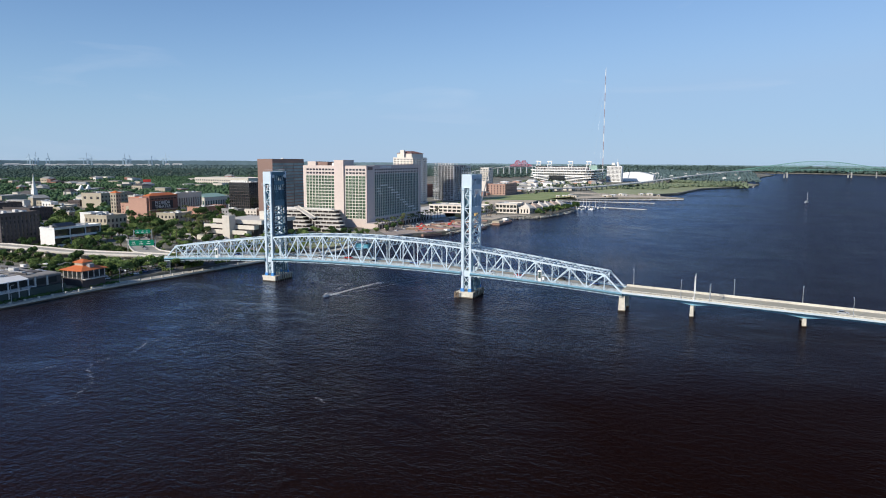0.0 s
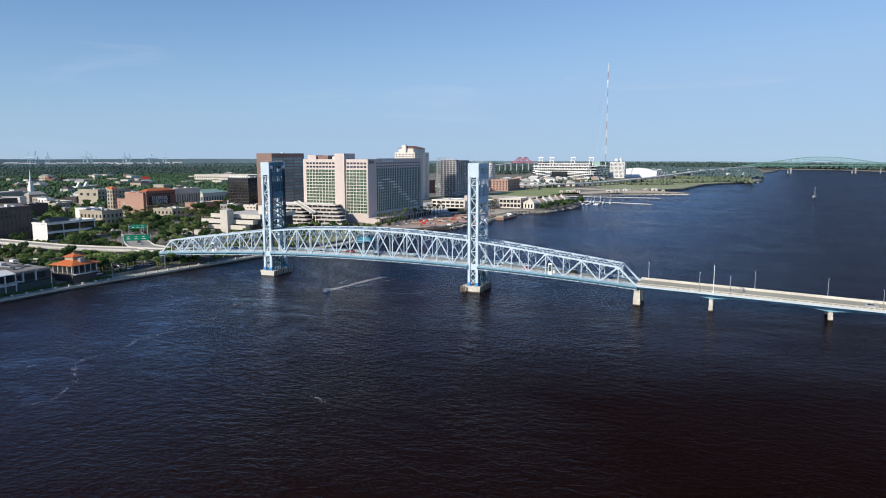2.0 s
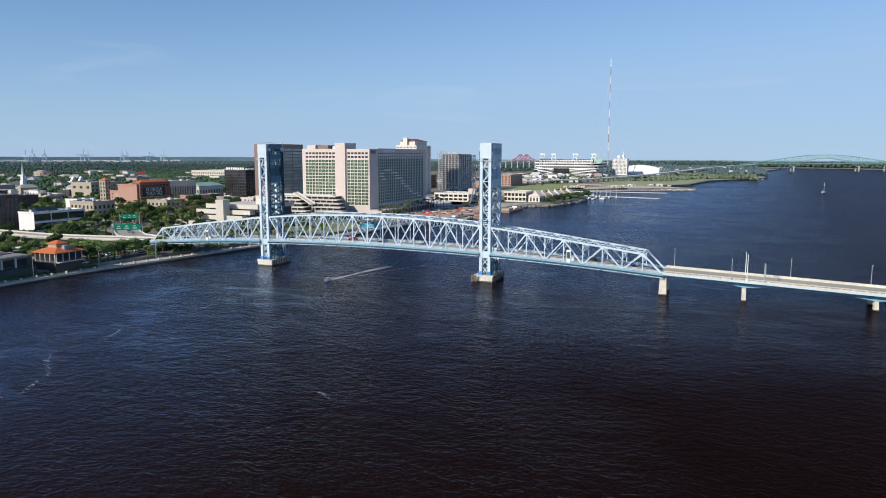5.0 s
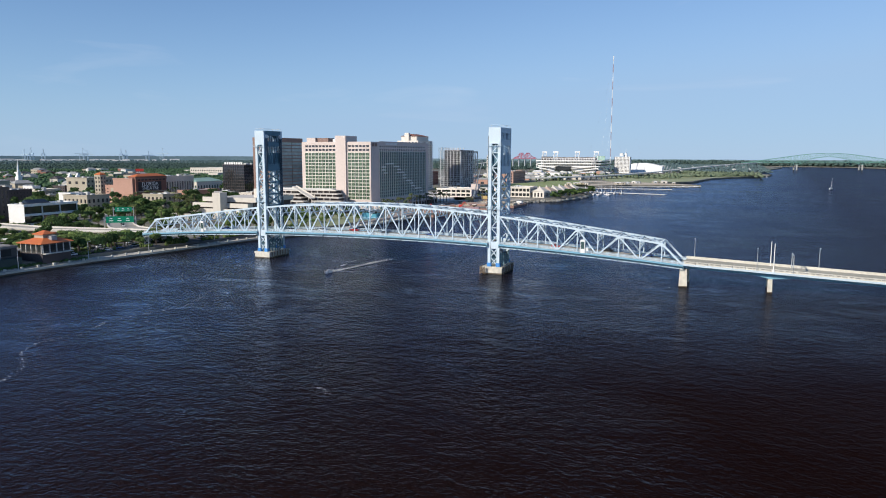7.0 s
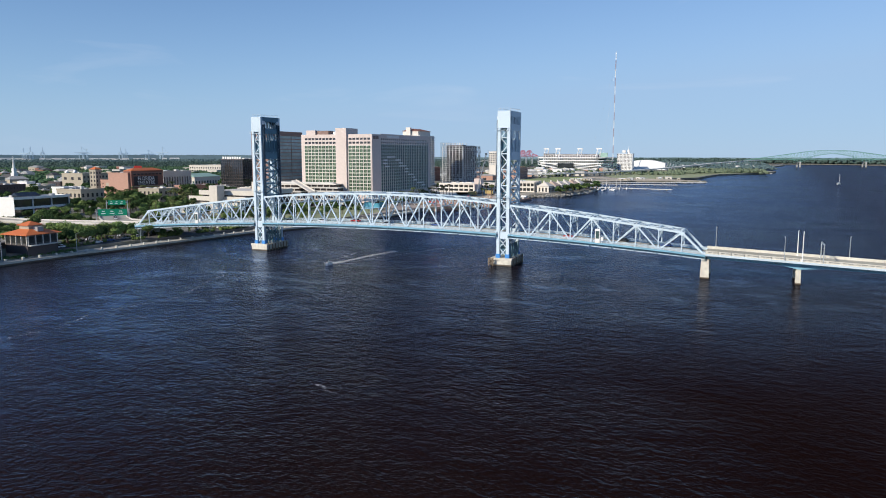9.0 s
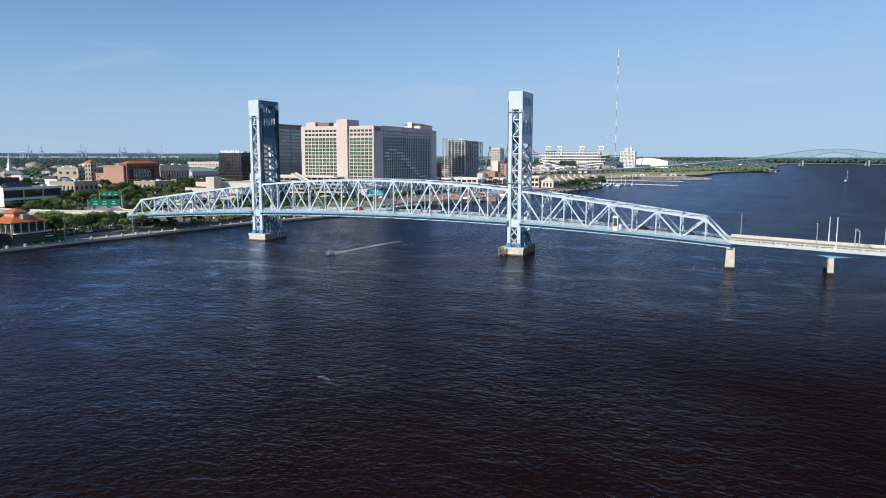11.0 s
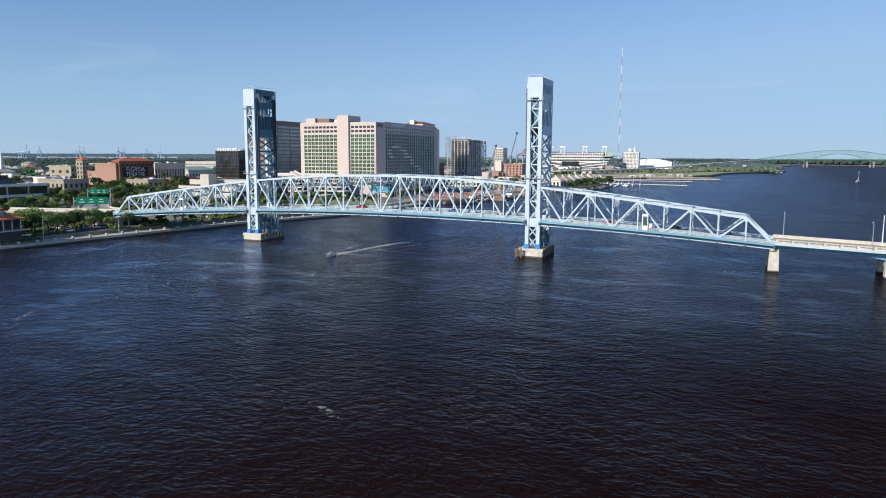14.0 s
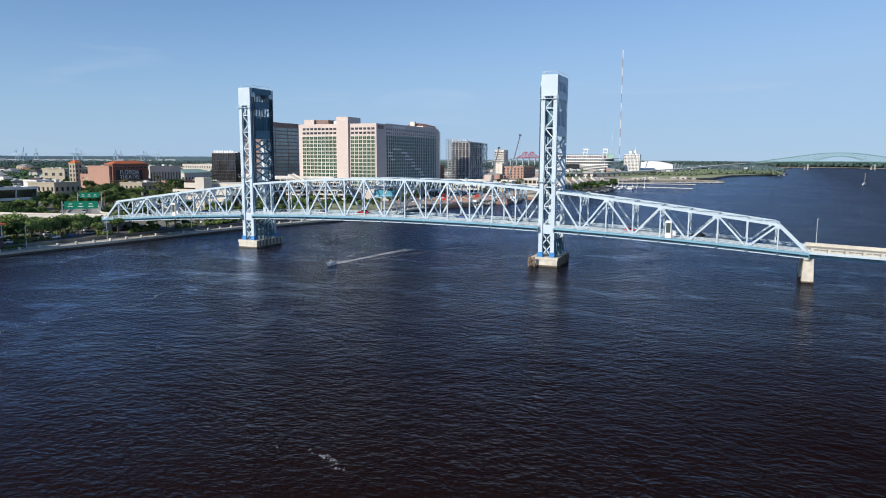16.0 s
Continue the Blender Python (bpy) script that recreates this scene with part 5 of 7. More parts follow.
part("upper_floor", Geo().span((-138, -81, 7.0), (-121.5, -63.5, 11.2)), SLATE, pav)
for k in range(5):
    part("pillar", Geo().span((-121.6, -80.8 + k * 4.2, 7.0), (-121.1, -80.45 + k * 4.2, 11.2)), IVORY, pav)
    part("pillar", Geo().span((-137.9 + k * 4.0, -81.4, 7.0), (-137.55 + k * 4.0, -80.9, 11.2)), IVORY, pav)
part("roof", Geo().hip(-138, -81, -121.5, -63.5, 11.2, 3.4, 0.0, 1.6), ORANGE, pav)
part("cupola", Geo().span((-133.5, -76, 13), (-126.5, -69, 15.0)), TAN, pav)
part("cupola_roof", Geo().hip(-133.5, -76, -126.5, -69, 15.0, 1.7, 0.2, 0.8), ORANGE, pav)
part("dormer", Geo().span((-126.4, -74, 12.4), (-122.6, -70.5, 14.4)), GREY, pav)
for k in range(4):
    part("window", Geo().span((-121.6, -80 + k * 4.2, 7.8), (-121.3, -77.4 + k * 4.2, 10.6)), SHADE_GLASS, pav)
    part("window", Geo().span((-137 + k * 4.1, -81.2, 7.8), (-134.5 + k * 4.1, -80.9, 10.6)), SHADE_GLASS, pav)
part("balcony", Geo().span((-121.5, -81, 6.6), (-118.9, -63.5, 7.0)), CONCRETE, pav)


# ---------------------------------------------------------------- roads on the bank
def carriageway(name, label, line, zs, width, mat, columns=True):
    ob = thing(name, label, "road", kind="structure")
    left, right = offset_line(line, width / 2), offset_line(line, -width / 2)
    n = len(line)
    vs = [(*left[i], zs[i] - d) for d in (1.0, 0.0) for i in range(n)] + [(*right[i], zs[i] - d) for d in (1.0, 0.0) for i in range(n)]
    fs = []
    for i in range(n - 1):
        a, b, c, d = i, n + i, 2 * n + i, 3 * n + i
        fs += [(b, b + 1, d + 1, d)[::-1], (a, a + 1, b + 1, b)[::-1], (c, d, d + 1, c + 1)[::-1], (a, c, c + 1, a + 1)[::-1]]
    part("slab", Geo().add(vs, fs), mat, ob)
    for rail in (left, right):
        g = Geo()
        for i in range(n - 1):
            g.beam((*rail[i], zs[i] + 0.2), (*rail[i + 1], zs[i + 1] + 0.2), 0.35, 1.1)
        part("parapet", g, CONCRETE, ob)
    if columns:
        for p in dense(line, 18)[1:]:
            k = min(range(n), key=lambda i: (Vector(line[i]) - Vector(p)).length)
            part("column", Geo().box((p[0], p[1], (zs[k] + 1.6) / 2), (1.4, 5, zs[k] - 2.6)), CONCRETE, ob)
    return ob


carriageway("road_ramp", "pale concrete road ramp leading off the bridge", [(-134, 0), (-160, -1), (-190, -4), (-220, -4), (-252, 0), (-290, 2), (-330, -6), (-380, -40)], [8.5, 8.2, 7.8, 7.3, 7.0, 7.0, 6.6, 6.0], 11, ROAD)
carriageway("road_street", "pale concrete street sloping down into town", [(-146, 5), (-172, 16), (-198, 37), (-222, 58), (-250, 84), (-290, 110), (-360, 140)], [8.2, 7.6, 6.2, 5.0, 3.9, 3.4, 3.4], 15, ROAD, False)


def sign_gantry(x, y, z, w, h, turn, label):
    ob = thing("road_sign", label, "road sign", "gantry signs", at=pose(x, y, 0, 0, 0, turn))
    for s in (-w / 2 - 1, w / 2 + 1):
        part("post", Geo().cyl((s, 0.4, 2.6), (s, 0.4, z + h / 2), 0.25), STEEL_GREY, ob)
    part("truss", Geo().beam((-w / 2 - 1, 0.4, z), (w / 2 + 1, 0.4, z), 0.4, 0.8), STEEL_GREY, ob)
    part("panel", Geo().box((0, 0, z), (w, 0.15, h)), SIGN_GREEN, ob, "green panel")
    for k in range(3):
        for j in range(2):
            part("lettering", Geo().box((-w * 0.32 + k * w * 0.3, -0.1, z + h * (0.16 - 0.34 * j)), (w * (0.16 if j else 0.1), 0.05, h * 0.11)), SIGN_WHITE, ob)


sign_gantry(-229, 68, 12.8, 10.5, 3.0, 40, "green overhead road sign with white lettering bars")
sign_gantry(-192, 31, 10.4, 15.5, 3.8, 40, "wide green overhead road sign with white lettering bars")


# ---------------------------------------------------------------- trees
def leaf_cloud(rng, lobes, count, size):
    """Many small bent leaf clumps in the outer parts of a few lobes."""
    g = Geo()
    vs, fs = [], []
    for k in range(count):
        cx, cy, cz, r, rz = lobes[int(rng.integers(len(lobes)))]
        d = rng.normal(size=3)
        d /= np.linalg.norm(d)
        d[2] = d[2] * 0.9 + 0.12
        q = np.array((cx, cy, cz)) + d * np.array((r, r, rz)) * (0.55 + 0.5 * rng.random() ** 0.6)
        u = rng.normal(size=3)
        u /= np.linalg.norm(u)
        w = np.cross(u, d + 0.3 * rng.normal(size=3))
        w /= np.linalg.norm(w) + 1e-6
        s = size * (0.6 + 0.8 * rng.random())
        i = len(vs)
        vs += [tuple(q + u * s), tuple(q + w * s * 0.8 + d * s * 0.25), tuple(q - u * s), tuple(q - w * s * 0.8 + d * s * 0.25)]
        fs += [(i, i + 1, i + 2), (i, i + 2, i + 3)]
    g.v, g.f = vs, fs
    return g


def tree_kind(seed, height, spread, leaf):
    """A broad-leaved tree: tapered trunk, limbs, and a ragged crown. Returned as meshes."""
    rng = np.random.default_rng(seed)
    lobes = [(0, 0, height * 0.66, spread * 0.62, height * 0.26)]
    wood = Geo().cyl((0, 0, -0.5), (0.1, 0, height * 0.45), 0.34, 0.22, 7)
    for k in range(6):
        a = k * 1.05 + rng.random()
        r, z = spread * (0.45 + 0.25 * rng.random()), height * (0.5 + 0.28 * rng.random())
        p = (math.cos(a) * r, math.sin(a) * r, z)
        lobes.append((*p, spread * (0.30 + 0.16 * rng.random()), height * (0.12 + 0.07 * rng.random())))
        wood.cyl((0, 0, height * (0.28 + 0.1 * rng.random())), p, 0.16, 0.05, 5)
    return wood.mesh("trunk", BARK), leaf_cloud(rng, lobes, 1300, 0.36).mesh("crown", leaf)


TREES = [tree_kind(k, 7.5 + 0.9 * k, 3.2 + 0.35 * k, (LEAF, LEAF_LIGHT, LEAF, LEAF_LIGHT, LEAF)[k]) for k in range(5)]


FAR_TREES = []


def plant(kind, x, y, z=3.0, size=1.0, turn=0.0, label="leafy green street tree with a ragged crown", group="street trees"):
    if group == "joined":
        FAR_TREES.append((kind % 5, x, y, z, size, turn))
        return
    wood, crown = TREES[kind % 5]
    ob = thing("tree", label, "tree", group, at=pose(x, y, z, 0, 0, turn) @ Matrix.Diagonal((size, size, size, 1)))
    put("trunk", wood, ob, Matrix())
    put("crown", crown, ob, Matrix())


def palm_kind(seed, height):
    rng = np.random.default_rng(seed)
    trunk = Geo().cyl((0, 0, -0.5), (0.15, 0.1, height), 0.26, 0.18, 7)
    g = Geo()
    for k in range(16):
        a, lift = k * 2.4, 0.9 * rng.random() - 0.15
        d, s = Vector((math.cos(a), math.sin(a), 0)), Vector((-math.sin(a), math.cos(a), 0))
        pts = [Vector((0.15, 0.1, height)) + d * (2.4 * t) + Vector((0, 0, 1.9 * lift * t + 0.9 * t - 2.2 * t * t)) for t in (0, 0.35, 0.7, 1.0)]
        w = (0.12, 0.42, 0.36, 0.05)
        g.add([p + s * q for p, q in zip(pts, w)] + [p - s * q for p, q in zip(pts, w)], [(i, i + 1, 5 + i, 4 + i) for i in range(3)])
    return trunk.mesh("trunk", BARK), g.mesh("fronds", PALM_LEAF)


PALMS = [palm_kind(40 + k, 6.5 + 1.2 * k) for k in range(3)]


def plant_palm(k, x, y, z=3.0, size=1.0, turn=0.0):
    trunk, fronds = PALMS[k % 3]
    ob = thing("palm_tree", "tall palm tree with drooping fronds", "palm tree", "palms", at=pose(x, y, z, 0, 0, turn) @ Matrix.Diagonal((size, size, size, 1)))
    put("trunk", trunk, ob, Matrix())
    put("frond_crown", fronds, ob, Matrix())


dice = random.Random(11)
# rows along the riverside walk and the ramp
for k in range(15):
    plant((1, 3, 1, 0, 3)[k % 5], -131 - dice.uniform(0, 7), -62 + k * 4.2 + dice.uniform(-1.5, 1.5), 3, dice.uniform(0.9, 1.25) if k < 9 else dice.uniform(0.65, 0.95), dice.uniform(0, 360))
for k in range(11):
    plant((3, 1, 0)[k % 3], -146 - dice.uniform(0, 28), -64 + k * 4.2 + dice.uniform(-2, 2), 3, dice.uniform(0.6, 0.9), dice.uniform(0, 360))
for k in range(14):     # along the edge of the promenade
    y = -18 + k * 8.4
    edge = [p for p in WALK if p[1] <= y][-1], [p for p in WALK if p[1] > y][0]
    f = (y - edge[0][1]) / (edge[1][1] - edge[0][1])
    plant((1, 3, 0)[k % 3], edge[0][0] + f * (edge[1][0] - edge[0][0]) - 10.5 - dice.uniform(0, 2), y, 3, dice.uniform(0.5, 0.72), dice.uniform(0, 360))
for k in range(16):
    plant((1, 3, 2)[k % 3], -120 - dice.uniform(0, 9), 8 + k * 6.5, 3, dice.uniform(0.6, 0.9), dice.uniform(0, 360))
for k in range(18):     # grove between the ramp and the white office
    plant(k, -205 - dice.uniform(0, 60), 8 + dice.uniform(0, 30), 3, dice.uniform(0.55, 0.8), dice.uniform(0, 360))
for k in range(60):     # grove beyond the street
    plant(k + 3, -205 - dice.uniform(0, 95), 84 + dice.uniform(0, 75), 3, dice.uniform(0.75, 1.15), dice.uniform(0, 360))
for k in range(26):
    plant(k, -262 - dice.uniform(0, 60), 40 + dice.uniform(0, 55), 3, dice.uniform(0.7, 1.0), dice.uniform(0, 360))
for k in range(30):     # gardens in front of the hotel and garage
    plant(k, -135 - dice.uniform(0, 60), 100 + dice.uniform(0, 75), 3, dice.uniform(0.5, 0.85), dice.uniform(0, 360))
for k in range(6):
    plant(k, -118 + dice.uniform(-4, 14), 225 + k * 8, 3, dice.uniform(0.5, 0.75), dice.uniform(0, 360))
for k in range(34):
    plant_palm(k, -119 + dice.uniform(-2, 7), 228 + k * 4.3, 3, dice.uniform(0.95, 1.4), dice.uniform(0, 360))
for k in range(20):
    plant_palm(k, -200 - dice.uniform(0, 80), 76 + dice.uniform(0, 80), 3, dice.uniform(0.9, 1.3), dice.uniform(0, 360))
for k in range(10):     # before the theatre
    plant_palm(k, -346 + dice.uniform(-3, 3), 176 + k * 7.5, 3, dice.uniform(1.3, 1.7), dice.uniform(0, 360))
for k in range(12):
    plant_palm(k, -300 + k * 4, 190 - k * 2 + dice.uniform(-3, 3), 3, dice.uniform(1.2, 1.6), dice.uniform(0, 360))
for k in range(16):
    plant_palm(k, -84 + dice.uniform(-20, 16), 380 + k * 4, 3, dice.uniform(0.9, 1.4), dice.uniform(0, 360))
for k in range(34):     # by the riverside flats
    plant(k, -32 + k * 0.55 + dice.uniform(-7, 6), 456 + k * 3.9, 3, dice.uniform(0.5, 0.95), dice.uniform(0, 360), group="joined")
for k in range(14):     # round the shells and rows
    plant(k, -120 - dice.uniform(0, 90), 500 + dice.uniform(0, 60), 3, dice.uniform(0.6, 0.9), dice.uniform(0, 360), group="joined")
for k in range(46):     # between the town blocks
    plant(k + 2, -345 - dice.uniform(0, 70), 60 + dice.uniform(0, 70), 3, dice.uniform(0.9, 1.3), dice.uniform(0, 360), group="joined")

for k in range(12):     # in front of the ramp
    plant(k, -168 - dice.uniform(0, 110), -50 + dice.uniform(0, 30), 3, dice.uniform(0.5, 0.75), dice.uniform(0, 360))


def clear(x, y, r=5):
    """Whether a place is free of the town blocks."""
    for xa, xb, ya, yb in TOWN:
        if xa - r < x < xb + r and ya - r < y < yb + r:
            return False
    return True


TOWN = [(-390, -350, 200, 246), (-424, -388, 218, 246), (-440, -426, 232, 245), (-438, -408, 305, 352), (-456, -428, 360, 406), (-394, -370, 288, 334), (-336, -310, 186, 212), (-364, -333, 128, 154), (-378, -360, 135, 155),
        (-596, -558, 320, 366), (-291, -272, 28, 72), (-356, -306, 12, 47), (-522, -478, 163, 193), (-636, -598, 213, 247), (-564, -538, 248, 272), (-368, -333, 325, 366), (-294, -268, 284, 346), (-236, -160, 108, 250), (-220, -112, 240, 372), (-300, -150, -12, 12), (-300, -180, 20, 130)]
lots = random.Random(5)
for k in range(34):     # small blocks between the trees
    for go in range(40):
        x, y = -300 - lots.uniform(0, 330), 70 + lots.uniform(0, 420)
        w, d, h = lots.uniform(9, 24), lots.uniform(9, 22), lots.uniform(8, 15)
        if all(clear(x - a, y + b, 3) for a in (0, w / 2, w) for b in (0, d / 2, d)):
            break
    else:
        continue
    TOWN.append((x - w, x, y, y + d))
    wall_mat, roof_mat, words = ((CREAM, PALE_ROOF, "cream"), (TAN, GREY, "tan brick"), (WHITE, PALE_ROOF, "white"), (GREY, DARK_ROOF, "grey"), (DARK_BRICK, GREY, "brown brick"), (IVORY, GREY, "ivory"))[k % 6]
    building("town_block", words + " low flat-roofed town block among trees", "building", x, y, w, d, h, wall_mat, DIM, (int(w // 4), 2, 0.45, 0.5, 1, 1.4), (int(d // 4), 2, 0.45, 0.5, 1, 1.4), roof_mat, units=3, group="town blocks", limit=5)
placed = 0
while placed < 230:
    x, y = -215 - dice.uniform(0, 330), 20 + dice.uniform(0, 420)
    if clear(x, y):
        plant(placed, x, y, 3, dice.uniform(0.8, 1.3), dice.uniform(0, 360), group="joined")
        placed += 1


STREET = [(-146, 5), (-172, 16), (-198, 37), (-222, 58), (-250, 84), (-290, 110), (-360, 140)]
street_points = [Vector(p) for p in dense(STREET, 4)]
placed = 0
while placed < 75:     # beside the street into town
    x, y = -160 - dice.uniform(0, 140), 14 + dice.uniform(0, 116)
    if min((Vector((x, y)) - p).length for p in street_points) > 11 and not (-293 < x < -272 and 26 < y < 74) and not (-236 < x < -172 and y > 108):
        plant(placed, x, y, 3, dice.uniform(0.45, 0.85), dice.uniform(0, 360), group="joined")
        placed += 1


for k in range(70):     # planted garden between the bridge and the hotel
    plant(k, -97 - dice.uniform(0, 80), 108 + dice.uniform(0, 100), 3, dice.uniform(0.35, 0.7), dice.uniform(0, 360), group="joined")
for k in range(40):     # behind the market wings
    plant(k, -172 - dice.uniform(0, 90), -66 + dice.uniform(0, 48), 3, dice.uniform(0.4, 0.75), dice.uniform(0, 360), group="joined")


def grove(name, label):
    """The trees farther off, joined into one mesh with their leaves and bark."""
    vs, fs, ms, k = [], [], [], 0
    for kind, x, y, z, size, turn in FAR_TREES:
        m = pose(x, y, z, 0, 0, turn) @ Matrix.Diagonal((size, size, size, 1))
        r = np.array(m)
        for me, slot in ((TREES[kind][1], 0 if kind % 2 == 0 else 1), (TREES[kind][0], 2)):
            co = np.empty(len(me.vertices) * 3, np.float32)
            me.vertices.foreach_get("co", co)
            vs += (co.reshape(-1, 3) @ r[:3, :3].T + r[:3, 3]).tolist()
            fs += [[i + k for i in p.vertices] for p in me.polygons]
            ms += [slot] * len(me.polygons)
            k += len(me.vertices)
    me = bpy.data.meshes.new(name)
    me.from_pydata(vs, [], fs)
    for mat in (LEAF, LEAF_LIGHT, BARK):
        me.materials.append(mat)
    me.polygons.foreach_set("material_index", ms)
    me.update()
    tagged(new(name, me), label, "trees", kind="stuff")


grove("town_trees", "green trees between the town blocks")


# far canopy: thousands of ragged crowns in one mesh
ICO = None


def canopy(name, label, count, pick, seed, mat, low=6, high=12, flat=0.75):
    global ICO
    if ICO is None:
        bm = bmesh.new()
        bmesh.ops.create_icosphere(bm, subdivisions=1, radius=1)
        ICO = (np.array([v.co[:] for v in bm.verts]), np.array([[v.index for v in f.verts] for f in bm.faces]))
        bm.free()
    base, tri = ICO
    rng = np.random.default_rng(seed)
    spots = []
    while len(spots) < count:
        p = pick(rng)
        if p is not None:
            spots.append(p)
    spots = np.array(spots)
    vs, fs = [], []
    for k, (x, y, z) in enumerate(spots):
        s = rng.uniform(low, high) * 0.5
        for j in range(2):
            off = rng.normal(size=3) * s * (0.45, 0.45, 0.2)
            r = s * (1.0 if j == 0 else 0.7)
            v = base * (1 + 0.28 * rng.normal(size=(len(base), 1))) * r * (1, 1, flat) + off + (x, y, z + s * 0.95 + (0.5 * s if j else 0))
            fs.append(tri + len(base) * len(vs))
            vs.append(v)
    me = bpy.data.meshes.new(name)
    V, F = np.concatenate(vs), np.concatenate(fs)
    me.vertices.add(len(V))
    me.vertices.foreach_set("co", V.astype(np.float32).ravel())
    me.loops.add(F.size)
    me.loops.foreach_set("vertex_index", F.astype(np.int32).ravel())
    me.polygons.add(len(F))
    me.polygons.foreach_set("loop_start", np.arange(0, F.size, 3, dtype=np.int32))
    me.update(calc_edges=True)
    if low > 4.5:
        me.polygons.foreach_set("use_smooth", np.ones(len(F), dtype=bool))
    me.materials.append(mat)
    return tagged(new(name, me), label, "woods", kind="stuff")


# far things below are laid out by bearing from a point on the camera's path
VIEW_POINT = Vector((150, -290))


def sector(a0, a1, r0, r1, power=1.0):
    """A random place by bearing (degrees to the left of +y) and distance from the camera's path."""
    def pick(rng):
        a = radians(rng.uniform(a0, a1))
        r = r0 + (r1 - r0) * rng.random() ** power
        x, y = VIEW_POINT.x - r * math.sin(a), VIEW_POINT.y + r * math.cos(a)
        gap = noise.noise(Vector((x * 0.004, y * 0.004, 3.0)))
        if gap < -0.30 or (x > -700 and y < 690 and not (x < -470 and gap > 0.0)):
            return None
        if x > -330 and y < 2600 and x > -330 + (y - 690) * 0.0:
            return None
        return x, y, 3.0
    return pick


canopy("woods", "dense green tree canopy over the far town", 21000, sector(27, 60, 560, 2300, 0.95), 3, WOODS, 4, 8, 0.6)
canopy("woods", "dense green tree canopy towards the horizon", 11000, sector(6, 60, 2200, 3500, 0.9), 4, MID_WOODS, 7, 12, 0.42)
canopy("woods", "hazy blue-green tree canopy below the skyline", 8000, sector(4, 60, 3450, 4600, 0.9), 14, HAZE_CANOPY, 10, 17, 0.4)
canopy("woods", "hazy tree canopy beyond the highway", 4200, lambda rng: (rng.uniform(-330, 235 if rng.random() < 0.7 else 180), rng.uniform(1760, 3150), 3.0), 18, HAZE_CANOPY, 5, 9, 0.75)


SHRUB = material("shrub_leaves", (0.06, 0.10, 0.03), 0.85, 0, 0.4, 0.2, 1.5, 0.4, 0.5, second=(0.15, 0.19, 0.06), spec=0.15)


def patch(xa, xb, ya, yb, z=3.0, gap=-1.0):
    def pick(rng):
        x, y = rng.uniform(xa, xb), rng.uniform(ya, yb)
        return (x, y, z) if noise.noise(Vector((x * 0.012, y * 0.012, 9.0))) > gap else None
    return pick


canopy("shrubs", "green shrubs and small trees on the river point", 560, patch(0, 200, 1330, 1690, 3, 0.12), 5, HAZY_SHRUB, 3, 7.5)
canopy("shrubs", "trees between the town and the stadium", 480, patch(-330, -150, 900, 1500, 3, 0.0), 6, HAZY_SHRUB, 4, 8)
canopy("shrubs", "trees along the highway by the river", 320, patch(-140, 60, 1180, 1420, 3, 0.05), 7, HAZY_SHRUB, 3, 6)


def verge(rng):
    """Planting beds behind the promenade and beneath the ramps."""
    y = rng.uniform(-64, 100)
    x = (-127.5 if y < -20 else -121 + (y + 20) * 0.17) - abs(rng.normal()) * 2.2 - (rng.choice((0, 12, 30)) if y < 4 else rng.choice((0, 8)))
    return (x, y, 2.9) if noise.noise(Vector((x * 0.08, y * 0.08, 1.0))) > -0.12 else None


def market_hedge(rng):
    """A dark clipped planting along the foot of the market hall."""
    y = rng.uniform(-128, -52)
    return (-127.9 if y < -89 else -127.9 + (y + 89) * 0.1) + rng.normal() * 0.4, y, 1.3


def ramp_side(rng):
    x = rng.uniform(-300, -150)
    y = -16 - abs(rng.normal()) * 7 if rng.random() < 0.5 else 12 + rng.uniform(0, 1) * (-150 - x) * 0.45
    return x, y, 2.9


canopy("shrub_bed", "dark green shrubs along the riverside walk", 1100, verge, 15, SHRUB, 0.7, 2.0, 0.85)
canopy("hedge", "dark green hedge at the foot of the market hall", 420, market_hedge, 17, LEAF, 0.9, 1.7, 0.95)
for k in range(14):
    plant(k + 1, -165 - k * 8.5 + dice.uniform(-3, 3), -15 - dice.uniform(0, 6), 3, dice.uniform(0.5, 0.85), dice.uniform(0, 360))
canopy("shrub_bed", "green shrubs beside the road ramps", 1300, ramp_side, 16, SHRUB, 1.0, 2.8, 0.85)


def shore(rng):
    a = rng.random()
    x = 480 + 1500 * a
    y = 3250 - 1500 * a + rng.uniform(0, 600)
    return x, y, 2.0


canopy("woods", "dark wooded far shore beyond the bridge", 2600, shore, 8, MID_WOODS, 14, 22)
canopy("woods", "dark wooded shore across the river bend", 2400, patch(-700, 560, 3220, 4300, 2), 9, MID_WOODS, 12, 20)

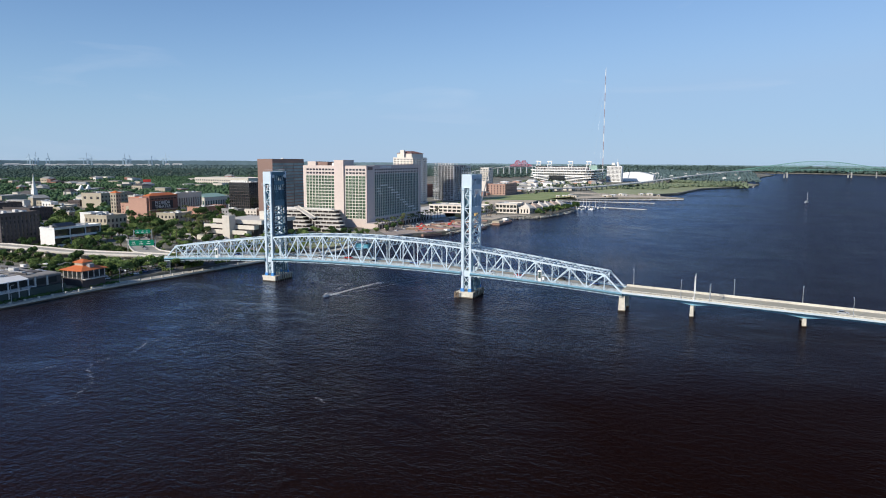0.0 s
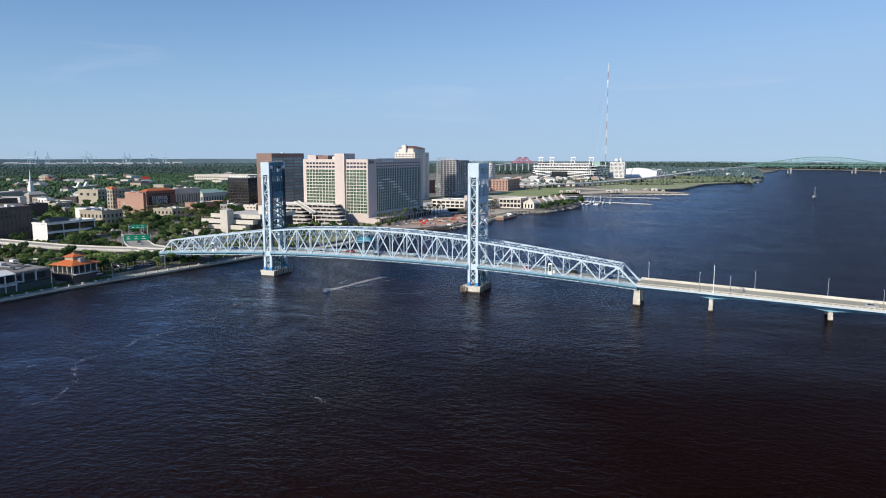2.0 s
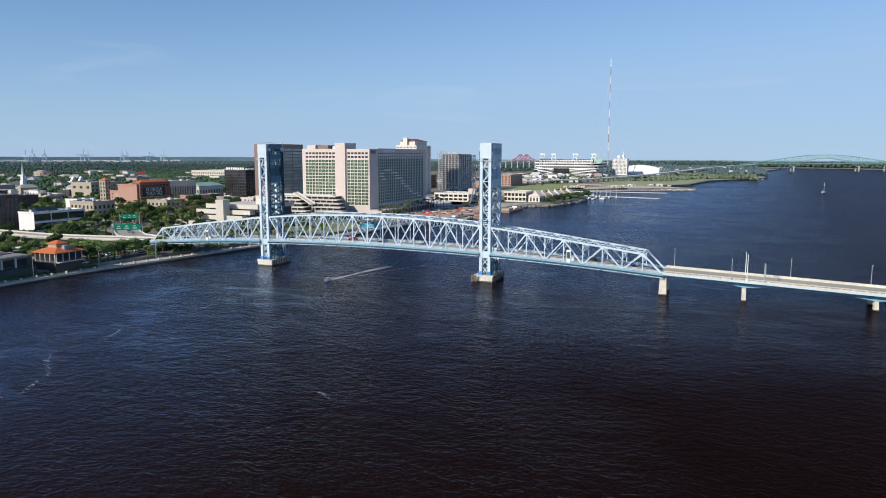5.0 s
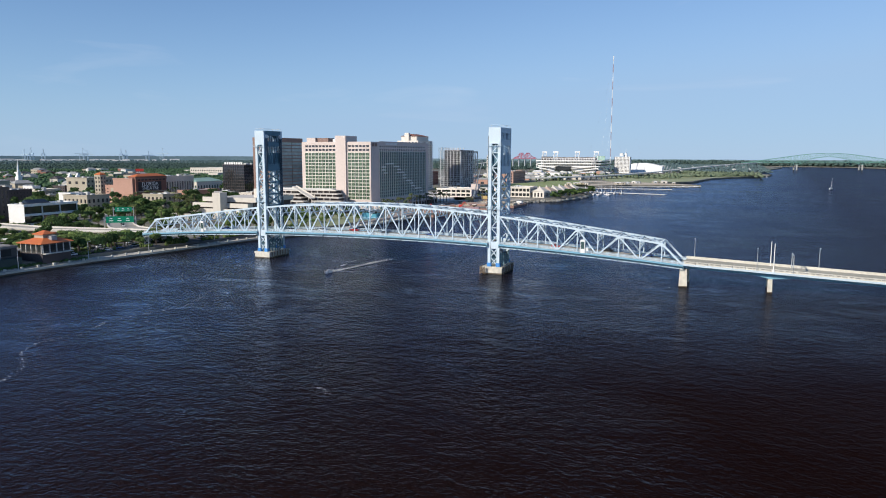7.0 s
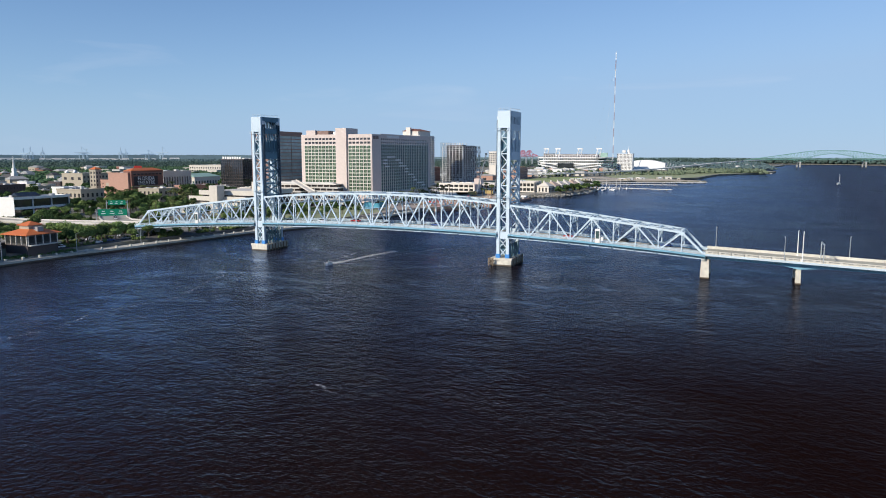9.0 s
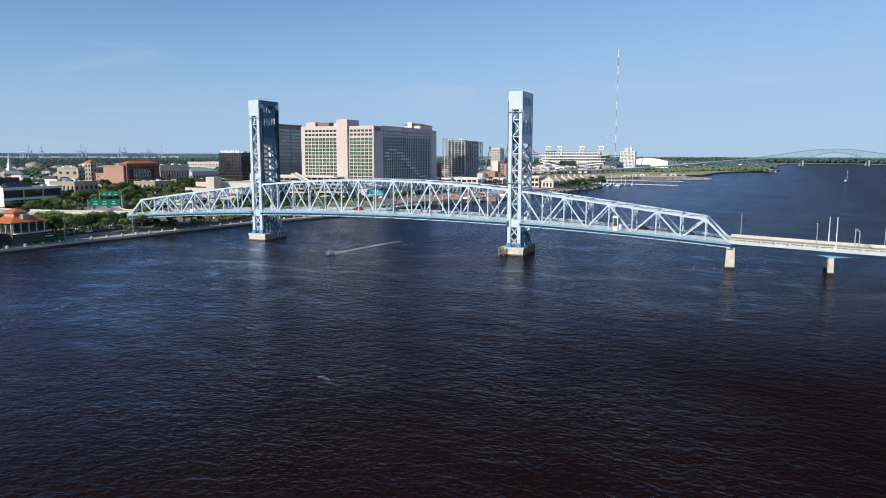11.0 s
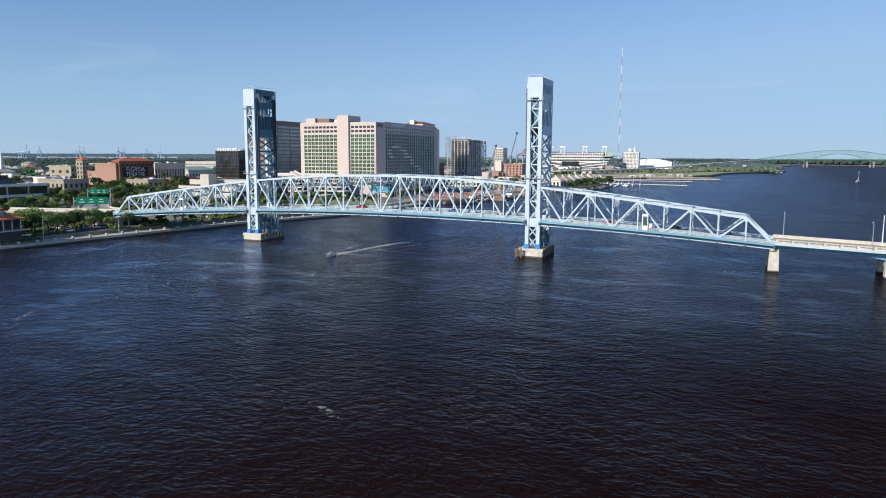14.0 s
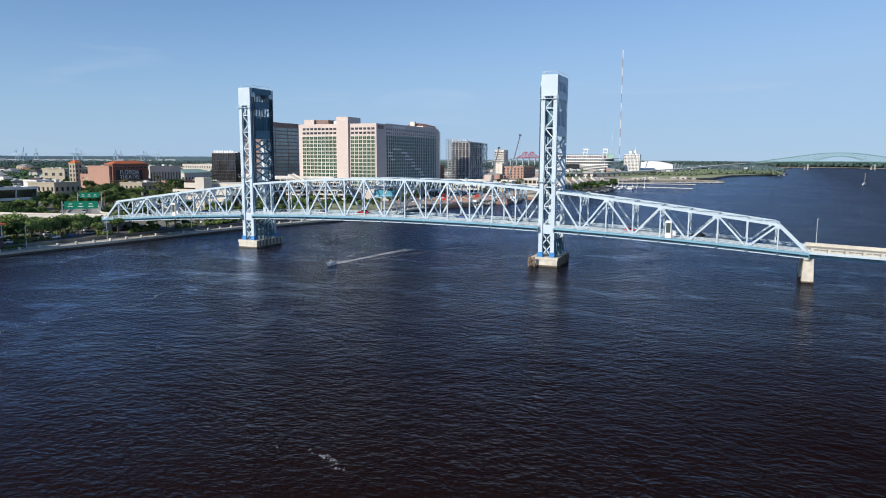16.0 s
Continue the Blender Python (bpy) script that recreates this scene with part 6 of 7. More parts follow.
# lawns and lots
WORKS = material("churned_works_ground", (0.34, 0.285, 0.245), 0.95, 0, 0.3, 0.05, 0.4, 0.2, second=(0.55, 0.46, 0.39))
for name, pts, mat, label in (("lawn", [(-205, 700), (-90, 735), (-60, 800), (-120, 1010), (-160, 1000), (-190, 800)], GRASS, "mown green field by the river"),
                              ("lawn", [(-60, 990), (20, 972), (72, 1062), (98, 1295), (206, 1512), (215, 1600), (172, 1680), (40, 1700), (-60, 1500), (-110, 1150)], ROUGH_GRASS, "rough grass on the river point"),
                              ("sand_lot", [(-100, 745), (-10, 868), (92, 901), (56, 930), (15, 950), (-40, 930), (-95, 800)], SAND, "bare sandy shipyard lot"),
                              ("sand_lot", [(-112, 380), (-60, 380), (-58, 420), (-40, 447), (-92, 446), (-140, 440)], SAND, "bare riverside lot"),
                              # the dark tone stands in for shade of trees and parked cars
                              ("car_park", [(-122, -20), (-114, 10), (-110, 42), (-102, 68), (-94, 100), (-125, 100), (-132, 0)], ASPHALT, "strip behind the promenade, darkened for the shade of trees and cars"),
                              ("lawn", [(-95, 110), (-92, 180), (-130, 215), (-200, 180), (-190, 110)], ROUGH_GRASS, "planted garden in front of the hotel"),
                              ("plaza", [(-88, 130), (-86, 210), (-64, 250), (-60, 336), (-62, 372), (-120, 372), (-120, 235), (-96, 205)], WORKS, "reddish churned ground of the riverside works"),
                              ("plaza", [(-122, 376), (-96, 444), (-165, 444), (-165, 560), (-205, 560), (-205, 380)], CONCRETE, "pale paved forecourt behind the parking rows"),
                              ("sand_lot", [(-205, 566), (-62, 592), (-98, 640), (-103, 720), (-112, 726), (-205, 698)], SAND, "pale bare lot beside the river inlet"),
                              ("sand_lot", [(-330, 1030), (-180, 1040), (-150, 1180), (-190, 1300), (-330, 1280)], SAND, "bare sandy lot near the stadium"),
                              ("sand_lot", [(-330, 1350), (-170, 1360), (-120, 1480), (-330, 1490)], SAND, "pale parking field by the stadium"),
                              ("sand_lot", [(-60, 940), (10, 958), (16, 972), (-60, 986), (-105, 1010), (-110, 960)], SAND, "sandy strip behind the docks"),
                              ("car_park", [(-128, -60), (-123, -21), (-133, 0), (-133, 20), (-160, 20), (-165, -60)], ASPHALT, "asphalt car park beneath the ramp")):
    solid(name, Geo().prism(pts, 2.0, 3.06), mat, label, "ground", kind="structure")


# ---------------------------------------------------------------- far landmarks
def lattice_mast(x, y, z1, r):
    ob = thing("radio_mast", "very tall thin red and white lattice mast", "radio mast")
    n = 14
    for k in range(n):
        za, zb = 3 + (z1 - 3) * k / n, 3 + (z1 - 3) * (k + 1) / n
        g = Geo()
        for a in range(3):
            p, q = (math.cos(a * 2.094) * r, math.sin(a * 2.094) * r), (math.cos((a + 1) * 2.094) * r, math.sin((a + 1) * 2.094) * r)
            g.beam((x + p[0], y + p[1], za), (x + p[0], y + p[1], zb), 0.4, 0.4)
            m = 3
            for j in range(m):
                h0, h1 = za + (zb - za) * j / m, za + (zb - za) * (j + 1) / m
                g.beam((x + p[0], y + p[1], h0), (x + q[0], y + q[1], h1), 0.3, 0.3)
        part("section", g, WHITE if k % 2 else DULL_RED, ob)
    for a in range(3):
        for h in (0.45, 0.9):
            part("guy_wire", Geo().beam((x, y, z1 * h), (x + math.cos(a * 2.094 + 0.4) * 110 * h, y + math.sin(a * 2.094 + 0.4) * 110 * h, 3), 0.06, 0.06), STEEL_GREY, ob)


lattice_mast(-160, 1595, 304, 0.9)

SEATS = material("grey_brown_seating", (0.20, 0.17, 0.16), 0.8, 0, 0.25, 0.05, 0.5, 0.1)
stadium = thing("stadium", "white concrete football stadium with ramps and tall light frames", "stadium")
X0, X1, Y0, Y1 = -338.0, -166.0, 1500.0, 1680.0
for k, z in enumerate((6, 13, 20, 27, 34)):
    o = 3 * (4 - k)
    part("tier", Geo().prism([(X0 + o, Y0 + 16), (X0 + o + 20, Y0 + o / 2), (X1 - o - 20, Y0 + o / 2), (X1 - o, Y0 + 16), (X1 - o, Y1), (X0 + o, Y1)], z, z + 2.6), WHITE, stadium)
for k in range(28):
    x = X0 + 16 + k * (X1 - X0 - 32) / 27
    part("column", Geo().span((x - 0.6, Y0 + 8, 2.6), (x + 0.6, Y0 + 9.4, 36)), WHITE, stadium)
part("concourse", Geo().span((X0 + 18, Y0 + 12, 2.6), (X1 - 18, Y0 + 16, 33)), GREY, stadium, "shaded grey concourse behind the columns")
part("gate_wall", Geo().span((-282, Y0 - 2, 2.6), (-242, Y0 + 6, 22)), DARK_GLASS, stadium, "dark glazed entrance wall")
for xa, xb, za, zb in ((-332, -284, 19, 10), (-240, -172, 9, 17), (-240, -172, 17, 22), (-332, -284, 25, 18)):
    part("ramp", Geo().beam((xa, Y0 - 3, za), (xb, Y0 - 3, zb), 5, 2.0), WHITE, stadium)
part("upper_stand", Geo().add([(X0 + 14, Y0 + 6, 36), (X1 - 14, Y0 + 6, 36), (X1 - 22, Y0 + 40, 45), (X0 + 22, Y0 + 40, 45), (X0 + 14, Y0 + 40, 36), (X1 - 14, Y0 + 40, 36)], [(0, 1, 2, 3), (0, 3, 4), (1, 5, 2), (3, 2, 5, 4), (0, 4, 5, 1)]), SEATS, stadium, "dark grey-brown seating of the upper stand")
for k in range(34):
    x = X0 + 18 + k * (X1 - X0 - 36) / 33
    part("stand_post", Geo().span((x - 0.45, Y0 + 4.6, 29), (x + 0.45, Y0 + 5.6, 42.5)), WHITE, stadium)
part("stand_rail", Geo().span((X0 + 16, Y0 + 4.2, 41.6), (X1 - 16, Y0 + 5.9, 43.2)), WHITE, stadium)
part("press_box", Geo().span((-322, Y0 + 8, 37), (-294, Y0 + 18, 46)), DARK_BRICK, stadium)
part("score_board", Geo().span((-190, Y0 + 60, 30), (-168, Y0 + 64, 48)), COPPER_GREEN, stadium)
for x in (-322, -313, -292, -283, -236, -227, -188, -179):
    part("light_frame", Geo().beam((x, Y0 + 10, 36), (x + 4, Y0 + 14, 59), 1.5, 1.5), WHITE, stadium)
for x in (-319, -289, -233, -185):
    part("light_bank", Geo().box((x + 3, Y0 + 14, 58), (13, 1.4, 3.0)), WHITE, stadium)
    part("light_bank", Geo().box((x + 1, Y0 + 13, 50), (11, 1.2, 1.0)), WHITE, stadium)

silos = thing("white_tower_block", "tall white scaffolded tower block", "building")
part("body", Geo().span((-152, 1610, 2.6), (-112, 1640, 46)), WHITE, silos)
part("dome", Geo().cyl((-124, 1622, 46), (-124, 1622, 56), 5, 2.6, 14), WHITE, silos)
part("mast", Geo().cyl((-124, 1622, 56), (-124, 1622, 66), 0.7, 0.3, 6), WHITE, silos)
part("body", Geo().span((-138, 1608, 48), (-130, 1620, 55)), WHITE, silos)
for k in range(11):
    for j in range(11):
        part("window", Geo().span((-151 + j * 3.5, 1609.8, 6 + k * 3.6), (-149.2 + j * 3.5, 1610.05, 8 + k * 3.6)), DIM, silos)

arena = thing("arena", "long white curved-roof amphitheatre", "arena")
rings = []
for k in range(9):
    x = -128 + 90 * k / 8
    h = 20 + 9 * math.sin(math.pi * min(1, 0.15 + k / 9)) ** 0.8
    rings.append([(x, 1690, 2.6), (x, 1760, 2.6), (x, 1748, h), (x, 1702, h)])
part("shell", loft(rings), WHITE, arena)
for k in range(5):
    part("strut", Geo().beam((-36 + k * 7, 1692, 2.6), (-30 + k * 7, 1694, 24 - 2.5 * k), 1.6, 1.6), STEEL_GREY, arena)


def arch_bridge():
    """The green cantilever through-arch bridge down the river."""
    ob = thing("arch_bridge", "hazy green steel arch truss bridge far down the river", "bridge")
    A, B = Vector((333, 2440, 0)), Vector((545, 2550, 0))
    u = (B - A).normalized()
    span = (B - A).length
    side = Vector((-u.y, u.x, 0))
    deck = lambda s: 24.5 + 3.5 * math.exp(-((s - span / 2) / 260) ** 2) - max(0, -s - 130) * 0.045 - max(0, s - span - 130) * 0.045

    def crown(s):
        m = abs(s - span / 2) / (span / 2)
        if m < 1:
            return 58 - 8.5 * m * m
        return 49.5 - (m - 1) * 15.5
    xs = np.arange(-190, span + 192, 11.9)
    for w in (-8, 8):
        low, high = [], []
        for s in xs:
            p = A + u * s + side * w
            m = abs(s - span / 2) / (span / 2)
            zl = deck(s) - (8.0 * math.exp(-((m - 1) * 5) ** 2)) + (18 * (1 - (m / 0.82) ** 2) if m < 0.82 else 0)
            low.append((p.x, p.y, min(zl, crown(s) - 5)))
            high.append((p.x, p.y, max(crown(s), deck(s) + 2)))
        ob2 = part("truss", bar(high, 1.2, 1.1), HART_GREEN, ob)
        part("bottom_chord", bar(low, 1.2, 1.1), HART_GREEN, ob2)
        for i in range(len(xs) - 1):
            a, b = (low[i], high[i + 1]) if i % 2 else (high[i], low[i + 1])
            part("diagonal", Geo().beam(a, b, 0.6, 0.6), HART_GREEN, ob2)
            part("vertical", Geo().beam(low[i], high[i], 0.5, 0.5), HART_GREEN, ob2)
    road = [A + u * s for s in np.arange(-118, span + 460, 20)]
    part("deck", bar([(p.x, p.y, deck((p - A).dot(u))) for p in road], 15, 2.4), HART_GREEN, ob)
    for s in (0, span):
        for w in (-9, 9):
            p = A + u * s + side * w
            part("pier", Geo().box((p.x, p.y, 9), (4.5, 4, 20)), GREY, ob)
        p = A + u * s
        part("pier_beam", Geo().beam(p + side * 9 + Vector((0, 0, 17)), p - side * 9 + Vector((0, 0, 17)), 4, 2.4), GREY, ob)
    for s in np.arange(span + 100, span + 460, 60):
        p = A + u * s
        part("pier", Geo().box((p.x, p.y, deck(s) / 2 - 1), (3, 9, deck(s))), GREY, ob)
    return ob


arch_bridge()

# elevated highway from the stadium to the arch bridge
highway = thing("elevated_highway", "long pale elevated highway on columns", "highway")
line = [(-360, 860), (-250, 915), (-170, 980), (-110, 1080), (-70, 1200), (-30, 1400), (15, 1720), (70, 2000), (140, 2220), (225, 2385)]
zs = [8, 8, 8.5, 9, 10, 11, 13, 17, 21.5, 25]
n = len(line)
for i in range(n - 1):
    part("deck", Geo().beam((*line[i], zs[i]), (*line[i + 1], zs[i + 1]), 14, 2.0), PALE_ROOF, highway)
for i in range(n - 1):
    for f in np.linspace(0, 1, 7)[:-1]:
        x, y, z = [line[i][k] + (line[i + 1][k] - line[i][k]) * f for k in (0, 1)] + [zs[i] + (zs[i + 1] - zs[i]) * f]
        part("column", Geo().box((x, y, z / 2), (1.6, 8, z - 0.2)), CONCRETE, highway)

cant = thing("maroon_bridge", "hazy maroon cantilever truss bridge behind the stadium", "bridge")
peaks = [(-566, 2066, 40), (-554, 2068, 45), (-544, 2070, 57), (-539, 2072, 57), (-531, 2074, 47), (-523, 2076, 57), (-518, 2078, 57), (-508, 2080, 45), (-494, 2084, 40)]
for w in (-7, 7):
    hi = [(x, y + w, z) for x, y, z in peaks]
    lo = [(x, y + w, 38) for x, y, z in peaks]
    t2 = part("truss", bar(hi, 2, 1.8), MAROON, cant)
    part("bottom_chord", bar(lo, 2, 2), MAROON, cant)
    for i in range(len(peaks) - 1):
        part("diagonal", Geo().beam(lo[i], hi[i + 1], 1.2, 1.2), MAROON, t2)
        part("vertical", Geo().beam(lo[i], hi[i], 1.2, 1.2), MAROON, t2)
part("deck", bar([(-470, 2088, 37), (-566, 2066, 37), (-630, 2052, 29), (-700, 2038, 18)][::-1], 12, 2.5), STEEL_GREY, cant)
for k in range(12):
    x = -470 - k * 20
    z = 36 if x > -566 else 36 + (x + 566) * 0.14
    part("pier", Geo().box((x, 2086 + (x + 470) * 0.2, z / 2), (2.5, 9, z)), STEEL_GREY, cant)


# port cranes on the skyline
def port_crane(x, y, h, turn):
    ob = thing("port_crane", "distant pale blue container crane", "crane", "port cranes", at=pose(x, y, 1.6, 0, 0, turn))
    for sx in (-10, 10):
        for sy in (-8, 8):
            part("leg", Geo().beam((sx, sy, 0), (sx * 0.8, sy, h * 0.62), 2.2, 2.2), HAZE_STEEL, ob)
    part("boom", Geo().beam((-34, 0, h * 0.62), (40, 0, h * 0.62), 3, 3), HAZE_STEEL, ob)
    part("apex", Geo().beam((8, 0, h * 0.62), (6, 0, h), 2.2, 2.2), HAZE_STEEL, ob)
    part("stay", Geo().beam((6, 0, h), (38, 0, h * 0.64), 1, 1), HAZE_STEEL, ob)


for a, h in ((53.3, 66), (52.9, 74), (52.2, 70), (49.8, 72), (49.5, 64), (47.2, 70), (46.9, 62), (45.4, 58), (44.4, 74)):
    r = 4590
    port_crane(VIEW_POINT.x - r * math.sin(radians(a)), VIEW_POINT.y + r * math.cos(radians(a)), h * 1.18, a * 37 % 180)

# houses and halls among the far trees
HOUSE_WALLS = (TAN, CREAM, TAN, BRICK, PALE_ROOF)
house_rng = random.Random(21)
count = 0
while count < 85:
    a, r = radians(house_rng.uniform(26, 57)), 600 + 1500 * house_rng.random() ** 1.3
    x, y = VIEW_POINT.x - r * math.sin(a), VIEW_POINT.y + r * math.cos(a)
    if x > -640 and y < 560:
        continue
    w, d, h = house_rng.uniform(12, 30), house_rng.uniform(10, 24), house_rng.uniform(7, 12)
    ob = thing("house", "pale house roof showing among trees", "house", "far houses", at=pose(x, y, 2.6, 0, 0, house_rng.choice((0, 0, 0, 12, -15))))
    part("wall", Geo().span((-w, 0, 0), (0, d, h)), HOUSE_WALLS[count % 5], ob)
    if count % 3:
        part("roof", Geo().span((-w - 0.3, -0.3, h), (0.3, d + 0.3, h + 0.6)), (PALE_ROOF, GREY, GREY)[count % 3], ob)
    else:
        part("roof", Geo().hip(-w, 0, 0, d, h, 4, 0.6, 0.5), (DARK_ROOF, GREY)[count % 2], ob)
    for k in range(int(w // 5)):
        part("window", Geo().box((-w + 2.5 + k * 5, -0.02, h * 0.55), (2.2, 0.12, 2.0)), DIM, ob)
    count += 1

for k in range(34):     # pale roofs in the hazy woods beyond the highway
    x, y = house_rng.uniform(-300, 190), house_rng.uniform(1770, 2700)
    w, d, h = house_rng.uniform(6, 16), house_rng.uniform(6, 12), house_rng.uniform(4.5, 7)
    ob = thing("house", "white house among hazy trees beyond the highway", "house", "far houses", at=pose(x, y, 2.6))
    part("wall", Geo().span((-w, 0, 0), (0, d, h)), WHITE, ob)
    part("roof", Geo().hip(-w, 0, 0, d, h, 3, 0.6, 0.4), PALE_ROOF, ob)

# sheds and lots towards the stadium
for k in range(80):
    x, y = -330 + house_rng.uniform(0, 210), 700 + house_rng.uniform(0, 720)
    if -205 < x < -70 and 690 < y < 1015:
        continue
    w, d, h = house_rng.uniform(7, 28), house_rng.uniform(8, 26), house_rng.uniform(4, 10)
    ob = thing("shed", "low pale industrial shed near the stadium", "shed", "riverside sheds", at=pose(x, y, 2.6))
    part("wall", Geo().span((-w, 0, 0), (0, d, h)), (WHITE, CREAM, SALMON, GREY)[k % 4], ob)
    part("roof", Geo().hip(-w, 0, 0, d, h, 1.8, 0.8, 0.3), (PALE_ROOF, WHITE, GREY)[k % 3], ob)
    part("door", Geo().span((-w * 0.6, -0.12, 0.2), (-w * 0.4, 0.02, 4)), DIM, ob)

# boat yards and small sheds along the docks
for k in range(15):
    f = house_rng.random()
    x, y = -95 + 150 * f + house_rng.uniform(-18, 10), 815 + 105 * f + house_rng.uniform(0, 60)
    w, d, h = house_rng.uniform(4, 12), house_rng.uniform(4, 10), house_rng.uniform(2, 3.4)
    ob = thing("boat_shed", "small pale boatyard shed on the sandy lot", "shed", "boatyard sheds", at=pose(x, y, 2.8))
    part("wall", Geo().span((-w, 0, 0), (0, d, h)), (CREAM, TAN, STEEL_GREY, TAN)[k % 4], ob)
    part("roof", Geo().hip(-w, 0, 0, d, h, 1.0, 0.8, 0.2), (PALE_ROOF, GREY, WHITE)[k % 3], ob)
    part("door", Geo().span((-w * 0.6, -0.1, 0.2), (-w * 0.35, 0.02, 2.2)), DIM, ob)
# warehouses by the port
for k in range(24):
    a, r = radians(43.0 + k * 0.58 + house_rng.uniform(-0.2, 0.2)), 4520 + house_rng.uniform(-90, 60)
    ob = thing("port_warehouse", "long white port warehouse near the skyline", "warehouse", "port warehouses", at=pose(VIEW_POINT.x - r * math.sin(a), VIEW_POINT.y + r * math.cos(a), 1.6, 0, 0, math.degrees(a)))
    w = house_rng.uniform(20, 75)
    h = house_rng.uniform(14, 21)
    part("wall", Geo().span((-w, 0, 0), (0, 30, h)), WHITE, ob)
    part("roof", Geo().hip(-w, 0, 0, 30, h, 3, 0.8, 0.5), PALE_ROOF, ob)

red_board = thing("billboard", "small bright red billboard above the trees", "billboard", at=pose(-905, 735, 3, 0, 0, 45))
part("panel", Geo().box((0, 0, 17), (14, 0.6, 5)), RED, red_board)
part("post", Geo().cyl((0, 0.6, 0), (0, 0.6, 17), 0.5), STEEL_GREY, red_board)

# long docks
for a, b, w, label in (((-92, 672), (70, 625), 5, "long grey timber dock on piles"), ((-100, 760), (66, 765), 7, "old concrete dock on piles"), ((-70, 790), (98, 880), 8, "sandy finger pier on the river")):
    ob = thing("dock", label, "dock", "docks")
    part("deck", Geo().beam((*a, 1.3), (*b, 1.3), w, 0.6), PALE_ROOF, ob)
    for p in dense([a, b], 9):
        part("pile", Geo().box((p[0], p[1], 0.2), (0.9, w * 0.9, 2.6)), TIMBER, ob)


# loose stone along the bank below the flats and the plaza
rocks, rock_rng = Geo(), np.random.default_rng(31)
for p in dense(BANK[12:19], 0.9):
    for k in range(2):
        s = rock_rng.uniform(0.7, 1.9)
        rocks.box((p[0] + rock_rng.uniform(-0.5, 2.6), p[1] + rock_rng.uniform(-1.2, 1.2), rock_rng.uniform(0.0, 2.2)), (s, s * rock_rng.uniform(0.6, 1.2), s * rock_rng.uniform(0.5, 0.9)),
                  Matrix.Rotation(rock_rng.uniform(0, 3), 4, "Z") @ Matrix.Rotation(rock_rng.uniform(-0.5, 0.5), 4, "X"), rock_rng.uniform(0.6, 0.9))
solid("riprap", rocks, RIPRAP, "pale loose stone along the river bank", "stones", kind="stuff")


# ---------------------------------------------------------------- craft on the river
def motor_boat(x, y, turn, length, label, group=""):
    ob = thing("motor_boat", label, "boat", group, at=pose(x, y, 0, 0, 0, turn))
    w = length * 0.17
    hull = Geo().add([(-length / 2, -w, 0.9), (length * 0.2, -w, 1.0), (length / 2, 0, 1.4), (length * 0.2, w, 1.0), (-length / 2, w, 0.9),
                      (-length / 2, -w * 0.7, -0.3), (length * 0.15, -w * 0.7, -0.3), (length * 0.4, 0, -0.1), (length * 0.15, w * 0.7, -0.3), (-length / 2, w * 0.7, -0.3)],
                     [(0, 1, 2, 3, 4), (9, 8, 7, 6, 5), (5, 6, 1, 0), (6, 7, 2, 1), (7, 8, 3, 2), (8, 9, 4, 3), (9, 5, 0, 4)])
    part("hull", hull, WHITE, ob)
    part("cabin", Geo().box((-length * 0.02, 0, 1.25), (length * 0.3, w * 1.1, 0.8), None, 0.8), WHITE, ob)
    part("windscreen", Geo().box((length * 0.12, 0, 1.4), (0.15, w * 1.0, 0.5)), DARK_GLASS, ob)
    return ob


motor_boat(-6, -33, -95, 4.6, "small white motor boat under way with a white wake")


def foam_trail(name, label, pts, width, seed, density=1.0, fleck=1.0):
    """A broken trail of foam flecks on the water."""
    rng = np.random.default_rng(seed)
    g = Geo()
    line = dense(pts, 0.35)
    for i, p in enumerate(line):
        t = i / len(line)
        w = width(t)
        thin = 0.35 + 0.65 * (0.5 + noise.noise(Vector((p[0] * 0.13, p[1] * 0.13, seed))))
        for k in range(rng.poisson(1.15 * density * max(0.0, thin - 0.3) * (1 + w * 0.4))):
            cx, cy = p[0] + rng.normal() * w * 0.4, p[1] + rng.normal() * w * 0.4
            r, a0, m = fleck * rng.uniform(0.05, 0.19), rng.random() * 6.3, 6
            g.add([(cx + math.cos(a0 + j * 6.283 / m) * r * rng.uniform(0.5, 1.4), cy + math.sin(a0 + j * 6.283 / m) * r * rng.uniform(0.5, 1.4), 0.05 + 0.01 * (k % 3)) for j in range(m)], [tuple(range(m))])
    return solid(name, g, FOAM, label, "foam", kind="stuff")


foam_trail("wake", "white foaming wake behind a boat", [(-6, -30.2), (-5.2, -22), (-4, -12), (-2, 2), (1, 14)], lambda t: 0.9 + 1.8 * t, 1, 10.0, 1.4)
foam_trail("wake", "dense white churn close behind a boat", [(-6.0, -31.0), (-5.7, -27), (-5.1, -20)], lambda t: 0.9 + 1.3 * t, 21, 20.0, 1.5)
foam_trail("wake", "thin foam arm of a boat's wake", [(-6.8, -31), (-9.5, -20), (-12, -8), (-13.5, 4)], lambda t: 0.4 + 0.5 * t, 11, 2.6)
foam_trail("wake", "thin foam arm of a boat's wake", [(-5.0, -31), (-0.5, -18), (5, -2), (12, 18), (18, 32)], lambda t: 0.4 + 0.8 * t, 12, 3.0)
foam_trail("foam", "thin line of drifting foam", [(4, -203), (7, -187), (0, -175), (-12, -166), (-17, -160), (-14, -147), (-20, -133)], lambda t: 1.1, 2, 0.9, 0.9)
foam_trail("foam", "thin line of drifting foam", [(-20, -131), (-14, -108), (-22, -88), (-28, -70), (-36, -60)], lambda t: 1.7, 3, 0.9, 0.9)
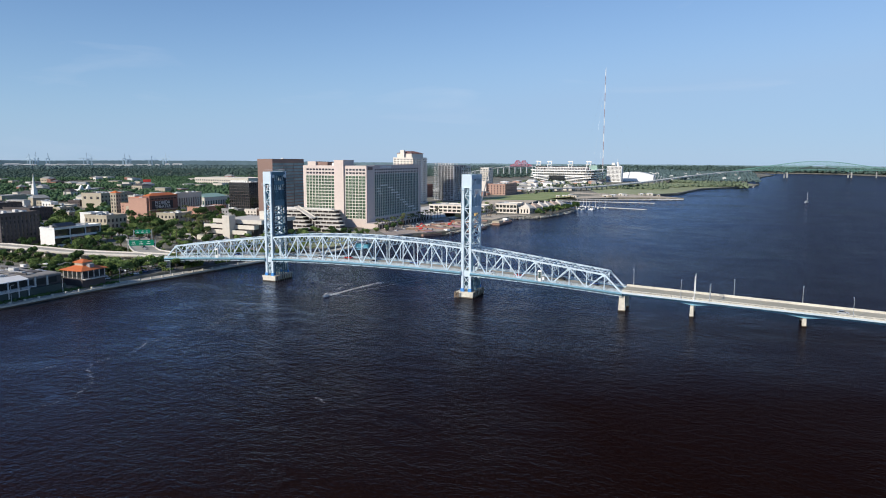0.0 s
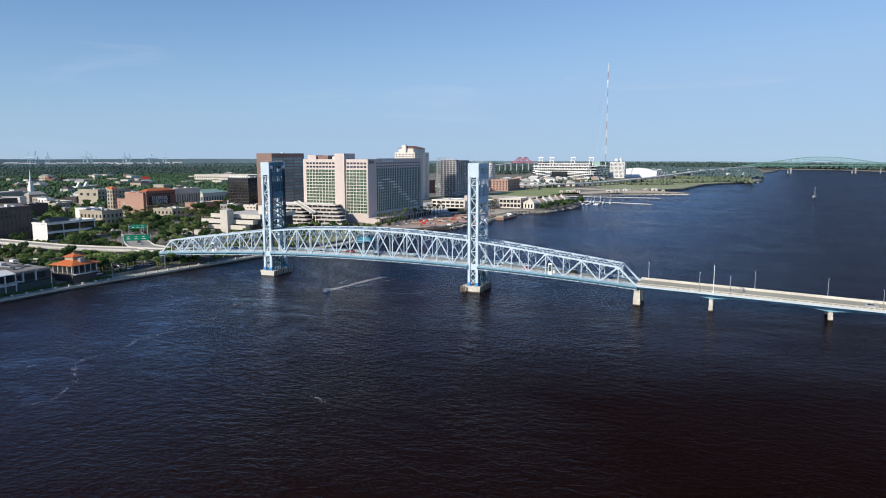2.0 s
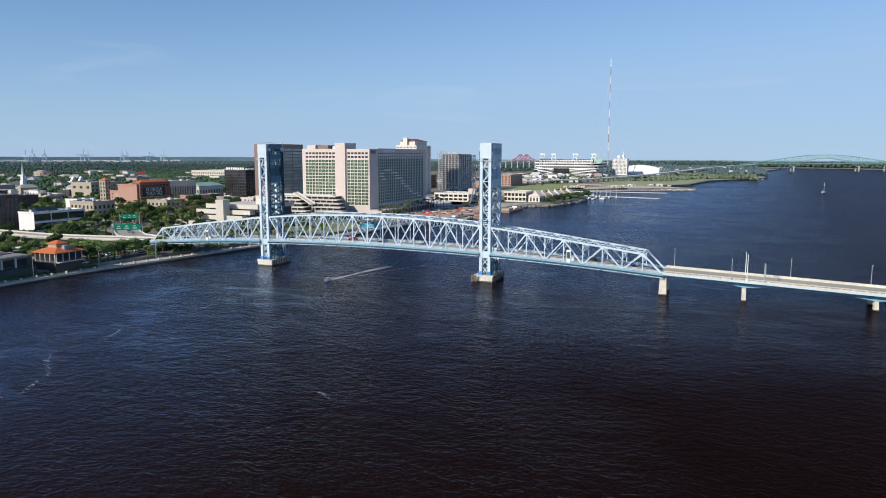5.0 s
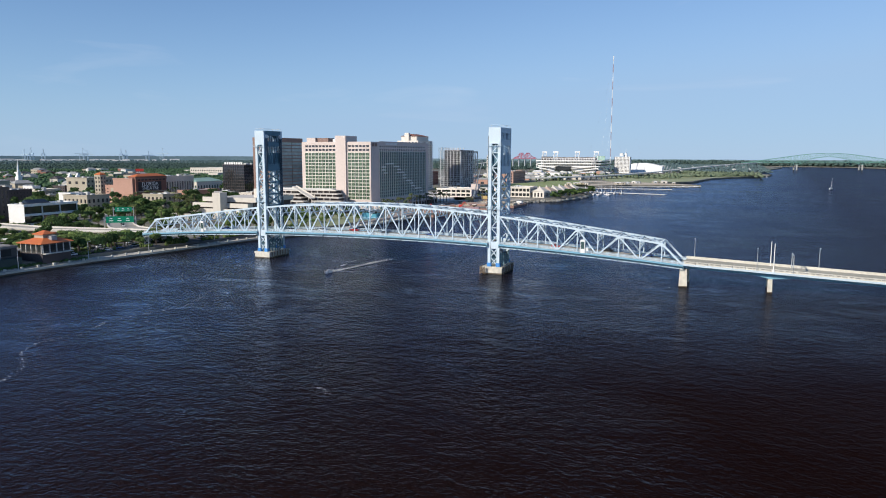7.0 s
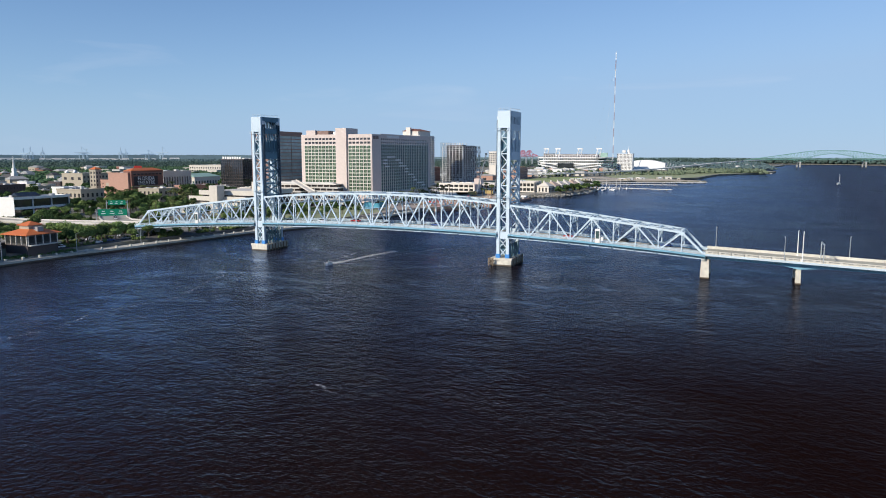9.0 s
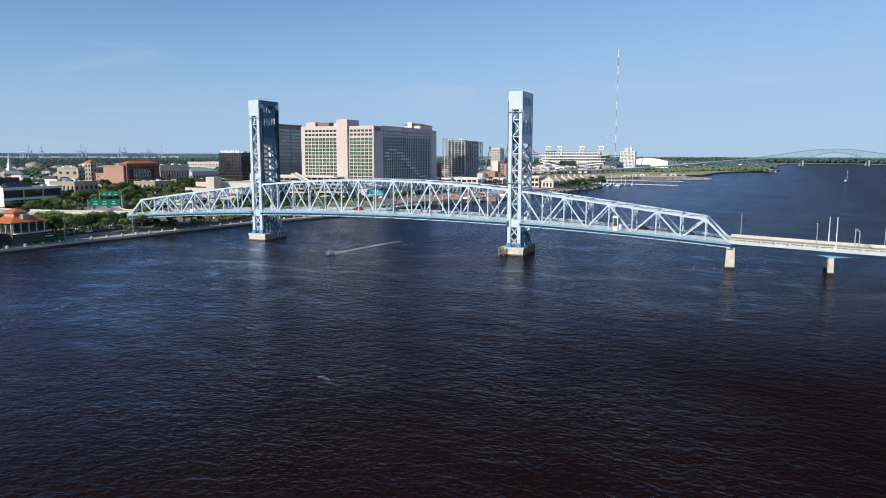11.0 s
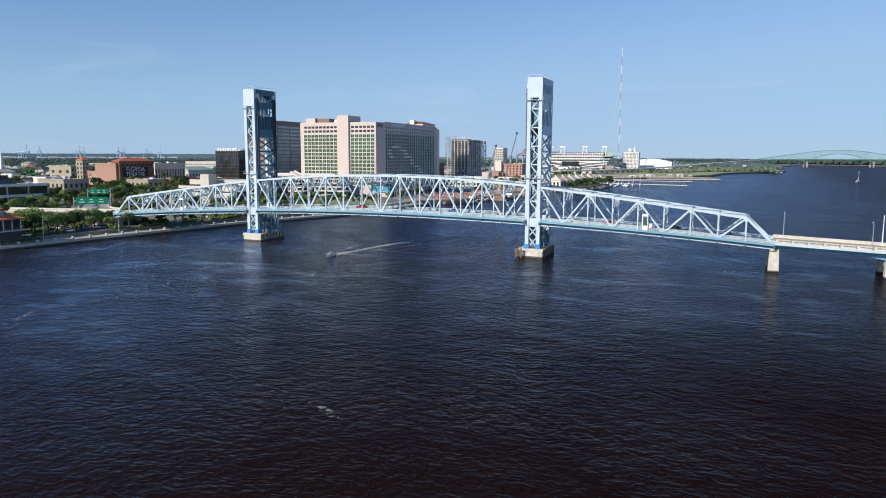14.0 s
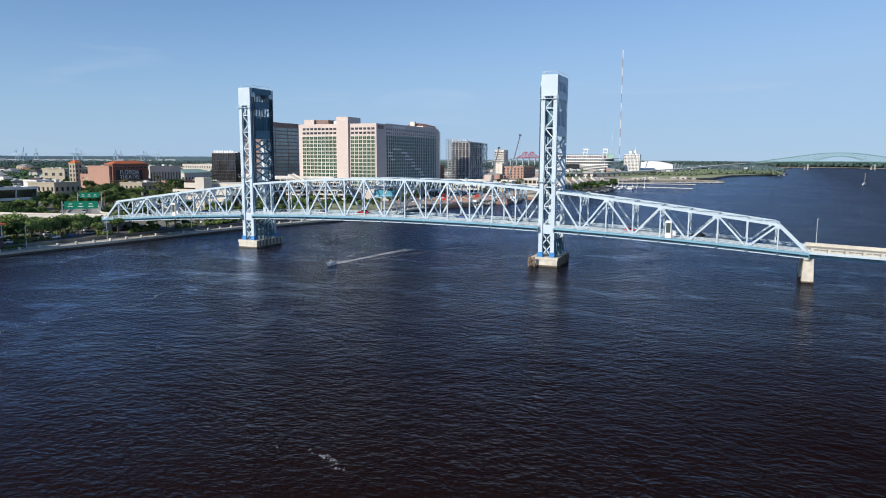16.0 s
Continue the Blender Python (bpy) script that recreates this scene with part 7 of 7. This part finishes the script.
foam_trail("foam", "short curl of drifting foam", [(64, -160), (67, -159), (70, -159.5), (73, -160.5), (75, -162.5)], lambda t: 0.95, 4, 5.0, 0.62)
foam_trail("foam", "short curl of drifting foam", [(-26, -172), (-25, -166), (-22, -168)], lambda t: 0.5, 5, 0.5)
foam_trail("foam", "eddy foam below a bridge pier", [(-50, -10), (-46, -18), (-40, -24)], lambda t: 1.2, 6, 0.4)
def sail_boat(x, y, turn, s, label, group=""):
    ob = thing("sail_boat", label, "sailing boat", group, at=pose(x, y, 0, 0, 0, turn))
    part("hull", loft([[(k * s, w * s, 1.5), (k * s, -w * s, 1.5), (k * s, -w * 0.6 * s, -0.3), (k * s, w * 0.6 * s, -0.3)] for k, w in ((-5.5, 1.0), (-2, 1.5), (2, 1.4), (4.5, 0.7), (5.8, 0.1))]), WHITE, ob)
    part("cabin", Geo().box((-0.5, 0, 1.8), (4.2 * s, 1.7 * s, 0.8), None, 0.85), WHITE, ob)
    part("mast", Geo().cyl((0.5, 0, 1), (0.5, 0, 16 * s), 0.2, 0.12), WHITE, ob)
    part("furled_sail", Geo().beam((0.5, 0, 3), (-4.6 * s, 0, 3), 0.5, 0.5), WHITE, ob)


foam_trail("foam", "eddy foam below a bridge pier", [(52, -9), (47, -13), (40, -15), (33, -15)], lambda t: 1.4, 7, 0.5)
foam_trail("foam", "faint curl of foam off a bridge pier", [(130, -9), (126, -12), (119, -13)], lambda t: 1.2, 8, 0.4)
foam_trail("foam", "scattered drifting foam", [(-58, -60), (-40, -82), (-26, -92), (-8, -96)], lambda t: 2.5, 9, 0.35)
sail_boat(280, 900, 60, 1.0, "white yacht with a bare mast at anchor")
for k in range(8):
    sail_boat(-34 + k * 6.5 + (k * 5) % 4, 646 - k * 2.3 + (k % 3) * 7, 75 + (k * 31) % 20, 0.6 + 0.07 * (k % 4), "white sailing boat moored beside the long dock", "moored yachts")
for k, (x, y) in enumerate(((-20, 600), (-8, 604), (4, 606), (-16, 612), (0, 615))):
    motor_boat(x, y, 80, 12, "white cabin cruiser moored at the marina", "moored boats")


for k in range(9):
    motor_boat(40 + k * 6.5 + (k * 7) % 5, 858 + k * 4.2 + (k % 2) * 9, 20 + (k * 47) % 60, 9 + k % 4, "white cabin cruiser moored by the finger pier", "moored boats")
for k in range(8):
    motor_boat(186 + (k * 11) % 26 + k * 2, 1462 + k * 22, 60 + (k * 53) % 70, 13 + k % 3, "white boat moored off the river point", "moored boats")


def barge(x, y, turn, w, d, mat, label):
    ob = thing("barge", label, "barge", "work barges", at=pose(x, y, 0, 0, 0, turn))
    part("hull", Geo().box((0, 0, 0.6), (w, d, 2.4)), RUST, ob)
    part("load", Geo().box((-w * 0.2, 0, 2.6), (w * 0.3, d * 0.6, 1.8)), mat, ob)
    part("load", Geo().box((w * 0.25, 0, 2.3), (w * 0.2, d * 0.5, 1.2)), CONCRETE, ob)
    part("cabin", Geo().box((w * 0.4, 0, 3.0), (w * 0.1, d * 0.4, 2.6)), WHITE, ob)


barge(-68, 246, 60, 34, 12, DULL_RED, "rusty work barge with dull red gear by the plaza")
barge(-50, 300, 88, 36, 12, RUST, "rusty orange work barge at the wall")
barge(-48, 372, 88, 40, 13, TAN, "rusty work barge loaded with timber")
def heap(x, y, r, h, mat, seed):
    """An uneven mound of earth."""
    rng = np.random.default_rng(seed)
    g, n, m = Geo(), 12, 4
    vs = [(x + math.cos(j * 6.283 / n) * r * (1 - i / m) * rng.uniform(0.8, 1.2), y + math.sin(j * 6.283 / n) * r * (1 - i / m) * rng.uniform(0.8, 1.2), 2.9 + h * (i / m) ** 0.8 * rng.uniform(0.8, 1.1)) for i in range(m) for j in range(n)]
    g.add(vs + [(x, y, 2.9 + h)], [(i * n + j, i * n + (j + 1) % n, (i + 1) * n + (j + 1) % n, (i + 1) * n + j) for i in range(m - 1) for j in range(n)] + [((m - 1) * n + j, (m - 1) * n + (j + 1) % n, m * n) for j in range(n)])
    solid("earth_mound", g, mat, "uneven heap of reddish building spoil on the plaza", "earth mound", "earth mounds")


for k in range(7):
    heap(-98 + k * 5 + dice.uniform(-6, 6), 262 + k * 14, dice.uniform(3, 6), dice.uniform(1.2, 2.4), RUST if k % 2 else SAND, k)
for k in range(30):
    x, y = -104 + dice.uniform(0, 40), 240 + dice.uniform(0, 125)
    solid("material_crate", Geo().box((x, y, 3.6), (dice.uniform(1.5, 6), dice.uniform(1, 2.5), dice.uniform(0.8, 1.8)), Matrix.Rotation(dice.uniform(0, 3), 4, "Z")), (RUST, TIMBER, CONCRETE, STEEL_GREY, CONCRETE, RUST)[k % 6],
          "crate of building material on the riverside works", "crate", "material crates")
for k in range(16):     # stacked timber mats and pontoon sections by the wall
    x, y = -92 + dice.uniform(0, 30), 244 + k * 7.6
    w, d = dice.uniform(9, 20), dice.uniform(2.4, 5)
    ob = thing("pontoon_section", "rusty brown pontoon section stacked on the works", "pontoon", "pontoon sections", at=pose(x, y, 3.06, 0, 0, dice.uniform(-25, 25)))
    part("hull", Geo().box((0, 0, 0.6), (w, d, 1.2)), (RUST, TIMBER, DULL_RED, RUST)[k % 4], ob)
    part("deck", Geo().box((0, 0, 1.27), (w - 0.5, d - 0.4, 0.14)), (DULL_RED, RUST, TAN)[k % 3], ob)
for x, y, s in ((-92, 262, 1.0), (-84, 250, 0.8), (-76, 300, 1.0)):
    ob = thing("excavator", "red crawler excavator on the riverside works", "excavator", "excavators", at=pose(x, y, 3, 0, 0, 30) @ Matrix.Diagonal((0.65, 0.65, 0.65, 1)))
    for side in (-1.3, 1.3):
        part("track", Geo().box((0, side, 0.6), (5, 0.9, 1.2)), RUBBER, ob)
    part("body", Geo().box((0, 0, 2.4), (4.6, 3.2, 2.4), None, 0.85), RED, ob)
    part("boom", Geo().beam((1.5, 0, 3), (5.5, 0, 8 * s), 0.8, 0.9), RED, ob)
    part("stick", Geo().beam((5.5, 0, 8 * s), (8.5, 0, 3.5), 0.6, 0.6), RED, ob)


def crawler_crane(x, y, tip, label):
    ob = thing("crawler_crane", label, "crane", "cranes", at=pose(x, y, 3))
    for y in (-2.3, 2.3):
        part("track", Geo().box((0, y * 0.8, 0.6), (5, 0.9, 1.2)), RUST, ob)
    part("body", Geo().box((-1, 0, 3.2), (8, 4, 3.2)), YELLOW, ob)
    g = Geo()
    a, b = Vector((3, 0, 3)), Vector(tip)
    for sy in (-1.0, 1.0):
        for sz in (-1.0, 1.0):
            g.beam(a + Vector((0, sy, sz)), b + Vector((0, sy * 0.4, sz * 0.4)), 0.34, 0.34)
    n = 18
    for k in range(n):
        p, q = a + (b - a) * k / n, a + (b - a) * (k + 1) / n
        w = 1.0 - 0.6 * k / n
        g.beam(p + Vector((0, -w, -w)), q + Vector((0, w, w)), 0.22, 0.22).beam(p + Vector((0, w, -w)), q + Vector((0, -w, w)), 0.22, 0.22)
    part("boom", g, STEEL_GREY, ob, "grey lattice boom")
    part("boom_head", Geo().box(b, (1.8, 1.6, 2.0)), STEEL_DARK, ob, "dark boom head with sheaves")
    part("hoist_line", Geo().beam(b, (b.x, b.y, 8), 0.08, 0.08), STEEL_DARK, ob)


crawler_crane(-86, 400, (14, 6, 53), "crawler crane with a long grey lattice boom")
crawler_crane(-95, 376, (11, 4, 41), "crawler crane with a dark lattice boom")


# ---------------------------------------------------------------- bridge fittings and traffic
def bridge_cabin():
    ob = thing("operator_house", "teal bridge operator's cabin with a pale roof and dark windows", "cabin", at=pose(-2.4, 0, under(0) + 8.6))
    part("floor", Geo().box((0, 0, 0.2), (8.4, 5.2, 0.4)), DEEP_BLUE, ob)
    part("wall", Geo().box((0, 0, 1.2), (7.8, 4.6, 2.0)), CABIN_TEAL, ob)
    part("window_band", Geo().box((1.6, -2.2, 2.6), (4.0, 0.5, 1.1)), DARK_GLASS, ob)
    part("roof", Geo().hip(-4.2, -2.6, 4.2, 2.6, 3.2, 0.9, 0.6, 0.2), PALE_ROOF, ob)
    for x in (-3.6, 3.6):
        for y in (-2.0, 2.0):
            part("post", Geo().beam((x, y, 0), (x, y, 6), 0.2, 0.2), DEEP_BLUE, ob)
    part("walkway", Geo().box((0, 0, -0.2), (3.0, 13.0, 0.25)), DEEP_BLUE, ob)


bridge_cabin()
for x in (96.0, -94.3):
    ob = thing("gate_kiosk", "white gatekeeper's kiosk on the footway", "kiosk", "kiosks", at=pose(x, -7.6, under(x) + 1.4))
    part("base", Geo().box((0, 0, 0.8), (1.7, 1.3, 1.7)), WHITE, ob)
    part("window", Geo().box((0, 0, 3.1), (1.4, 1.1, 3.0)), BLUE_GLASS, ob)
    for sx in (-0.75, 0.75):
        part("post", Geo().box((sx, 0, 3.1), (0.22, 1.3, 3.1)), WHITE, ob)
    part("roof", Geo().box((0, 0, 4.9), (2.0, 1.6, 0.7), None, 0.8), WHITE, ob)
    part("side_box", Geo().box((1.7, 0, 1.5), (0.9, 0.9, 1.3)), WHITE, ob)


def street_lamp(x, y, z, h, arm):
    ob = thing("street_lamp", "slim grey steel street lamp on the approach road", "street lamp", "approach lamps", at=pose(x, y, z))
    part("pole", Geo().cyl((0, 0, 0), (0, 0, h), 0.16, 0.09), STEEL_GREY, ob)
    part("arm", Geo().beam((0, 0, h), (0, arm, h + 0.3), 0.1, 0.1), STEEL_GREY, ob)
    part("lamp_head", Geo().box((0, arm, h + 0.25), (0.35, 0.9, 0.18)), STEEL_GREY, ob)


for x in (137, 180.6, 208, 251, 295):
    street_lamp(x, 8.0, under(x) + 2, 8.0, -1.6)
for x in (159.2, 225, 270):
    street_lamp(x, -8.0, under(x) + 2, 7.6, 1.6)
for x, y in ((-118, -20), (-113, 22), (-107, 60), (-122, -52), (-125, -84), (-126, -110)):
    street_lamp(x, y, 1.45, 8.0, 1.2)
for x, y, h in ((164.7, -8.0, 10.4), (164.3, 8.0, 9.2)):
    g = thing("flag_mast", "tall white tapering mast on the approach road", "mast", "masts", at=pose(x, y, under(x) + 2))
    part("pole", Geo().cyl((0, 0, 0), (0, 0, h), 0.2, 0.1), WHITE, g)
    part("base", Geo().cyl((0, 0, 0), (0, 0, 0.6), 0.42, 0.36), WHITE, g)
g = thing("lane_gantry", "grey lane signal gantry over the approach road", "gantry", at=pose(171, 0, under(171) + 2))
for y in (-8, 0.5):
    part("post", Geo().cyl((0, y, 0), (0, y, 6.4), 0.18), STEEL_GREY, g)
part("beam", Geo().beam((0, -8, 6.3), (0, 0.5, 6.3), 0.3, 0.4), STEEL_GREY, g)

PAINTS = [material("car_" + n, c, 0.3, 0.0, 0.04, 0.5, 3, 0.0) for n, c in (("white", (0.75, 0.75, 0.75)), ("black", (0.02, 0.02, 0.022)), ("silver", (0.42, 0.43, 0.45)), ("red", (0.45, 0.03, 0.03)), ("blue", (0.05, 0.10, 0.28)))]
PAINT_NAMES = ("white", "black", "silver", "red", "dark blue")


def car_meshes(paint):
    body = Geo()
    prof = [(-2.2, 0.35), (-2.25, 0.8), (-1.5, 0.95), (1.0, 0.95), (2.1, 0.8), (2.25, 0.5), (2.2, 0.3)]
    n = len(prof)
    body.add([(x, s * 0.88, z) for s in (-1, 1) for x, z in prof], [tuple(range(n))[::-1], tuple(range(n, 2 * n))] + [(i, (i + 1) % n, n + (i + 1) % n, n + i) for i in range(n)])
    top_ = Geo().add([(-1.6, -0.8, 0.95), (1.0, -0.8, 0.95), (1.0, 0.8, 0.95), (-1.6, 0.8, 0.95), (-1.1, -0.66, 1.45), (0.3, -0.66, 1.45), (0.3, 0.66, 1.45), (-1.1, 0.66, 1.45)],
                     [(4, 5, 6, 7), (0, 1, 5, 4), (1, 2, 6, 5), (2, 3, 7, 6), (3, 0, 4, 7)])
    roof_ = Geo().box((-0.4, 0, 1.47), (1.3, 1.25, 0.06))
    return body.mesh("car_body", paint), top_.mesh("cabin_glass", DARK_GLASS), roof_.mesh("car_roof", paint)


WHEEL = Geo().cyl((0, -0.1, 0), (0, 0.1, 0), 0.33, 0.33, 10).mesh("wheel", RUBBER)
CARS = [car_meshes(p) for p in PAINTS]


def car(k, x, y, z, turn, where, group):
    b, c, r = CARS[k % 5]
    ob = thing("car", f"{PAINT_NAMES[k % 5]} saloon car {where}", "car", group, at=pose(x, y, z, 0, 0, turn))
    for name, me in (("body", b), ("cabin_glass", c), ("roof", r)):
        put(name, me, ob, Matrix())
    for wx in (-1.35, 1.35):
        for wy in (-0.8, 0.8):
            put("wheel", WHEEL, ob, pose(wx, wy, 0.33))


for k, (x, y) in enumerate(((-112, -3.8), (-88, 2.4), (-44, -3.8), (-28, -1.6), (-14, 3.6), (6, -3.8), (26, 2.2), (44, 4.2), (70, -3.8), (84, -1.8), (104, 3.6), (120, 2.0))):
    car(k * 3 + 1, x, y, under(x) + 1.5, 0 if y < 0 else 180, "crossing the bridge", "bridge traffic")
for k, (x, y) in enumerate(((222, -3.4), (262, 2.6))):
    car(k + 2, x, y, under(x) + 2.05, 2 if y < 0 else 178, "on the approach road", "bridge traffic")
for k in range(16):
    car((0, 2, 1, 2, 0, 1, 4)[k % 7], -129 - (k % 2) * 12 - dice.uniform(0, 1), -52 + (k // 2) * 8.4 + dice.uniform(-1, 1), 3.06, 90 + dice.uniform(-4, 4), "parked near the riverside trees", "parked cars")
for k in range(9):
    car((2, 1, 0, 1)[k % 4], -122 - (k % 2) * 3, 24 + k * 8.5 + dice.uniform(-1, 1), 3.06, 84 + dice.uniform(-4, 4), "parked under the bridge end", "parked cars")
for k in range(16):
    car((0, 1, 2, 0, 2)[k % 5], -100 - (k % 3) * 9, 232 + (k // 3) * 17 + dice.uniform(-2, 2), 3.06, dice.uniform(80, 100), "parked by the riverside plaza", "parked cars")
for k in range(10):
    car(k, -182 - k * 7, 24 + k * 6.2, 7.2 - k * 0.42, 138, "on the street ramp", "street traffic")
